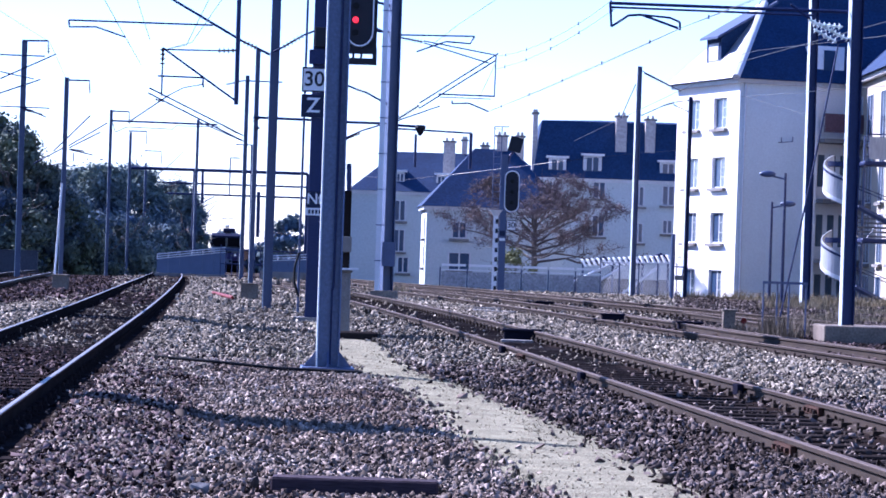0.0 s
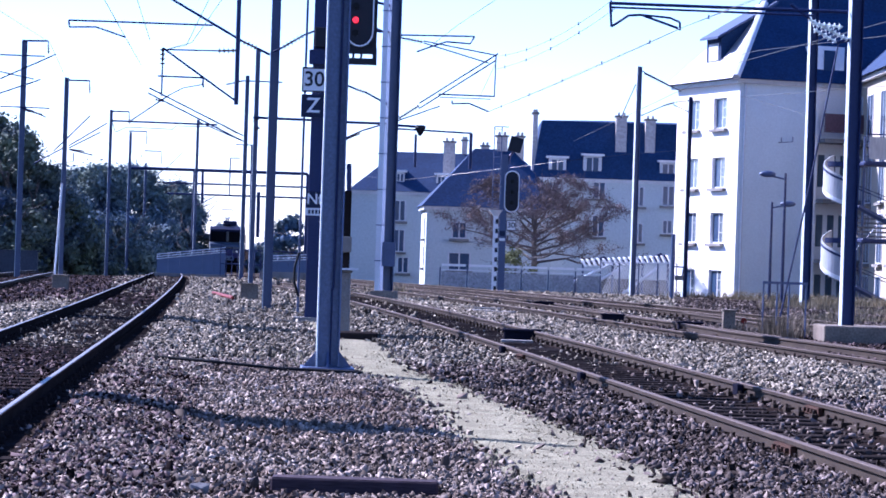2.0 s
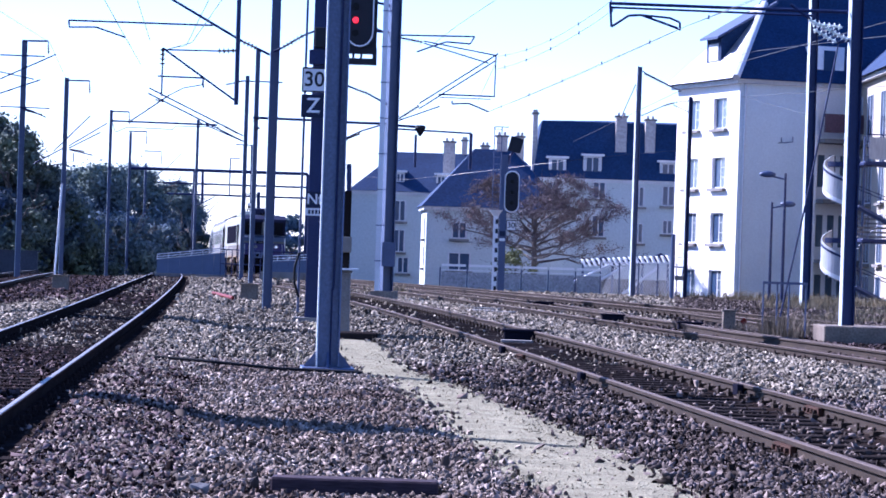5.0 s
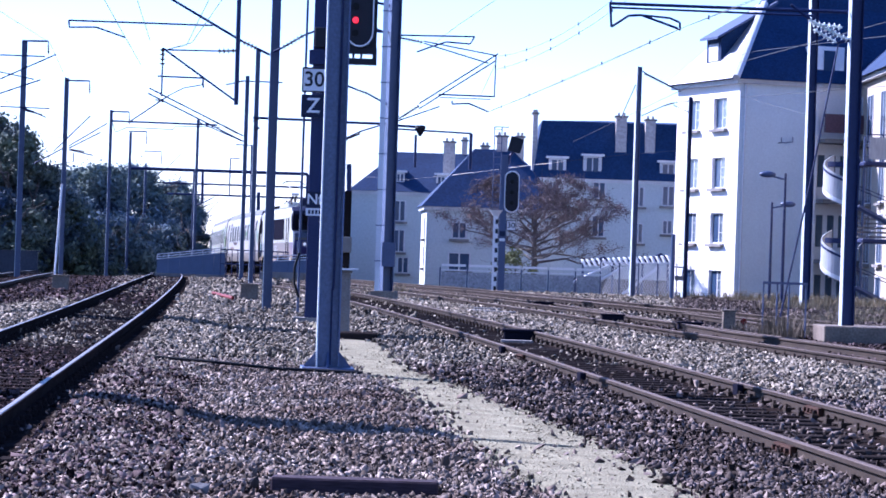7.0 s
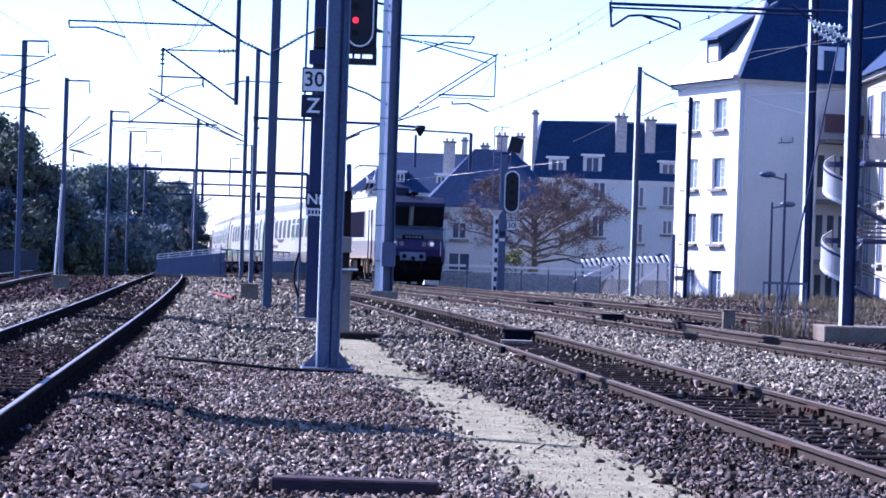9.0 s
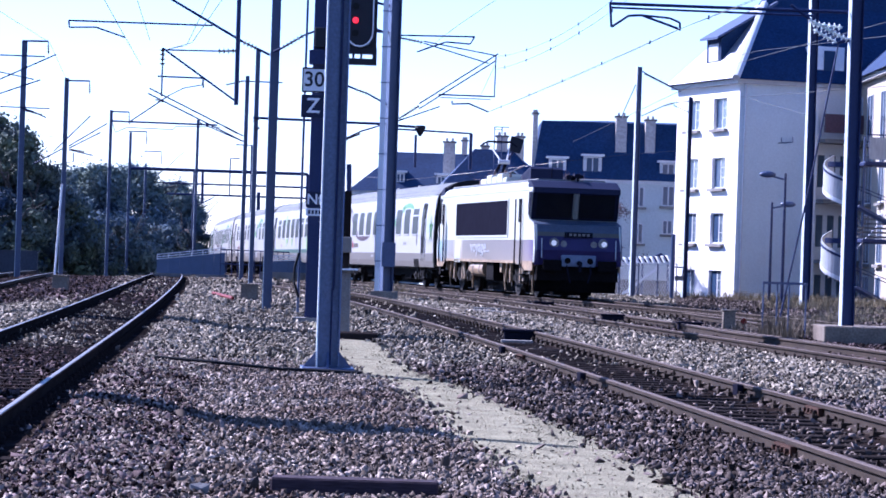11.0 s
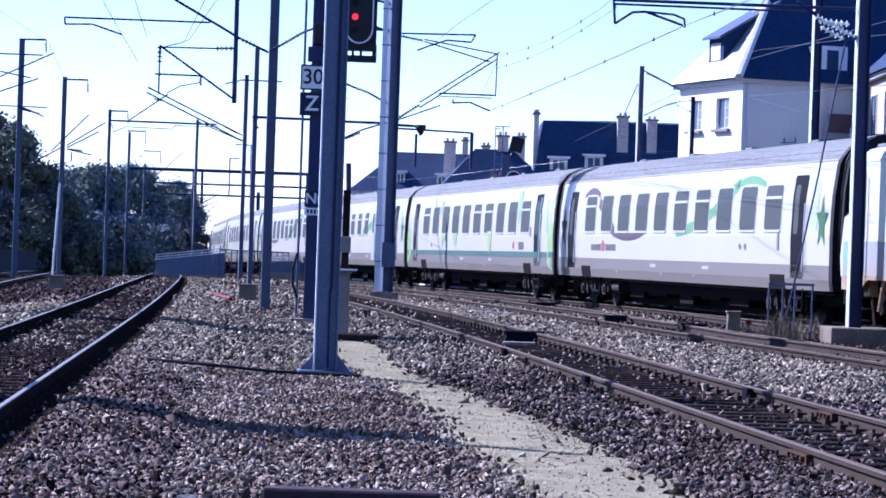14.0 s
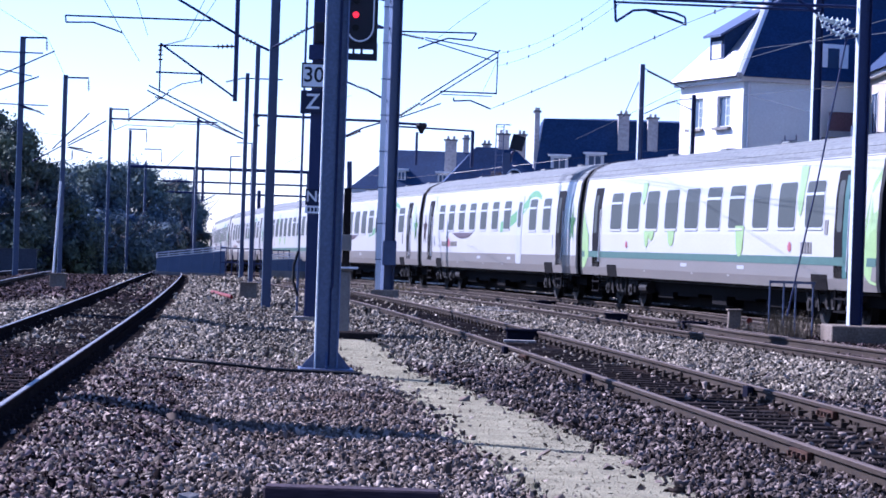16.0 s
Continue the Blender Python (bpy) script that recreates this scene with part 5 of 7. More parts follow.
for k in range(22):
    u = k / 22
    bough(Vector((0, 0, 1.5 + 2.3 * u)), k * 2.4 + rng.uniform(-0.3, 0.3), 0.05 + 0.95 * u * u + rng.uniform(0, 0.3), 4.1 - 1.5 * u, 0.075 - 0.02 * u, 2)
part("trunk", bm, BARK, at_)
me = leaf_cloud([(p.x, p.y, p.z, 0.42, 0.42, 0.34) for p in tips if p.z > 2.6 - 0.1 * abs(p.x)], 11, 0.05, 11)
me.materials.append(AUTUMN)
cr = new("crown", me)
cr.parent = at_
YELLOW_LEAF = material("yellow_green_leaves", (0.20, 0.20, 0.075), 0.8, 0, 0.2, 0.5, 3, second=(0.09, 0.10, 0.05), island=0.3, spec=0.1)
tree("bush", "yellow-green bush at the foot of the fence", 3.5, 131, -0.3, 2.3, 3.2, YELLOW_LEAF, 91, 16, 260, 0.08, 0.05, 0.1)
# ---------------------------------------------------------------- parapets and fences

def parapet(label, x, y, length, low, top0, top1, n):
    """Flush sheet panels that rise along the way, with a double rail on short stanchions."""
    t = thing("bridge_parapet", label, "parapet", pose(x, y, 0), kind="structure")
    w = length / n
    for k in range(n):
        x0, x1 = w * k, w * (k + 1) - 0.012
        bm = B()
        vs = [bm.verts.new(v) for yy in (0.0, 0.05) for v in ((x0, yy, low), (x1, yy, low), (x1, yy, top0 + (top1 - top0) * x1 / length), (x0, yy, top0 + (top1 - top0) * x0 / length))]
        for q in ((0, 1, 2, 3), (7, 6, 5, 4), (0, 4, 5, 1), (1, 5, 6, 2), (2, 6, 7, 3), (3, 7, 4, 0)):
            bm.faces.new([vs[i] for i in q])
        part("panel", bm, BLUE_PANEL, t)
        zt = top0 + (top1 - top0) * x0 / length
        part("stanchion", rods(((x0, 0.02, zt - 0.02), (x0, 0.02, zt + 0.28), 0.022, 0.022, 6)), ZINC, t)
    for dz in (0.02, 0.14, 0.27):
        part("rail", rods(((0, -0.01, top0 + dz), (length, -0.01, top1 + dz), 0.032, 0.032, 6)), ZINC, t, "white rail")
    part("kerb", blocks((-0.3, length + 0.3, -0.25, 0.1, low - 0.6, low)), CONCRETE, t, "pale concrete kerb")


parapet("blue-grey panel parapet with white double rail", -15.57, 150, 3.72, -0.15, 0.58, 1.06, 6)
parapet("low blue-grey parapet with white rail beside the line", -8.95, 140, 2.2, 0.2, 0.72, 0.86, 4)
YARD_WALL = material("blue_grey_wall", (0.045, 0.05, 0.065), 0.9, 0, 0.2, 0.6, 8, 0.1)
solid("wall_low", blocks((-30.0, -22.1, 150, 150.3, -2.0, 0.76), (-30.1, -22.0, 149.95, 150.35, 0.76, 0.83)), YARD_WALL, "low dark blue-grey yard wall below the trees", "wall", kind="structure")
rl = thing("railing", "thin dark metal railing before the line", "railing", pose(-11.7, 145, -0.5), kind="structure")
for z in (1.0, 1.75):
    part("rail", rods(((0, 0, z), (4.3, 0, z - 0.05), 0.03)), DARK_STEEL, rl)
for k in range(15):
    part("baluster", rods(((0.3 * k, 0, 0.0), (0.3 * k, 0, 1.75 + (0.25 if k == 0 else 0)), 0.025)), DARK_STEEL, rl)

FENCE_PANEL = material("pale_blue_grey_panel", (0.322, 0.329, 0.343), 0.7, 0, 0.2, 2.5, 10, second=(0.231, 0.238, 0.252))
fence = thing("fence", "concrete panel fence with a pale top rail", "fence", pose(-0.1, 127, -0.35), kind="structure")
for k in range(6):
    part("post", blocks((1.25 * k - 0.03, 1.25 * k + 0.03, -0.05, 0.03, 0, 1.16)), STEEL, fence)
    part("panel", blocks((1.25 * k + 0.06, 1.25 * k + 1.19, -0.02, 0.02, 0.05, 0.95)), FENCE_PANEL, fence)
    part("top_rail", blocks((1.25 * k + 0.06, 1.25 * k + 1.19, -0.04, 0.04, 1.2, 1.31)), SIGN_WHITE, fence)
    part("lower_rail", blocks((1.25 * k + 0.06, 1.25 * k + 1.19, -0.04, 0.04, 1.0, 1.06)), ZINC, fence)
fence = thing("fence", "wire lattice fence before the stair shelter", "fence", pose(7.3, 127, -0.35), kind="structure")
for k in range(5):
    part("post", rods(((0.88 * k, 0, 0), (0.88 * k, 0, 1.65), 0.03)), STEEL, fence)
part("top_rail", rods(((0, 0, 1.62), (3.55, 0, 1.66), 0.03)), ZINC, fence)
for i in range(31):
    for s in (-1, 1):
        x = 0.12 * i
        b = max(0.0, min(3.52, x + s * 0.8))
        part("lattice_wire", rods(((min(x, 3.52), 0, 0.1), (b, 0, 0.1 + 1.5 * abs(b - min(x, 3.52)) / 0.8 if abs(b - min(x, 3.52)) > 0.05 else 0.12), 0.009, 0.009, 4)), ZINC, fence)

shelter = thing("stair_shelter", "shelter over a stair with white-striped sloping roof", "shelter", pose(5.4, 129, -0.4))
for k in range(17):
    bm = B()
    x = 1.1 + 0.25 * k
    z = 1.62 + 0.02 * k
    vs = [bm.verts.new(v) for v in ((x + 0.16, -0.4, z - 0.2), (x + 0.26, -0.4, z - 0.2), (x + 0.10, -0.3, z + 0.10), (x, -0.3, z + 0.10),
                                    (x + 0.16, 1.2, z - 0.14), (x + 0.26, 1.2, z - 0.14), (x + 0.10, 1.2, z + 0.16), (x, 1.2, z + 0.16))]
    for q in ((3, 2, 1, 0), (4, 5, 6, 7), (0, 1, 5, 4), (1, 2, 6, 5), (2, 3, 7, 6), (3, 0, 4, 7)):
        bm.faces.new([vs[i] for i in q])
    part("roof_slat", bm, SIGN_WHITE, shelter)
bm = B()
prism(bm, [(1.0, 1.55), (5.3, 1.8), (5.3, 1.95), (4.9, 2.2), (4.3, 1.9), (2.6, 1.75), (2.2, 1.95), (1.7, 1.7)], 0.9, 1.3)
part("roof_edge", bm, DARK_STEEL, shelter)
for a, b in (((0.1, -0.5, 0.35), (2.4, -0.5, 1.55)), ((0.9, -0.5, 0.1), (3.0, -0.5, 1.45)), ((2.9, -0.5, 0.1), (4.7, -0.5, 1.5))):
    part("stair_rail", rods((a, b, 0.07)), ZINC, shelter, "pale sloping stair rail")
for x in (1.2, 2.6, 4.0, 5.2):
    part("post", blocks((x - 0.05, x + 0.05, 0.3, 0.4, 0, 1.7)), STEEL, shelter)
part("stair_block", blocks((0.0, 5.3, 0.6, 0.9, 0, 0.9)), CONCRETE, shelter)

# ---------------------------------------------------------------- street lamps and small yard things


def street_lamp(x, y, z, top, side, reach):
    t = thing("street_lamp", "slim grey street lamp with a short arm", "street lamp", pose(x, y, z), "street lamps")
    part("pole", rods(((0, 0, 0), (0, 0, top), 0.07, 0.045)), DARK_STEEL, t)
    part("arm", rods(((0, 0, top - 0.25), (side * reach * 0.7, 0, top - 0.12), 0.035)), STEEL, t)
    bm = B()
    bmesh.ops.create_uvsphere(bm, u_segments=12, v_segments=8, radius=1, matrix=Matrix.Translation((side * reach * 0.85, 0, top - 0.06)) @ Matrix.Diagonal((0.34, 0.16, 0.13, 1)))
    part("lamp_head", bm, STEEL, t, smooth=True)


street_lamp(13.6, 110, -0.2, 5.3, -1, 0.85)
street_lamp(14.05, 118, -0.3, 4.4, 1, 0.8)

TIMBER = material("grey_weathered_timber", (0.0499, 0.034, 0.0405), 0.9, 0, 0.3, 2, 30, 0.3, stretch=(0.3, 1, 3), spec=0.1)
solid("sleeper_plank", blocks((-1.02, 0.02, 17.0, 17.22, -0.09, 0.092)), TIMBER, "short dark timber baulk lying on the ballast", "timber", bevel=0.012)
bm = rods(((-3.5, 33.0, 0.15), (-2.7, 32.7, 0.12), 0.02), ((-2.7, 32.7, 0.12), (-1.9, 32.5, 0.075), 0.02), ((-1.9, 32.5, 0.075), (-0.9, 32.3, 0.065), 0.02))
# added block: raises the heavy column's foot to fit the camera's view
solid("mast_riser", blocks((-2.2, -1.35, 84.5, 85.4, -0.1, 0.25)), OLD_CONCRETE, "added block that lifts the heavy column", "footing", bevel=0.02)
solid("bonding_cable", bm, BLACK, "black bonding cable lying across the ballast", "cable")


def cabinet(name, label, x, y, z, w, d, h, mat, cap=0.03):
    t = thing(name, label, "cabinet", pose(x, y, z))
    part("body", blocks((-w / 2, w / 2, -d / 2, d / 2, 0, h)), mat, t, bevel=0.01)
    part("lid", blocks((-w / 2 - cap, w / 2 + cap, -d / 2 - cap, d / 2 + cap, h, h + 0.04)), mat, t, bevel=0.008)
    return t


relay = cabinet("relay_pedestal", "grey metal pedestal with a brown post behind the steel column", -1.66, 47, 0, 0.2, 0.16, 1.1, CONCRETE)
part("post", blocks((-0.05, 0.07, -0.05, 0.05, 1.14, 2.5)), SLEEPER, relay, "brown weathered post")
part("switch_box", blocks((-0.09, 0.1, -0.14, -0.02, 1.45, 1.72)), COACH_GREY, relay, bevel=0.01)
part("shelf", blocks((-0.1, 0.22, -0.2, 0.1, 1.15, 1.18)), ZINC, relay)
solid("cable_trough_cover", blocks((-1.85, -1.05, 45.6, 46.4, -0.02, 0.12)), SLEEPER, "flat dark trough cover beside the pedestal", "slab", bevel=0.015)
b1 = cabinet("junction_box", "dark grey trackside junction box", -5.38, 77, -0.05, 0.46, 0.4, 0.46, OLD_CONCRETE)
part("conduit", rods(((0.3, -0.2, 0.0), (0.42, -0.2, 0.3), 0.02), ((0.42, -0.2, 0.3), (0.6, -0.2, 0.25), 0.02), ((0.6, -0.2, 0.25), (0.62, -0.2, 0.0), 0.02)), BLACK, b1)
cabinet("junction_box", "dark grey trackside junction box", -11.5, 83, 0.0, 0.46, 0.4, 0.4, OLD_CONCRETE)
RED_PLASTIC = material("red_plastic", (0.14, 0.012, 0.008), 0.6, spec=0.15)
solid("plastic_pipe", rods(((-6.6, 79.6, 0.1), (-5.55, 73.2, 0.1), 0.05)), RED_PLASTIC, "red plastic pipe lying on the ballast", "pipe")
cabinet("impedance_bond", "dark steel box between the rails", 1.45, 49, -0.04, 0.62, 0.5, 0.18, LOCO_DARK)
solid("concrete_slab", blocks((1.05, 1.6, 47.2, 47.5, -0.02, 0.04)), CONCRETE, "pale concrete slab between the rails", "slab", bevel=0.01)
for i, (x, y) in enumerate(((0.95, 69), (1.5, 68.4), (1.2, 72))):
    solid("trough_cover", blocks((-0.35, 0.35, -0.15, 0.15, 0, 0.07)), CONCRETE, "pale cable trough cover on clean ballast", "slab", "trough covers", m=pose(x, y, 0.02, 0, 0, -30 + 9 * i), bevel=0.01)
cabinet("point_box", "small brownish point machine box beside the turnout", 6.28, 60, 0.0, 0.26, 0.3, 0.42, OLD_CONCRETE)
bm = rods(((6.6, 60, 0.22), (6.6, 59.9, 0.22), 0.065, 0.065, 14), ((6.6, 60, 0.0), (6.6, 60, 0.2), 0.03))
solid("point_marker", bm, RED_PLASTIC, "small faded red disc on a short stem", "marker")
for (x, y) in ((5.3, 58.5), (4.0, 64.0), (2.9, 78)):
    cabinet("point_machine", "low dark point machine beside the rails", x, y, 0.0, 0.5, 0.35, 0.16, LOCO_DARK)
fr = thing("trestle", "open grey tubular cable trestle", "trestle", pose(6.55, 56, 0))
part("top_bar", blocks((-0.02, 0.9, -0.04, 0.04, 1.08, 1.13)), STEEL, fr)
for x in (0.0, 0.28, 0.52, 0.87):
    part("leg", rods(((x, 0, 0.0), (x, 0, 1.09), 0.018)), STEEL, fr)
mp = thing("marker_post", "short grey marker post with a small plate", "post", pose(9.45, 113, -0.3))
part("post", rods(((0, 0, 0), (0, 0, 2.85), 0.09)), STEEL, mp)
part("plate", blocks((0.1, 0.45, -0.05, 0.0, 0.95, 1.15)), LOCO_GREY, mp)
part("arm", rods(((0, 0, 1.5), (0.45, 0, 1.5), 0.03), ((0.45, 0, 1.5), (0.4, 0, 1.1), 0.02)), STEEL, mp)
# its pale zinc stands in for the sunlit left strip of the column
sd = thing("duct", "pale cable duct that also supplies the heavy column's sunlit strip", "cable duct", pose(-1.99, 84.7, 0.25))
part("pipe", blocks((-0.085, 0.07, -0.07, 0.07, 0, 9.9)), ZINC, sd)
for k in range(8):
    part("strap", blocks((-0.11, 0.17, -0.09, 0.0, 0.9 + 1.1 * k, 0.93 + 1.1 * k)), STEEL, sd)
part("box", blocks((0.12, 0.53, -0.28, 0.02, 0.75, 1.5)), STEEL, sd)
sp = thing("loudspeaker", "dark funnel loudspeaker hanging below a tube", "loudspeaker", pose(-1.02, 105, 5.85))
part("funnel", rods(((0, 0, 0.05), (0, 0, 0.35), 0.05, 0.21, 12)), SIGNAL_BLACK, sp)
part("cap", rods(((0, 0, 0.35), (0, 0, 0.45), 0.21, 0.19, 12)), SIGNAL_BLACK, sp)

# clamps and joints on the middle track
FISH_RUST = material("red_brown_rust", (0.0595, 0.0315, 0.021), 0.85, 0, 0.25, 4, 50, 0.2, spec=0.08)
for y, s in ((32.3, -0.7525), (30.6, 0.7525), (49.4, 0.7525), (40.5, -0.7525)):
    t = thing("rail_clamp", "dark steel clamp gripping the rail", "rail clamp", pose(mid_x(y) + s, y, 0.16, 0, 0, 5.5), "rail clamps")
    for e in (-1, 1):
        part("jaw", blocks((e * 0.075 - 0.035, e * 0.075 + 0.035, -0.13, 0.13, -0.13, -0.005)), LOCO_DARK, t, bevel=0.008)
for y, s in ((21.3, -0.7525), (27.0, 0.7525), (38.5, -0.7525)):
    t = thing("fishplate", "rusty bolted fishplate at a rail joint", "fishplate", pose(mid_x(y) + s, y, 0.16, 0, 0, 5.3), "fishplates")
    for e in (-1, 1):
        part("plate", blocks((e * 0.042 - 0.022, e * 0.042 + 0.022, -0.3, 0.3, -0.12, -0.04)), FISH_RUST, t)
        for k in range(4):
            part("bolt", rods(((e * 0.05, -0.22 + 0.147 * k, -0.08), (e * 0.095, -0.22 + 0.147 * k, -0.08), 0.024, 0.024, 6)), FISH_RUST, t)


# diverging rails of the turnout
def turnout_rail(pts, label):
    bm = B()
    pts = [Vector((x, y, 0.165 + grade(y))) for x, y in pts]
    line = []
    for a, b in zip(pts, pts[1:]):
        line += [a.lerp(b, k / 4) for k in range(4)]
    line.append(pts[-1])
    sweep(bm, line, RAIL)
    t = solid("turnout_rail", bm, RUST, label, "rail", "turnout rails", kind="structure")
    bm = B()
    sweep(bm, line, [(-0.03, -0.004), (0.03, -0.004), (0.026, 0.001), (-0.026, 0.001)])
    part("rail_head", bm, DULL_TOP, t)


turnout_rail([(-2.6, 112), (1.0, 94), (3.2, 78), (4.6, 64), (5.6, 53), (7.0, 44), (8.6, 34)], "diverging rusty turnout rail with a bright head")
turnout_rail([(0.6, 110), (3.6, 92), (5.6, 76), (6.9, 63.5), (7.4, 56)], "second rusty turnout rail beyond the first")

# ---------------------------------------------------------------- grass and weeds


def tufts(name, spots_, label, mat, seed):
    rng = np.random.default_rng(seed)
    vs, fs = [], []
    for x, y, n, r, h in spots_:
        for _ in range(n):
            a, d = rng.uniform(0, 6.28), r * rng.uniform(0, 1) ** 0.5
            px, py = x + d * math.cos(a), y + d * math.sin(a)
            z = ground_z(px, py) - 0.01
            hh, w = h * rng.uniform(0.2, 1.1) ** 1.4, rng.uniform(0.0015, 0.0035) * (1 + y / 60)
            b = rng.uniform(0, 6.28)
            lean = hh * rng.uniform(0.1, 0.7)
            k = len(vs)
            cx, cy = math.cos(b), math.sin(b)
            vs += [(px - cy * w, py + cx * w, z), (px + cy * w, py - cx * w, z), (px + cx * lean * 0.4 + cy * w * 0.8, py + cy * lean * 0.4 - cx * w * 0.8, z + hh * 0.6),
                   (px + cx * lean * 0.4 - cy * w * 0.8, py + cy * lean * 0.4 + cx * w * 0.8, z + hh * 0.6), (px + cx * lean, py + cy * lean, z + hh)]
            fs += [(k, k + 1, k + 2, k + 3), (k + 3, k + 2, k + 4)]
    return tagged(new(name, quick(name, vs, fs, mat)), label, "grass", "", "stuff")


GRASS = material("green_grass", (0.133, 0.13, 0.0595), 0.8, 0, 0.2, 1, 10, island=0.4)
tufts("grass", [(-1.72, 34.4, 60, 0.16, 0.2), (-2.1, 37.6, 50, 0.4, 0.16), (0.5, 18.4, 40, 0.16, 0.09), (0.42, 19.3, 14, 0.06, 0.16), (0.6, 17.9, 30, 0.15, 0.05), (-2.9, 62, 60, 0.5, 0.2)], "sparse green grass tufts on the ballast", GRASS, 5)
tufts("weeds", [(6.8, 55, 420, 0.5, 0.6), (7.2, 57, 320, 0.5, 0.45), (6.3, 55.5, 240, 0.4, 0.3), (8.2, 62, 700, 0.9, 0.35), (9.2, 66, 700, 1.0, 0.35), (0.55, 17.5, 50, 0.2, 0.05), (1.0, 20.5, 30, 0.3, 0.03), (6.2, 58, 160, 0.4, 0.3)],
      "thin dry brown weeds beside the turnout", DRY_GRASS, 6)
STRAW = material("pale_straw_grass", (0.21, 0.165, 0.085), 0.9, 0, 0.2, 0.4, 10, second=(0.12, 0.10, 0.06), island=0.4)
tufts("dry_grass", [(14.5, 120, 2600, 2.4, 0.45), (16.5, 108, 3400, 2.7, 0.45), (12.5, 95, 1600, 1.6, 0.35), (11.5, 128, 800, 1.6, 0.35), (13.8, 86, 1400, 1.8, 0.3), (11.0, 74, 900, 1.3, 0.28),
                    (-6.5, 125, 500, 1.2, 0.35), (-2.0, 101, 500, 0.9, 0.4), (0.5, 126, 600, 1.5, 0.2), (-4.6, 96, 400, 0.8, 0.3)],
      "pale dry grass along the yard's edge", STRAW, 8)
scatter("rubble", 260, lambda r, c: np.stack([r.uniform(-9.6, -6.6, c), r.uniform(112, 122, c), np.full(c, -0.04)], 1), 0.085, PALE_STONE, "pale rubble stones beside the crest", 12, "rubble")
scatter("stones", 90, lambda r, c: np.array([(x, y, ground_z(x, y) + 0.03) for x, y in zip(r.uniform(-5.5, 5, c), 16 + 24 * r.uniform(0, 1, c) ** 1.5)]), 0.042, STONE, "larger loose ballast stones", 13)

bm = B()
bmesh.ops.create_icosphere(bm, subdivisions=1, radius=1, matrix=Matrix.Translation((-1.42, 16.55, 0.04)) @ Matrix.Diagonal((0.075, 0.06, 0.055, 1)))
for v in bm.verts:
    v.co.z += 0.012 * math.sin(40 * v.co.x + 25 * v.co.y)
solid("stone", bm, CONCRETE, "single large pale stone on the ballast", "stone")
solid("stake", rods(((-17.13, 123, 3.99), (-17.33, 123, -0.3), 0.05)), SIGN_WHITE, "pale slanting stake leaning on a steel column", "stake")
# ---------------------------------------------------------------- the train

COACH = [(-1.36, 0.78), (1.36, 0.78), (1.395, 1.0), (1.41, 1.9), (1.38, 2.7), (1.29, 3.38), (1.235, 3.50), (1.05, 3.74), (0.72, 3.92), (0.35, 4.01), (0, 4.04),
         (-0.35, 4.01), (-0.72, 3.92), (-1.05, 3.74), (-1.235, 3.50), (-1.29, 3.38), (-1.38, 2.7), (-1.41, 1.9), (-1.395, 1.0)]


def side_x(z):
    return float(np.interp(z, [0.78, 1.0, 1.9, 2.7, 3.38, 3.50, 3.74], [1.36, 1.395, 1.41, 1.38, 1.29, 1.235, 1.05]))


def skin(bm, y0, y1, z0, z1, out, sides=(-1, 1), thick=0.03):
    """A panel that lies on the coach's curved side between two heights, standing proud by out."""
    zs = [z0] + [z for z in (1.0, 1.9, 2.7, 3.38) if z0 + 0.02 < z < z1 - 0.02] + [z1]
    for s in sides:
        ring = []
        for y in (y0, y1):
            ring.append([bm.verts.new((s * (side_x(z) + out), y, z)) for z in zs] + [bm.verts.new((s * (side_x(z) - thick), y, z)) for z in reversed(zs)])
        n = len(ring[0])
        bm.faces.new(ring[0]), bm.faces.new(ring[1][::-1])
        for i in range(n):
            bm.faces.new((ring[0][i], ring[0][(i + 1) % n], ring[1][(i + 1) % n], ring[1][i]))


def soft_skin(bm, y0, y1, z0, z1, out, s, r=0.1):
    """A panel with rounded corners lying on the coach's side."""
    rows = [(z0, r), (z0 + 0.3 * r, 0.3 * r), (z0 + r, 0.0)] + [(z, 0.0) for z in (1.9, 2.7, 3.38) if z0 + r + 0.02 < z < z1 - r - 0.02] + \
           [(z1 - r, 0.0), (z1 - 0.3 * r, 0.3 * r), (z1, r)]
    ring = [[bm.verts.new((s * (side_x(z) + out), y0 + k, z)), bm.verts.new((s * (side_x(z) + out), y1 - k, z)),
             bm.verts.new((s * (side_x(z) - 0.02), y1 - k, z)), bm.verts.new((s * (side_x(z) - 0.02), y0 + k, z))] for z, k in rows]
    for a, b in zip(ring, ring[1:]):
        for i in range(4):
            bm.faces.new((a[i], a[(i + 1) % 4], b[(i + 1) % 4], b[i]))
    bm.faces.new(ring[0][::-1]), bm.faces.new(ring[-1])


def foil(c, curve, mat, label, name="foil", out=0.014):
    """A thin painted shape on the coach's side: for each step, along and the lower and upper height."""
    bm = B()
    low = [bm.verts.new((side_x(a) + out, y, a)) for y, a, b in curve]
    mid = [bm.verts.new((side_x((a + b) / 2) + out, y, (a + b) / 2)) for y, a, b in curve]
    top = [bm.verts.new((side_x(b) + out, y, b)) for y, a, b in curve]
    for u, v in ((low, mid), (mid, top)):
        for k in range(len(curve) - 1):
            bm.faces.new((u[k], u[k + 1], v[k + 1], v[k]))
    return part(name, bm, mat, c, label)


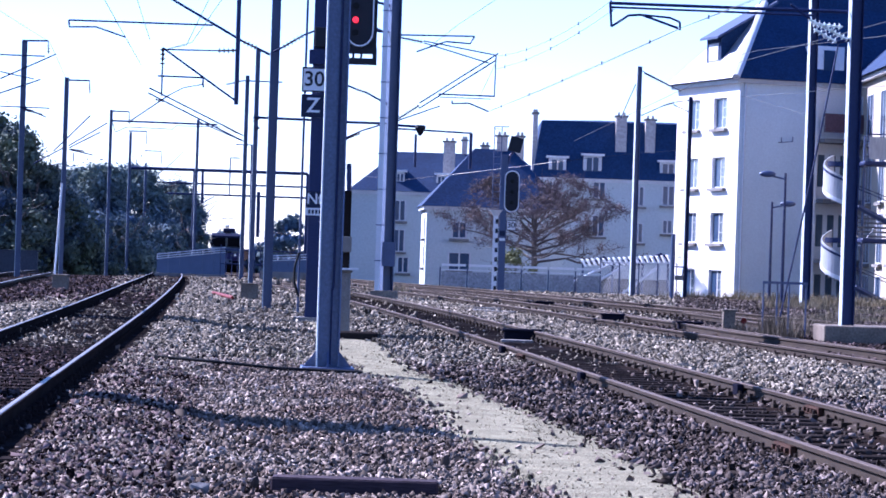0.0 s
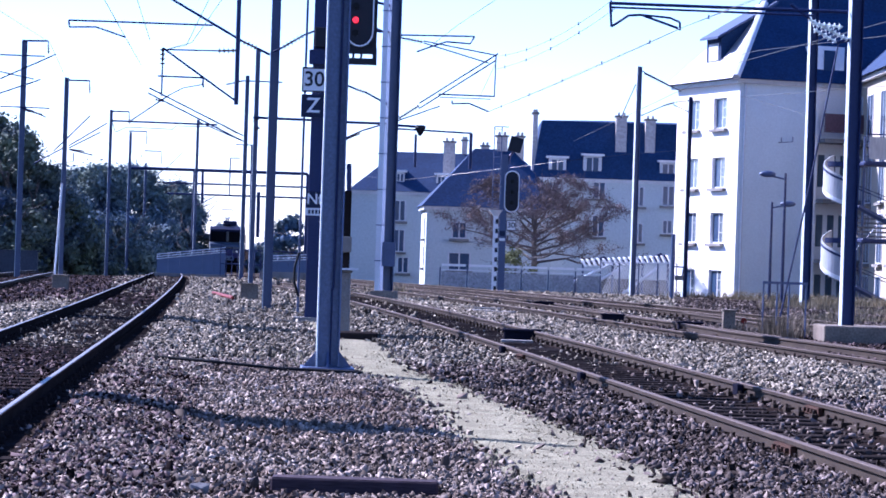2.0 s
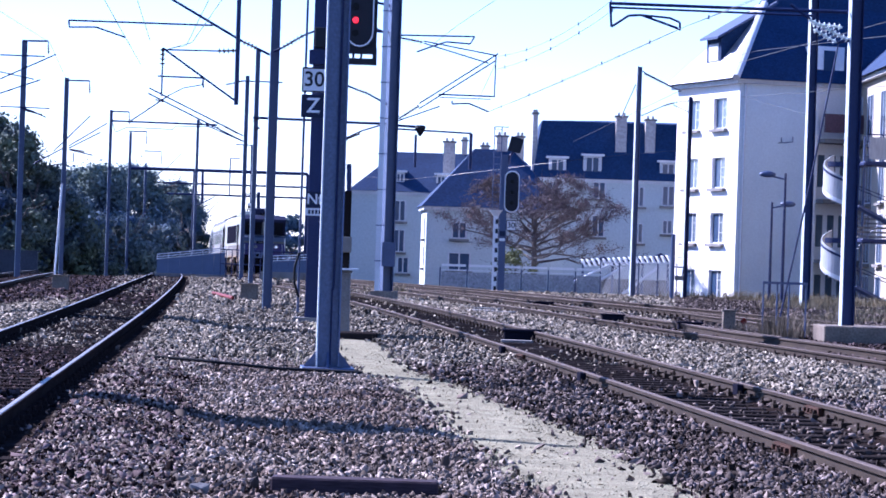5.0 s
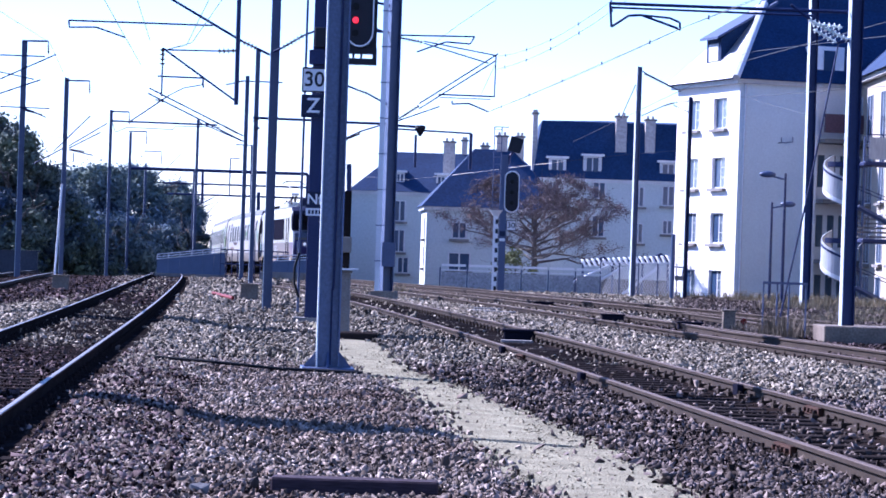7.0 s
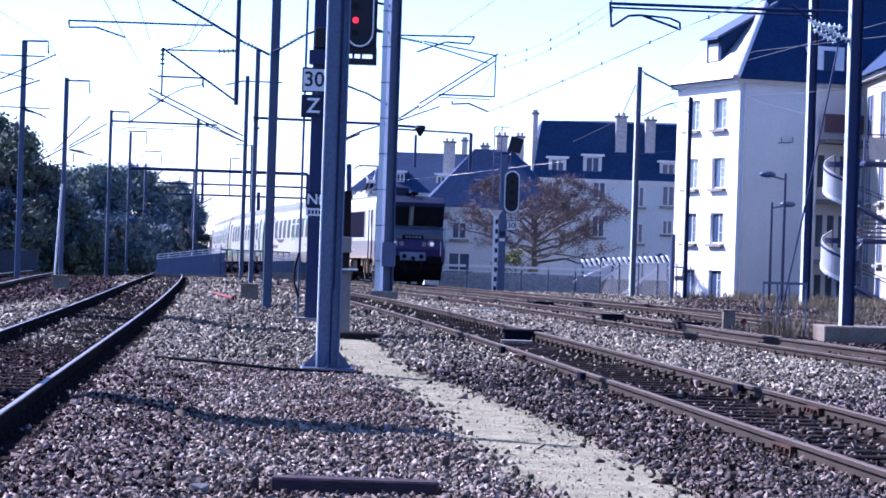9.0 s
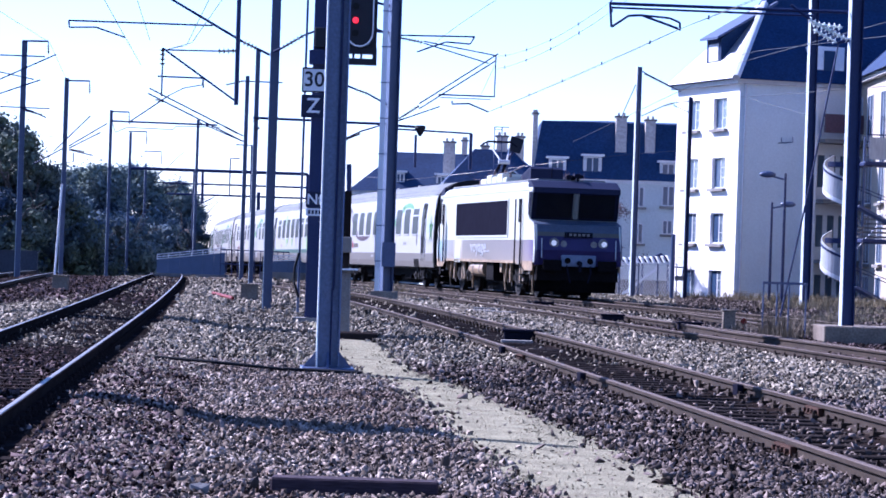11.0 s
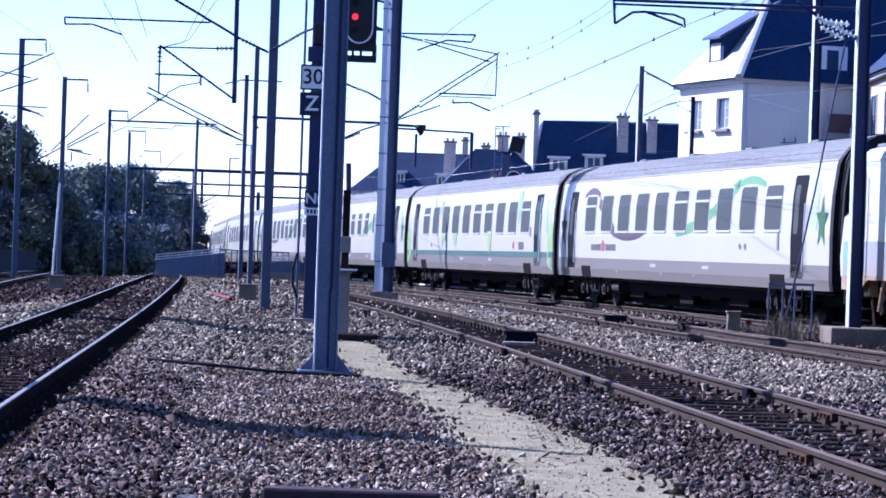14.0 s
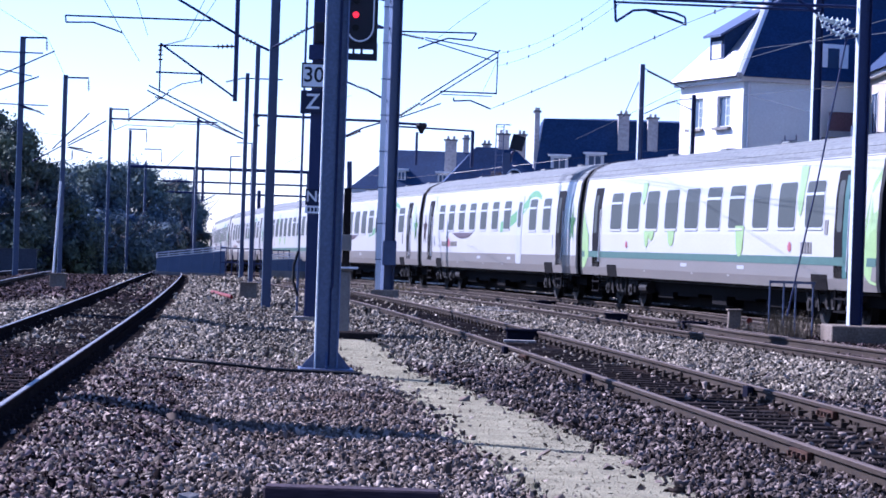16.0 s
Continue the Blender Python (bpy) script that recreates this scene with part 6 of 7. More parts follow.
def bogie(parent, y, wheelbase, r, name="bogie"):
    bm = B()
    for s in (-1, 1):
        # side frame with dropped middle, axle boxes, coil springs and dampers
        hw = wheelbase / 2
        prism(bm, [(y - hw - 0.5, 0.58), (y - hw - 0.3, 0.52), (y - 0.55, 0.48), (y - 0.4, 0.36), (y + 0.4, 0.36), (y + 0.55, 0.48), (y + hw + 0.3, 0.52), (y + hw + 0.5, 0.58),
                   (y + hw + 0.5, 0.68), (y + 0.5, 0.66), (y - 0.5, 0.66), (y - hw - 0.5, 0.68)], -0.07, 0.07,
              Matrix.Translation((s * 1.02, 0, 0)) @ Matrix.Rotation(radians(90), 4, "Z") @ Matrix.Diagonal((1, -1, 1, 1)))
        for e in (-1, 1):
            ya = y + e * hw
            box(bm, s * 1.06 - 0.11, s * 1.06 + 0.11, ya - 0.16, ya + 0.16, r - 0.15, r + 0.15)
            rod(bm, (s * 1.15, ya, r), (s * 1.21, ya, r), 0.11, 0.09, 10)
            for k in (-0.27, 0.27):
                rod(bm, (s * 1.06, ya + k, 0.38), (s * 1.06, ya + k, 0.72), 0.075, 0.075, 8)
            rod(bm, (s * 1.14, ya - e * 0.62, 0.30), (s * 1.14, ya - e * 0.42, 0.80), 0.035, 0.035, 6)
        for k in (-0.2, 0.2):
            rod(bm, (s * 1.06, y + k, 0.42), (s * 1.06, y + k, 0.86), 0.13, 0.13, 10)
    box(bm, -0.95, 0.95, y - 0.35, y + 0.35, 0.5, 0.8)
    part(name, bm, BOGIE, parent)
    for e in (-1, 1):
        bm = B()
        rod(bm, (-0.9, 0, 0), (0.9, 0, 0), 0.08)
        for s in (-1, 1):
            rod(bm, (s * 0.68, 0, 0), (s * 0.82, 0, 0), r, r, 20)
            rod(bm, (s * 0.66, 0, 0), (s * 0.69, 0, 0), r + 0.03, r + 0.03, 20)
            for k in range(6):
                a = k * 1.0472
                rod(bm, (s * 0.80, 0.22 * math.cos(a), 0.22 * math.sin(a)), (s * 0.835, 0.22 * math.cos(a), 0.22 * math.sin(a)), 0.04, 0.04, 6)
        w = part("wheelset", bm, BOGIE, parent)
        w.matrix_basis = pose(0, y + e * wheelbase / 2, r)


WINDOWS = [-8.85 + 1.955 * i for i in range(10)]


def coach_window(t, y, half, z0, z1, s, hopper):
    bm = B()
    soft_skin(bm, y - half - 0.055, y + half + 0.055, z0 - 0.055, z1 + 0.05, 0.006, s, 0.13)
    fr = part("window", bm, COACH_TRIM, t)
    bm = B()
    soft_skin(bm, y - half, y + half, z0, z1, 0.011, s, 0.09)
    part("pane", bm, COACH_GLASS, fr)
    if hopper:
        bm = B()
        skin(bm, y - half, y + half, z1 - 0.30, z1 - 0.24, 0.02, (s,))
        part("hopper_bar", bm, COACH_TRIM, fr, "pale hopper bar")
    bm = B()
    skin(bm, y - half, y + half, z0 - 0.055, z0 - 0.01, 0.022, (s,))
    part("sill", bm, COACH_WHITE, fr)


def build_coach(kitchen=False):
    t = thing("passenger_coach", "white passenger coach with small buffet windows and a slim side door" if kitchen else "white and grey passenger coach with tinted windows",
              "railway coach", group="coaches of the train")
    bm = B()
    prism(bm, COACH, -12.8, 12.8)
    part("body", bm, COACH_WHITE, t)
    bm = B()
    cap = [(x * 1.006, z + 0.008) for x, z in COACH if z > 3.45]
    prism(bm, cap, -12.81, 12.81)
    rf = part("roof", bm, COACH_ROOF, t, "ribbed grey roof")
    # long corrugations and cross seams that follow the roof's curve
    for s in (-1, 1):
        for x, z in ((1.19, 3.565), (1.105, 3.68), (0.985, 3.775), (0.85, 3.852), (0.68, 3.935), (0.5, 3.975)):
            part("roof_rib", rods(((s * x, -12.75, z), (s * x, 12.75, z), 0.017, 0.017, 4)), COACH_ROOF, rf)
        part("gutter", rods(((s * 1.255, -12.78, 3.475), (s * 1.255, 12.78, 3.475), 0.02, 0.02, 5)), COACH_WHITE, rf, "white gutter line")
    for y in (-7.8, -2.6, 2.6, 7.8):
        part("roof_vent", blocks((-0.22, 0.22, y - 0.3, y + 0.3, 4.0, 4.09)), COACH_ROOF, rf, bevel=0.03)
    bm = B()
    skin(bm, -12.79, 12.79, 0.775, 1.30, 0.006)
    band = part("lower_band", bm, COACH_GREY, t, "grey lower band")
    for y in (-5.6, -0.9, 2.3):
        bm = B()
        skin(bm, y, y + 0.12, 0.94, 0.98, 0.012)
        part("notice", bm, COACH_WHITE, band, "small white notice")
    for y in (-1.9, 3.1):
        bm = B()
        skin(bm, y, y + 0.55, 1.12, 1.2, 0.010)
        part("number_bar", bm, COACH_TRIM, band, "pale bar")
    for i, y in enumerate(WINDOWS):
        for s in (-1, 1):
            if kitchen:
                if i == 7:
                    continue
                coach_window(t, y, 0.5, 2.10 if i < 7 else 2.05, 3.0, s, True)
            else:
                coach_window(t, y, 0.61, 2.05, 3.02, s, i in (0, 5, 6, 9))
    if kitchen:
        for s in (-1, 1):
            bm = B()
            soft_skin(bm, 4.45, 5.25, 1.0, 3.15, 0.012, s, 0.08)
            d = part("slim_door", bm, COACH_TRIM, t, "slim pale service door")
            bm = B()
            soft_skin(bm, 4.62, 5.08, 2.15, 2.95, 0.018, s, 0.08)
            part("pane", bm, COACH_GLASS, d)
    for y in (10.6, -11.1):
        for s in (-1, 1):
            bm = B()
            soft_skin(bm, y - 0.46, y + 0.46, 0.95, 3.20, 0.006, s, 0.06)
            d = part("door", bm, DOOR_DARK, t, "flush entrance door, recess shade put into its dark colour")
            bm = B()
            soft_skin(bm, y - 0.30, y + 0.02, 1.95, 3.0, 0.011, s, 0.08)
            part("door_pane", bm, COACH_GLASS, d)
            part("handrail", rods(((s * (side_x(2) + 0.05), y + 0.53, 1.15), (s * (side_x(2) + 0.02), y + 0.53, 2.6), 0.018, 0.018, 5)), COACH_TRIM, d)
            for z, k in ((0.32, 0.0), (0.58, 0.0)):
                part("step", blocks((s * 1.30 - 0.12, s * 1.30 + 0.1, y - 0.4, y + 0.4, z, z + 0.04)), UNDER, d)
            for k in (-0.38, 0.38):
                part("step_hanger", blocks((s * 1.36 - 0.02, s * 1.36 + 0.02, y + k - 0.02, y + k + 0.02, 0.32, 0.8)), UNDER, d)
    for s in (-1, 1):
        bm = B()
        soft_skin(bm, 11.38, 11.97, 2.0, 3.1, 0.006, s, 0.1)
        fr = part("window", bm, COACH_TRIM, t)
        bm = B()
        soft_skin(bm, 11.45, 11.90, 2.07, 3.03, 0.010, s, 0.08)
        part("pane", bm, FROSTED, fr, "frosted lavatory pane")
        # dark patches laid on the skirt, imitating shaded cut-outs over the bogies
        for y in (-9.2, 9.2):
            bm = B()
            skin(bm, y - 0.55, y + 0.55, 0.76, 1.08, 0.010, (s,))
            part("notch_shade_patch", bm, UNDER, t)
    for y in (-13.0, 13.0):
        e = 1 if y > 0 else -1
        bm = B()
        prism(bm, [(x * 1.004, z + 0.012 * (z > 2)) for x, z in COACH], min(y - e * 0.2, y), max(y - e * 0.2, y))
        part("end_wall", bm, BLACK, t, "black end wall")
        bm = B()
        for k in range(3):
            y0 = y + e * 0.11 * k
            prism(bm, [(x * (0.93 - 0.015 * (k % 2)), 0.25 + z * (0.945 - 0.01 * (k % 2))) for x, z in COACH if z > 0.9], min(y0, y0 + e * 0.105), max(y0, y0 + e * 0.105))
        part("gangway_bellows", bm, BLACK, t, "ribbed black gangway hood")
        for s in (-0.87, 0.87):
            part("buffer", rods(((s, y, 1.06), (s, y + e * 0.30, 1.06), 0.10), ((s, y + e * 0.29, 1.06), (s, y + e * 0.32, 1.06), 0.24, 0.24, 14)), BOGIE, t)
    # the lower block is a dark filler for the shade beneath the floor
    part("sill_and_shade_block", blocks((-0.95, 0.95, -12.4, 12.4, 0.45, 0.80), (-0.5, 0.5, -12.4, 12.4, 0.12, 0.45)), UNDER, t)
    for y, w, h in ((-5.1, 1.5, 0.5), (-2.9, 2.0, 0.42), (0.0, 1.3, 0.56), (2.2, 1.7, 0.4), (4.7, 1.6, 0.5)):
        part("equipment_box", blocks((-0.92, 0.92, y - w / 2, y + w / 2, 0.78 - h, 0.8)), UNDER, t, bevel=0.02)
    for s in (-1, 1):
        part("air_tank", rods(((s * 1.05, -6.9, 0.52), (s * 1.05, -6.1, 0.52), 0.15, 0.15, 12)), BOGIE, t)
        part("brake_pipe", rods(((s * 1.1, -12.3, 0.72), (s * 1.1, 12.3, 0.72), 0.03, 0.03, 5)), BOGIE, t)
    for y in (-9.2, 9.2):
        bogie(t, y, 2.6, 0.45)
    return t


LW = 1.40


def build_loco():
    t = thing("electric_locomotive", "silver and purple electric locomotive with a broken nose and raised pantograph", "locomotive")
    half = [(8.10, 1.08), (8.42, 1.10), (8.50, 1.5), (8.30, 2.28), (7.72, 2.42), (7.95, 3.30), (8.02, 3.42), (7.55, 3.62), (7.3, 3.66)]
    outline = half + [(-y, z) for y, z in reversed(half)]
    # drawn across the loco; the upper edge is rounded off and the nose narrows a little
    bm = B()
    rings = []
    for x, top in ((-LW, 3.42), (-LW + 0.05, 3.54), (-LW + 0.15, 3.62), (-LW + 0.3, 3.66), (LW - 0.3, 3.66), (LW - 0.15, 3.62), (LW - 0.05, 3.54), (LW, 3.42)):
        k = 0.988 if abs(x) > LW - 0.02 else 1.0
        rings.append([bm.verts.new((x, y * k, min(z, top))) for y, z in outline])
    n = len(outline)
    bm.faces.new(rings[0]), bm.faces.new(rings[-1][::-1])
    for a, b in zip(rings, rings[1:]):
        for i in range(n):
            bm.faces.new((a[(i + 1) % n], a[i], b[i], b[(i + 1) % n]))
    part("body", bm, LOCO_SILVER, t)
    part("roof", blocks((-1.1, 1.1, -7.2, 7.2, 3.6, 3.74)), COACH_ROOF, t, bevel=0.03)
    for s in (-1, 1):
        x = s * (LW + 0.005)
        a, b = sorted((x, s * (LW - 0.02)))
        part("lower_panel", blocks((a, b, -8.2, 8.25, 1.13, 1.80)), LIVERY, t, "faded lower side, pale blue to grey to purple")
        a, b = sorted((s * (LW + 0.012), s * (LW - 0.02)))
        part("sill_edge", blocks((a, b, -6.6, 6.6, 1.05, 1.13)), CREAM, t, "yellowed sill line")
        part("waist_moulding", blocks((a, b, -8.2, 7.9, 1.80, 1.83)), LOCO_SILVER, t)
        part("cant_moulding", blocks((a, b, -7.6, 7.4, 3.36, 3.40)), LOCO_SILVER, t)
        # end skirts that drop below the sill at both cabs
        for e in (-1, 1):
            bm = B()
            prism(bm, [(6.45, 1.13), (7.05, 0.84), (8.22, 0.84), (8.22, 1.13)] if e > 0 else [(-8.22, 1.13), (-8.22, 0.84), (-7.05, 0.84), (-6.45, 1.13)], a, b,
                  Matrix.Rotation(radians(90), 4, "Z") @ Matrix.Diagonal((1, -1, 1, 1)))
            part("end_skirt", bm, CREAM, t, "yellowed skirt below the cab")
        a, b = sorted((s * (LW + 0.02), s * (LW - 0.01)))
        g = part("side_grille", blocks((a, b, -4.6, 4.3, 1.95, 3.08)), LOCO_DARK, t, "long dark ventilation grille")
        a, b = sorted((s * (LW + 0.028), s * (LW - 0.01)))
        part("grille_frame", blocks((a, b, -4.7, 4.4, 3.08, 3.15), (a, b, -4.7, 4.4, 1.88, 1.95), (a, b, -4.7, -4.6, 1.95, 3.08), (a, b, 4.3, 4.4, 1.95, 3.08)), LOCO_SILVER, g)
        a, b = sorted((s * (LW + 0.012), s * (LW - 0.01)))
        for y in (6.2, -7.2):
            d = part("cab_door", blocks((a, b, y - 0.33, y + 0.33, 1.02, 3.2)), LOCO_SILVER, t)
            a2, b2 = sorted((s * (LW + 0.02), s * (LW - 0.01)))
            part("door_pane", blocks((a2, b2, y - 0.2, y + 0.2, 2.35, 3.1)), CAB_GLASS, d)
            part("door_kick", blocks((a2, b2, y - 0.33, y + 0.33, 1.02, 1.78)), LIVERY, d)
            part("handrail", rods(((s * (LW + 0.07), y - 0.42, 1.0), (s * (LW + 0.07), y - 0.42, 3.1), 0.024), ((s * (LW + 0.07), y + 0.42, 1.0), (s * (LW + 0.07), y + 0.42, 3.1), 0.024)), LOCO_DARK, d)
            for z in (0.22, 0.45, 0.68):
                part("cab_step", blocks((min(s * LW, s * (LW - 0.22)), max(s * LW, s * (LW - 0.22)), y - 0.26, y + 0.26, z, z + 0.04)), BOGIE, d)
    for e in (1, -1):
        fm = Matrix.Diagonal((1, e, 1, 1))
        w = LW - 0.01
        bm = B()
        for a, b in ((-w + 0.14, -0.13), (0.13, w - 0.14)):
            vs = [bm.verts.new(fm @ Vector(v)) for v in ((a, 7.80, 2.52), (b, 7.80, 2.52), (b, 7.975, 3.24), (a, 7.975, 3.24))]
            bm.faces.new(vs)
        bmesh.ops.solidify(bm, geom=list(bm.faces), thickness=0.02)
        part("windscreen", bm, CAB_GLASS, t, "dark raked windscreen")
        bm = B()
        for q in (((-w, 7.735, 2.45), (w, 7.735, 2.45), (w, 7.965, 3.31), (-w, 7.965, 3.31)),):
            bm.faces.new([bm.verts.new(fm @ Vector(v)) for v in q])
        bmesh.ops.solidify(bm, geom=list(bm.faces), thickness=-0.02)
        part("windscreen_surround", bm, CAB_DARK, t)
        # the dark surround wraps round the corner of the cab
        for s in (-1, 1):
            bm = B()
            x = s * (LW + 0.008)
            vs = [bm.verts.new(fm @ Vector((x, y, z))) for y, z in ((7.66, 2.45), (7.36, 2.62), (7.42, 3.30), (7.89, 3.31))]
            bm.faces.new(vs)
            bmesh.ops.solidify(bm, geom=list(bm.faces), thickness=0.02)
            part("side_surround", bm, CAB_DARK, t, "dark corner panel beside the windscreen")
            part("wiper", rods((fm @ Vector((s * 0.45, 7.86, 2.52)), fm @ Vector((s * 0.85, 7.97, 2.95)), 0.014)), LOCO_DARK, t)
        bm = B()
        for q in (((-w, 8.015, 3.31), (w, 8.015, 3.31), (w - 0.03, 7.56, 3.64), (-w + 0.03, 7.56, 3.64)),):
            bm.faces.new([bm.verts.new(fm @ Vector(v)) for v in q])
        bmesh.ops.solidify(bm, geom=list(bm.faces), thickness=-0.03)
        part("roof_visor", bm, CAB_DARK, t, "dark overhanging visor")
        bm = B()
        prism(bm, [(-8.06 * e, 3.28), (-7.2 * e, 3.34), (-7.2 * e, 3.69), (-7.58 * e, 3.665), (-8.06 * e, 3.45)], -w, w, Matrix.Rotation(radians(-90), 4, "Z"))
        part("visor_cap", bm, CAB_DARK, t)
        part("centre_pillar", rods((fm @ Vector((0, 7.80, 2.5)), fm @ Vector((0, 7.98, 3.28)), 0.10)), NOSE_TAN, t)
        nose = []
        for name, mat, label, levels in (("nose_panel", LOCO_PURPLE, "dark purple nose", ((8.44, 1.03), (8.53, 1.5), (8.405, 1.93))),
                                         ("nose_stripe", NOSE_TAN, "dull tan stripe across the nose", ((8.405, 1.93), (8.372, 2.06))),
                                         ("upper_nose", SHADED_FRONT, "upper nose with shade put into its blue-grey colour", ((8.372, 2.06), (8.315, 2.29), (8.2, 2.34), (7.74, 2.44)))):
            bm = B()
            rows = [[bm.verts.new(fm @ Vector((x, y - (0.05 if abs(x) > w - 0.05 else 0.0), z))) for x in (-w, -w + 0.12, w - 0.12, w)] for y, z in levels]
            for r0, r1 in zip(rows, rows[1:]):
                for k in range(3):
                    bm.faces.new((r0[k], r0[k + 1], r1[k + 1], r1[k]))
            bmesh.ops.solidify(bm, geom=list(bm.faces), thickness=-0.018)
            nose.append(part(name, bm, mat, t, label))
        for s in (-1, 1):
            h = part("lamp_housing", rods((fm @ Vector((s * 0.78, 8.36, 1.72)), fm @ Vector((s * 0.78, 8.50, 1.72)), 0.18, 0.15, 16)), LOCO_GREY, t)
            part("headlamp", rods((fm @ Vector((s * 0.80, 8.42, 1.72)), fm @ Vector((s * 0.80, 8.515, 1.72)), 0.085, 0.085, 16)), LAMP_ON if e > 0 else COACH_TRIM, h, "lit round headlamp" if e > 0 else "")
            part("marker_lamp", rods((fm @ Vector((s * 0.48, 8.40, 1.70)), fm @ Vector((s * 0.48, 8.50, 1.70)), 0.11, 0.10, 14)), LOCO_GREY, t, "unlit grey marker lamp")
            part("buffer", rods((fm @ Vector((s * 0.87, 8.3, 1.02)), fm @ Vector((s * 0.87, 8.68, 1.02)), 0.11)), BOGIE, t)
            bm = B()
            box(bm, s * 0.87 - 0.3, s * 0.87 + 0.3, 8.66, 8.72, 0.86, 1.2, fm)
            part("buffer_head", bm, UNDER, t, "wide dark buffer head", bevel=0.02)
            part("grab_rail", rods((fm @ Vector((s * 1.18, 8.53, 1.25)), fm @ Vector((s * 1.18, 8.49, 1.85)), 0.018)), COACH_TRIM, t)
            part("hose", rods((fm @ Vector((s * 0.38, 8.52, 1.05)), fm @ Vector((s * 0.36, 8.66, 0.8)), 0.03), (fm @ Vector((s * 0.36, 8.66, 0.8)), fm @ Vector((s * 0.28, 8.62, 0.5)), 0.03)), LOCO_DARK, t)
        bm = B()
        box(bm, -1.30, 1.30, 8.05, 8.40, 0.55, 0.98, fm)
        part("buffer_beam", bm, UNDER, t)
        bm = B()
        for s in (-1, 1):
            vs = [bm.verts.new(fm @ Vector(v)) for v in ((0, 8.5, 0.2), (s * 1.3, 8.1, 0.2), (s * 1.3, 8.2, 0.58), (0, 8.55, 0.58))]
            bm.faces.new(vs)
        bmesh.ops.solidify(bm, geom=list(bm.faces), thickness=0.03)
        part("snow_plough", bm, UNDER, t)
        bm = B()
        box(bm, -0.55, 0.55, 8.44, 8.555, 1.0, 1.36, fm)
        cp = part("coupling_panel", bm, SHADED_FRONT, t, "grey coupling panel", bevel=0.02)
        part("hook", rods((fm @ Vector((0, 8.5, 1.12)), fm @ Vector((0, 8.78, 1.1)), 0.07), (fm @ Vector((0, 8.78, 1.1)), fm @ Vector((0, 8.74, 0.85)), 0.05)), LOCO_DARK, cp)
        for x in (-0.36, 0.36):
            part("jumper_socket", rods((fm @ Vector((x, 8.54, 1.18)), fm @ Vector((x, 8.62, 1.18)), 0.1, 0.09, 10)), UNDER, cp)
        bm = B()
        box(bm, -0.44, 0.44, 8.41, 8.46, 1.90, 2.07, fm)
        np_ = part("number_plate", bm, LOCO_DARK, t)
        bm = B()
        for k in range(5):
            box(bm, -0.34 + 0.14 * k, -0.25 + 0.14 * k, 8.455, 8.465, 1.95, 2.03, fm)
        part("plate_bars", bm, COACH_GREY, np_, "pale bars")
    # roof gear
    for y, h, w in ((-2.5, 0.2, 0.5), (-1.5, 0.3, 0.42), (-0.6, 0.24, 0.4), (0.3, 0.32, 0.42), (1.1, 0.18, 0.3)):
        part("roof_equipment", blocks((-0.9, 0.9, y - w, y + w, 3.74, 3.74 + h)), LOCO_SILVER, t, bevel=0.03)
        part("bus_bar_insulator", rods(((0.7, y, 3.74 + h), (0.7, y, 3.9 + h), 0.05, 0.04)), INSULATOR, t)
    part("bus_bar", rods(((0.7, -2.7, 4.06), (0.7, 1.2, 4.1), 0.02), ((0.7, 1.2, 4.1), (0.5, 2.4, 4.3), 0.02)), WIRE, t)
    bm = B()
    prism(bm, [(-2.7, 3.66), (-1.0, 3.70), (-1.1, 3.96), (-2.55, 4.27), (-2.7, 4.2)], -0.75, 0.35, Matrix.Rotation(radians(-90), 4, "Z"))
    part("roof_fairing", bm, CAB_DARK, t, "dark rising roof fairing")

    y = -4.3
    p = part("pantograph", rods(((-0.5, y - 0.6, 3.95), (0.5, y - 0.6, 3.95), 0.04), ((-0.5, y + 0.5, 3.95), (0.5, y + 0.5, 3.95), 0.04),
                                ((-0.5, y - 0.6, 3.95), (-0.5, y + 0.5, 3.95), 0.04), ((0.5, y - 0.6, 3.95), (0.5, y + 0.5, 3.95), 0.04),
                                ((-0.14, y - 0.6, 3.95), (-0.1, y + 0.9, 4.6), 0.05), ((0.14, y - 0.6, 3.95), (0.1, y + 0.9, 4.6), 0.05),
                                ((0, y + 0.3, 3.95), (0, y + 0.95, 4.5), 0.03)), LOCO_DARK, t)
    part("pantograph_arm", rods(((-0.1, y + 0.9, 4.6), (-0.4, y - 0.1, 5.33), 0.03), ((0.1, y + 0.9, 4.6), (0.4, y - 0.1, 5.33), 0.03),
                                ((-0.2, y + 0.9, 4.6), (0.2, y + 0.9, 4.6), 0.08)), COACH_TRIM, p, "pale upper arm")
    part("contact_strip", rods(((-0.42, y - 0.25, 5.35), (0.42, y - 0.25, 5.35), 0.03), ((-0.42, y + 0.05, 5.35), (0.42, y + 0.05, 5.35), 0.03),
                               ((-0.42, y - 0.1, 5.35), (-0.66, y - 0.1, 5.19), 0.025), ((0.42, y - 0.1, 5.35), (0.66, y - 0.1, 5.19), 0.025),
                               ((-0.4, y - 0.25, 5.33), (-0.4, y + 0.05, 5.33), 0.025), ((0.4, y - 0.25, 5.33), (0.4, y + 0.05, 5.33), 0.025)), LOCO_DARK, p)
    for sx in (-0.5, 0.5):
        for sy in (-0.6, 0.5):
            part("insulator", rods(((sx, y + sy, 3.72), (sx, y + sy, 3.95), 0.07)), INSULATOR, p)
    part("roof_insulator", rods(((0, -5.6, 3.7), (0, -5.6, 4.1), 0.16, 0.12)), INSULATOR, t)
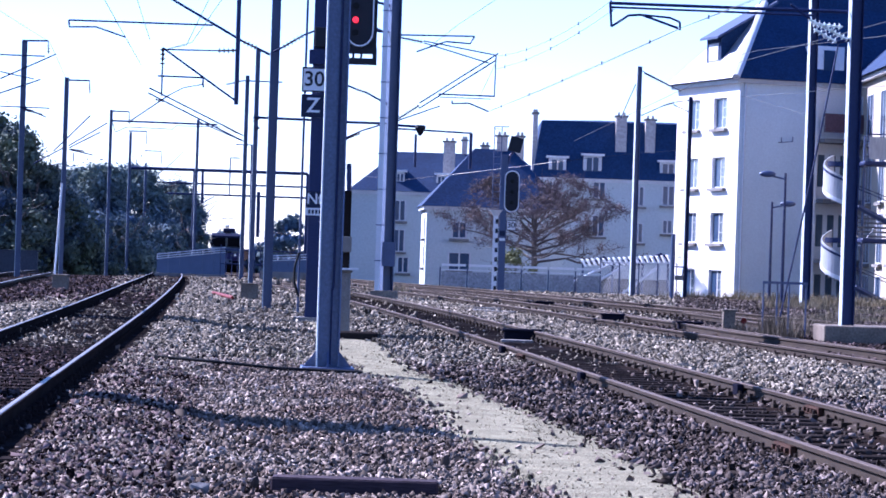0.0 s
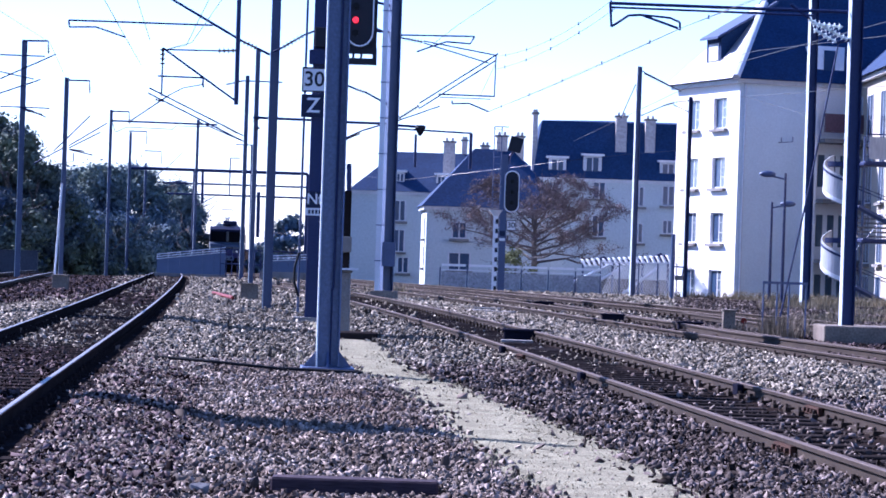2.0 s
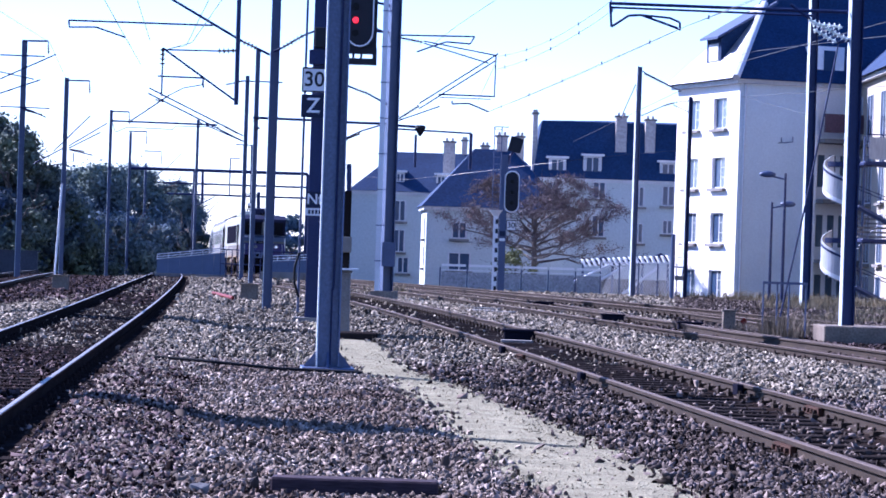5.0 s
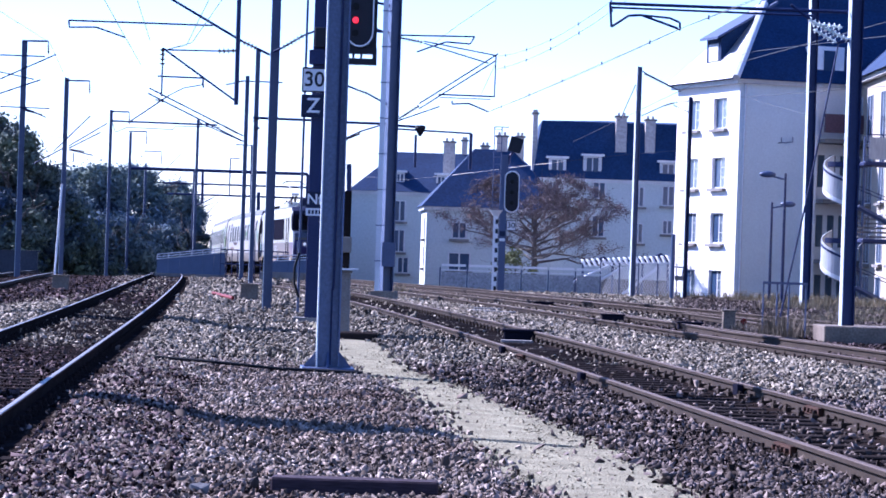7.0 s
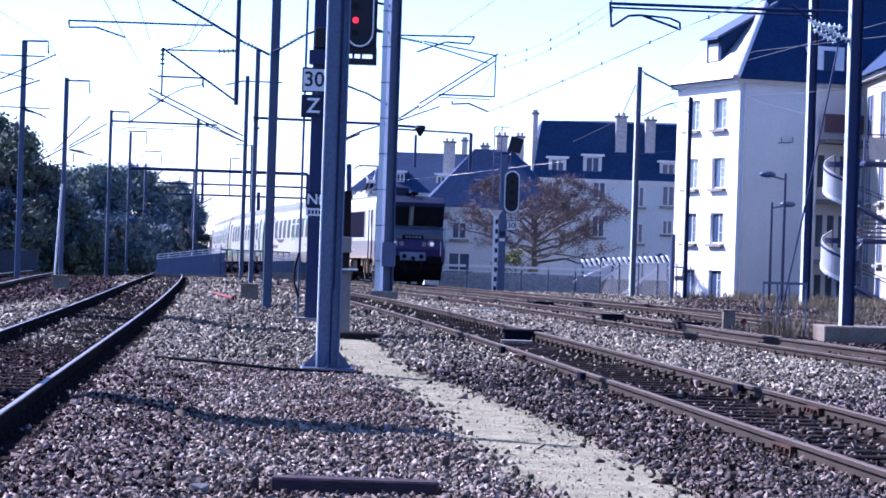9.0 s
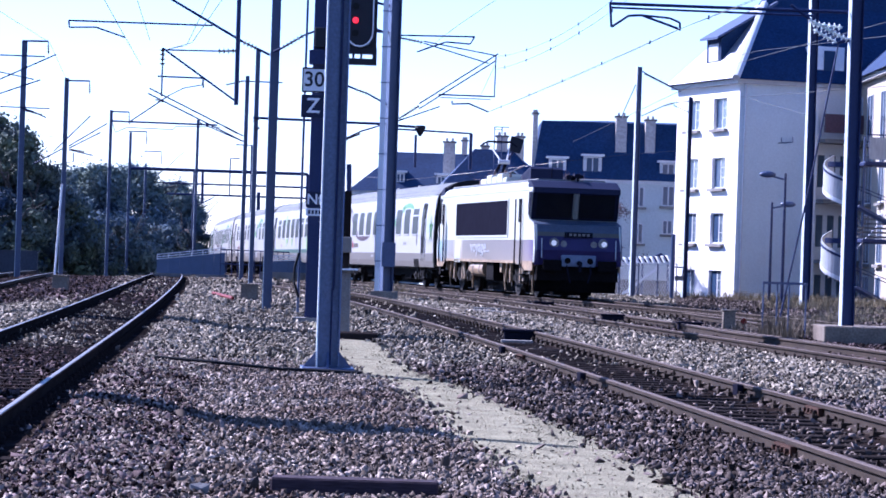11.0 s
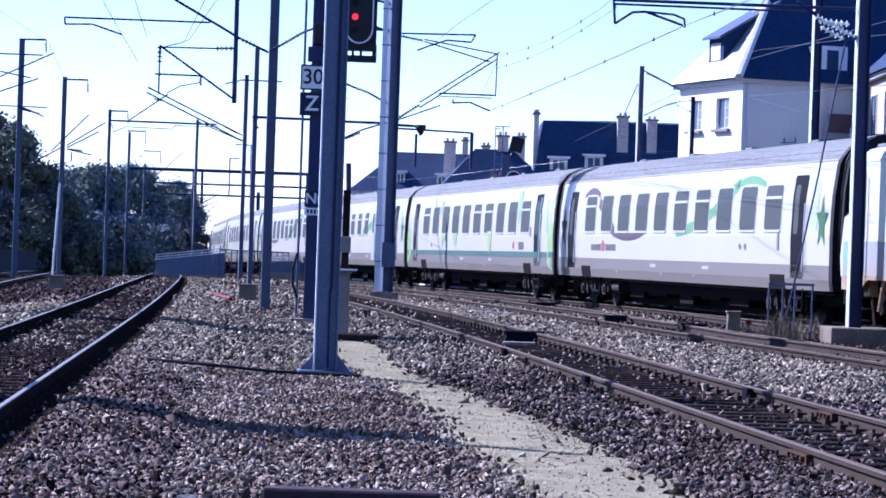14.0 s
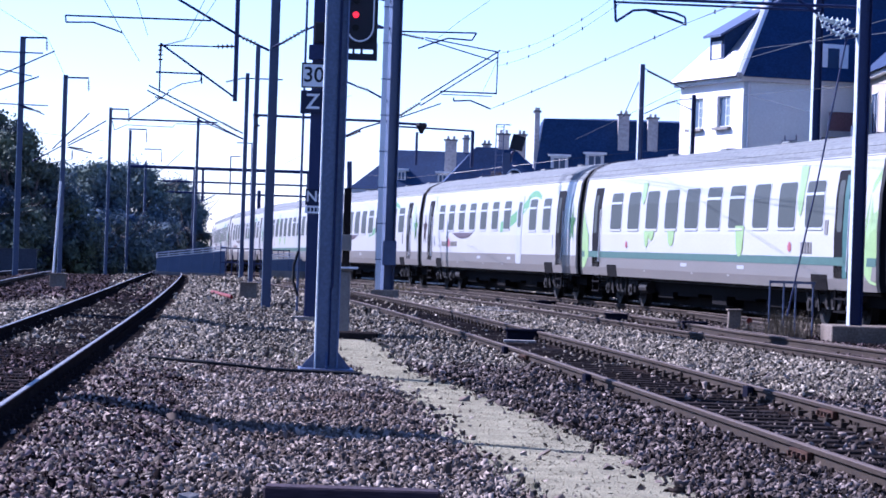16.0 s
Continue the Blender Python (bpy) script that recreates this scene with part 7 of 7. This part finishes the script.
    part("horn", rods(((-0.2, 7.2, 3.66), (-0.2, 7.2, 3.85), 0.04), ((-0.36, 7.1, 3.84), (-0.1, 7.5, 3.84), 0.06, 0.09), ((-0.1, 7.1, 3.8), (0.15, 7.45, 3.8), 0.06, 0.09)), LOCO_DARK, t)
    part("aerial", rods(((0.6, 7.0, 3.6), (0.6, 7.0, 4.1), 0.02)), LOCO_DARK, t)
    # tanks and gear under the sill
    for s in (-1, 1):
        tk = part("air_tank", rods(((s * 1.08, -2.2, 0.82), (s * 1.08, 0.0, 0.82), 0.27, 0.27, 18)), CREAM, t, "cream air tank")
        part("strap", rods(((s * 1.08, -1.7, 0.82), (s * 1.08, -1.64, 0.82), 0.282, 0.282, 18), ((s * 1.08, -0.6, 0.82), (s * 1.08, -0.54, 0.82), 0.282, 0.282, 18)), LOCO_GREY, tk)
        part("battery_box", blocks((s * 1.1 - 0.2, s * 1.1 + 0.2, 0.5, 1.7, 0.45, 1.08)), UNDER, t, bevel=0.02)
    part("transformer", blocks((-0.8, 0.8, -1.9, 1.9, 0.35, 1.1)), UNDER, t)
    # the long low block is a dark filler standing in for shade
    part("underframe_and_shade_block", blocks((-0.85, 0.85, -7.8, -1.95, 0.5, 1.1), (-0.85, 0.85, 1.95, 7.8, 0.5, 1.1), (-0.6, 0.6, -7.8, 7.8, 0.1, 0.5)), UNDER, t)
    for y in (-4.9, 4.9):
        for s in (-1, 1):
            for e in (-1, 1):
                part("sand_pipe", rods(((s * 1.15, y + e * 2.3, 1.1), (s * 1.1, y + e * 2.1, 0.15), 0.03)), CREAM, t)
                part("sand_box", blocks((s * 1.16 - 0.1, s * 1.16 + 0.1, y + e * 2.2 - 0.16, y + e * 2.2 + 0.16, 0.72, 1.06)), CREAM, t, "yellowed sand box", bevel=0.02)
                part("hanger", blocks((s * 1.2 - 0.05, s * 1.2 + 0.05, y + e * 0.75 - 0.07, y + e * 0.75 + 0.07, 0.42, 1.08)), CREAM, t, "pale suspension hanger", bevel=0.015)
                part("damper", rods(((s * 1.24, y + e * 1.4, 0.45), (s * 1.24, y + e * 1.15, 1.08), 0.055)), CREAM, t, "pale damper")
        bogie(t, y, 2.8, 0.62)
    return t


loco = build_loco()
coach = build_coach()
coaches = [coach, copy_thing(coach, pose(0, 0, 0)), build_coach(True)] + [copy_thing(coach, pose(0, 0, 0)) for _ in range(6)]


def decal(c, y0, y1, z0, z1, mat, label, name="marking", out=0.013):
    bm = B()
    skin(bm, y0, y1, z0, z1, out, (1,), 0.01)
    return part(name, bm, mat, c, label)


def swoosh(c, y, w, mat):
    """A smile-shaped foil below the windows."""
    foil(c, [(y + u * w, 1.80 + 0.19 * abs(u) ** 2.2, 1.995) for u in [k / 8 - 1 for k in range(17)]], mat, "dark smile-shaped foil", "swoosh")


def ribbon(c, y0, z0, y1, z1, w, bend, mat, label):
    """A curving band of foil that runs from one height to another."""
    steps = [k / 10 for k in range(11)]
    foil(c, [(y0 + (y1 - y0) * u, z0 + (z1 - z0) * u + bend * math.sin(math.pi * u) - w / 2, z0 + (z1 - z0) * u + bend * math.sin(math.pi * u) + w / 2) for u in steps], mat, label, "ribbon", 0.004)


def arch(c, y, w, mat, label):
    """A foil that bows over the top of a window."""
    steps = [k / 5 - 1 for k in range(11)]
    foil(c, [(y + w * u, 3.08 - 0.10 * u * u, 3.10 + 0.17 * (1 - u * u)) for u in steps], mat, label, "arch", 0.004)


def drip(c, y, w, z0, z1, mat):
    """A leaf-shaped splash of foil that hangs below a window."""
    steps = [k / 4 - 1 for k in range(9)]
    foil(c, [(y + w * u, z1 - (z1 - z0) * (1 - u * u) ** 0.45 - 0.01, z1) for u in steps], mat, "lime green foil drip", "drip")


def logo_bars(c, y, z):
    """Two words and a badge between them, drawn as small bars."""
    for y0, n in ((y, 6), (y + 1.75, 6)):
        for k in range(n):
            decal(c, y0 + 0.2 * k, y0 + 0.2 * k + 0.14, z, z + 0.17, COACH_GREY, "lettering drawn as bars", "logo_bar")
    foil(c, [(y + 1.28, z, z + 0.22), (y + 1.42, z - 0.02, z + 0.3), (y + 1.62, z, z + 0.18)], RED_MARK, "dull red badge", "badge")


def star(c, y, z, rz, ry, mat, label):
    """A slender five-pointed foil lying on the coach side."""
    bm = B()
    ring = []
    for k in range(10):
        a = math.pi / 2 + k * math.pi / 5
        f = 1.0 if k % 2 == 0 else 0.4
        zz = z + rz * f * math.sin(a)
        ring.append(bm.verts.new((side_x(zz) + 0.014, y + ry * f * math.cos(a), zz)))
    mid = bm.verts.new((side_x(z) + 0.014, y, z))
    for k in range(10):
        bm.faces.new((ring[k], ring[(k + 1) % 10], mid))
    bmesh.ops.solidify(bm, geom=list(bm.faces), thickness=0.004)
    part("star", bm, mat, c, label)


PLUM = material("dark_plum_foil", (0.0595, 0.035, 0.0455), 0.5)
STAR_GREEN = material("leaf_green_foil", (0.098, 0.252, 0.098), 0.5)
RED_MARK = material("dull_red_mark", (0.294, 0.063, 0.084), 0.5)
for i, c in enumerate(coaches):
    if i % 3 == 1:
        decal(c, -12.78, 12.78, 1.27, 1.44, COACH_GREEN, "dark green waist line")
        for y, w, a, b in ((-5.4, 0.24, 1.58, 2.0), (-4.9, 0.3, 1.76, 2.0), (-2.9, 0.34, 1.62, 2.0), (3.25, 0.36, 1.40, 2.1), (7.76, 0.26, 2.3, 3.35), (-5.92, 0.26, 2.7, 3.25)):
            drip(c, y, w, a, b, LIME)
        foil(c, [(12.1, 1.1, 2.2), (12.4, 0.95, 2.9), (12.78, 0.9, 3.2)], LIME, "lime green splash at the coach end", "splash")
        foil(c, [(-12.78, 0.95, 2.6), (-12.4, 1.0, 2.2), (-12.0, 1.3, 1.9)], LIME, "lime green splash at the coach end", "splash")
        decal(c, 10.72, 11.0, 1.02, 3.1, DOOR_GREEN, "open entrance showing a green inner door", "inner_door")
        foil(c, [(-7.65, 1.58, 1.66), (-7.55, 1.54, 1.74), (-7.45, 1.58, 1.70)], RED_MARK, "dull red badge", "badge")
        foil(c, [(6.98, 1.58, 1.66), (7.1, 1.52, 1.76), (7.22, 1.58, 1.70)], RED_MARK, "dull red badge", "badge")
        for k in range(4):
            decal(c, 7.9 + 0.2 * k, 8.04 + 0.2 * k, 1.5, 1.74, COACH_GREY, "notices drawn as bars", "notice_bar")
        decal(c, 9.5, 9.72, 1.9, 2.2, COACH_GREY, "small grey door control plate", "control_plate")
    else:
        swoosh(c, -4.4 if i % 3 == 0 else -4.6, 1.9, PLUM)
        logo_bars(c, -8.6, 1.52)
        star(c, -12.15, 2.15, 0.66, 0.44, PLUM, "dark plum star-shaped foil")
        star(c, 12.25, 2.2, 0.62, 0.42, STAR_GREEN, "green star-shaped foil")
        if i % 3 == 2:
            ribbon(c, 1.9, 2.15, 6.1, 2.95, 0.34, -0.12, STAR_GREEN, "green ribbon that rises to the slim door")
            arch(c, 6.8, 0.95, STAR_GREEN, "green arch over a window")
            for y in (-10.2, 9.6):
                decal(c, y, y + 0.14, 1.5, 1.9, COACH_TRIM, "small pale plate", "plate")
        else:
            arch(c, -8.85, 0.95, PLUM, "dark plum arch over a window")
            arch(c, 6.8, 1.2, STAR_GREEN, "green arch over a window")
            ribbon(c, -7.9, 2.85, -5.9, 2.0, 0.3, 0.05, PLUM, "dark plum ribbon between windows")
            ribbon(c, 0.6, 2.02, 4.0, 2.5, 0.26, -0.1, STAR_GREEN, "green ribbon between windows")
            ribbon(c, 4.0, 2.5, 5.9, 3.1, 0.3, 0.02, STAR_GREEN, "green ribbon between windows")
            decal(c, 9.15, 9.3, 1.6, 2.0, COACH_GREY, "small grey notice plate")
            for y in (6.2, 6.6):
                foil(c, [(y, 1.66, 1.7), (y + 0.1, 1.6, 1.76), (y + 0.2, 1.66, 1.7)], COACH_GREY, "small round grey mark", "mark")
lettering("voyage...", 0.58, pose(LW + 0.012, -0.2, 1.56, 0, 0, 90) @ Matrix.Diagonal((1.7, 1, 1, 1)), COACH_TRIM, loco, "side_lettering")
for y0, y1, k in ((-4.9, -4.3, 0.2), (-4.2, -3.7, -0.15)):
    bm = B()
    vs = [bm.verts.new((LW + 0.012, y, z)) for y, z in ((y0, 1.05), (y1, 1.0), (y1 + k, 1.5), (y0 + 0.2 + k, 1.78))]
    bm.faces.new(vs)
    part("pale_patch", bm, LOCO_SILVER, loco, "pale rubbed patch")

# ---------------------------------------------------------------- running of the train
SPEED = 15.0
LINE_S = np.concatenate([[0], np.cumsum(np.hypot(np.diff(TRAIN_X), np.diff(TRAIN_Y)))])
HEAD_AT_70 = float(np.interp(-70.0, -TRAIN_Y, LINE_S))
# small offsets from the even speed, in metres, fitted to the camera's view
SLIP_T = [0, 3, 4, 6.5, 8.5, 9.2, 11.3, 11.8, 12.5, 14.5, 16]
SLIP_S = [-0.5, 0.3, 0.9, 0.8, -0.9, -0.6, -0.6, -0.1, 0.9, 0.7, 0.1]


def on_line(s):
    y = float(np.interp(s, LINE_S, TRAIN_Y))
    return Vector((train_x(y), y, 0.2 + train_grade(y)))


def vehicle_pose(head, middle, pivot):
    a, b = on_line(head - middle + pivot), on_line(head - middle - pivot)
    f = (a - b).normalized()
    r = f.cross(Vector((0, 0, 1))).normalized()
    u = r.cross(f)
    m = Matrix((r, f, u)).transposed().to_4x4()
    m.translation = (a + b) / 2
    return m


def head_at(t):
    return HEAD_AT_70 + 7.64 + SPEED * (t - 12.5) + float(np.interp(t, SLIP_T, SLIP_S))


def motions():
    times = [0.5 * i for i in range(33)]
    walk(loco, [(t, vehicle_pose(head_at(t), 8.74, 4.9)) for t in times])
    for i, c in enumerate(coaches):
        mid = 17.48 + 26.4 * i + 13.2
        walk(c, [(t, vehicle_pose(head_at(t), mid, 9.2)) for t in times])
    # wheels roll under the vehicles that come near
    for v in [loco] + coaches[:5]:
        for w in v.children:
            if w.name.startswith("wheelset"):
                x, y, r = w.matrix_basis.translation
                walk(w, [(k / 30, pose(x, y, r, -math.degrees(SPEED * k / 30 / r))) for k in range(481)])
motions()
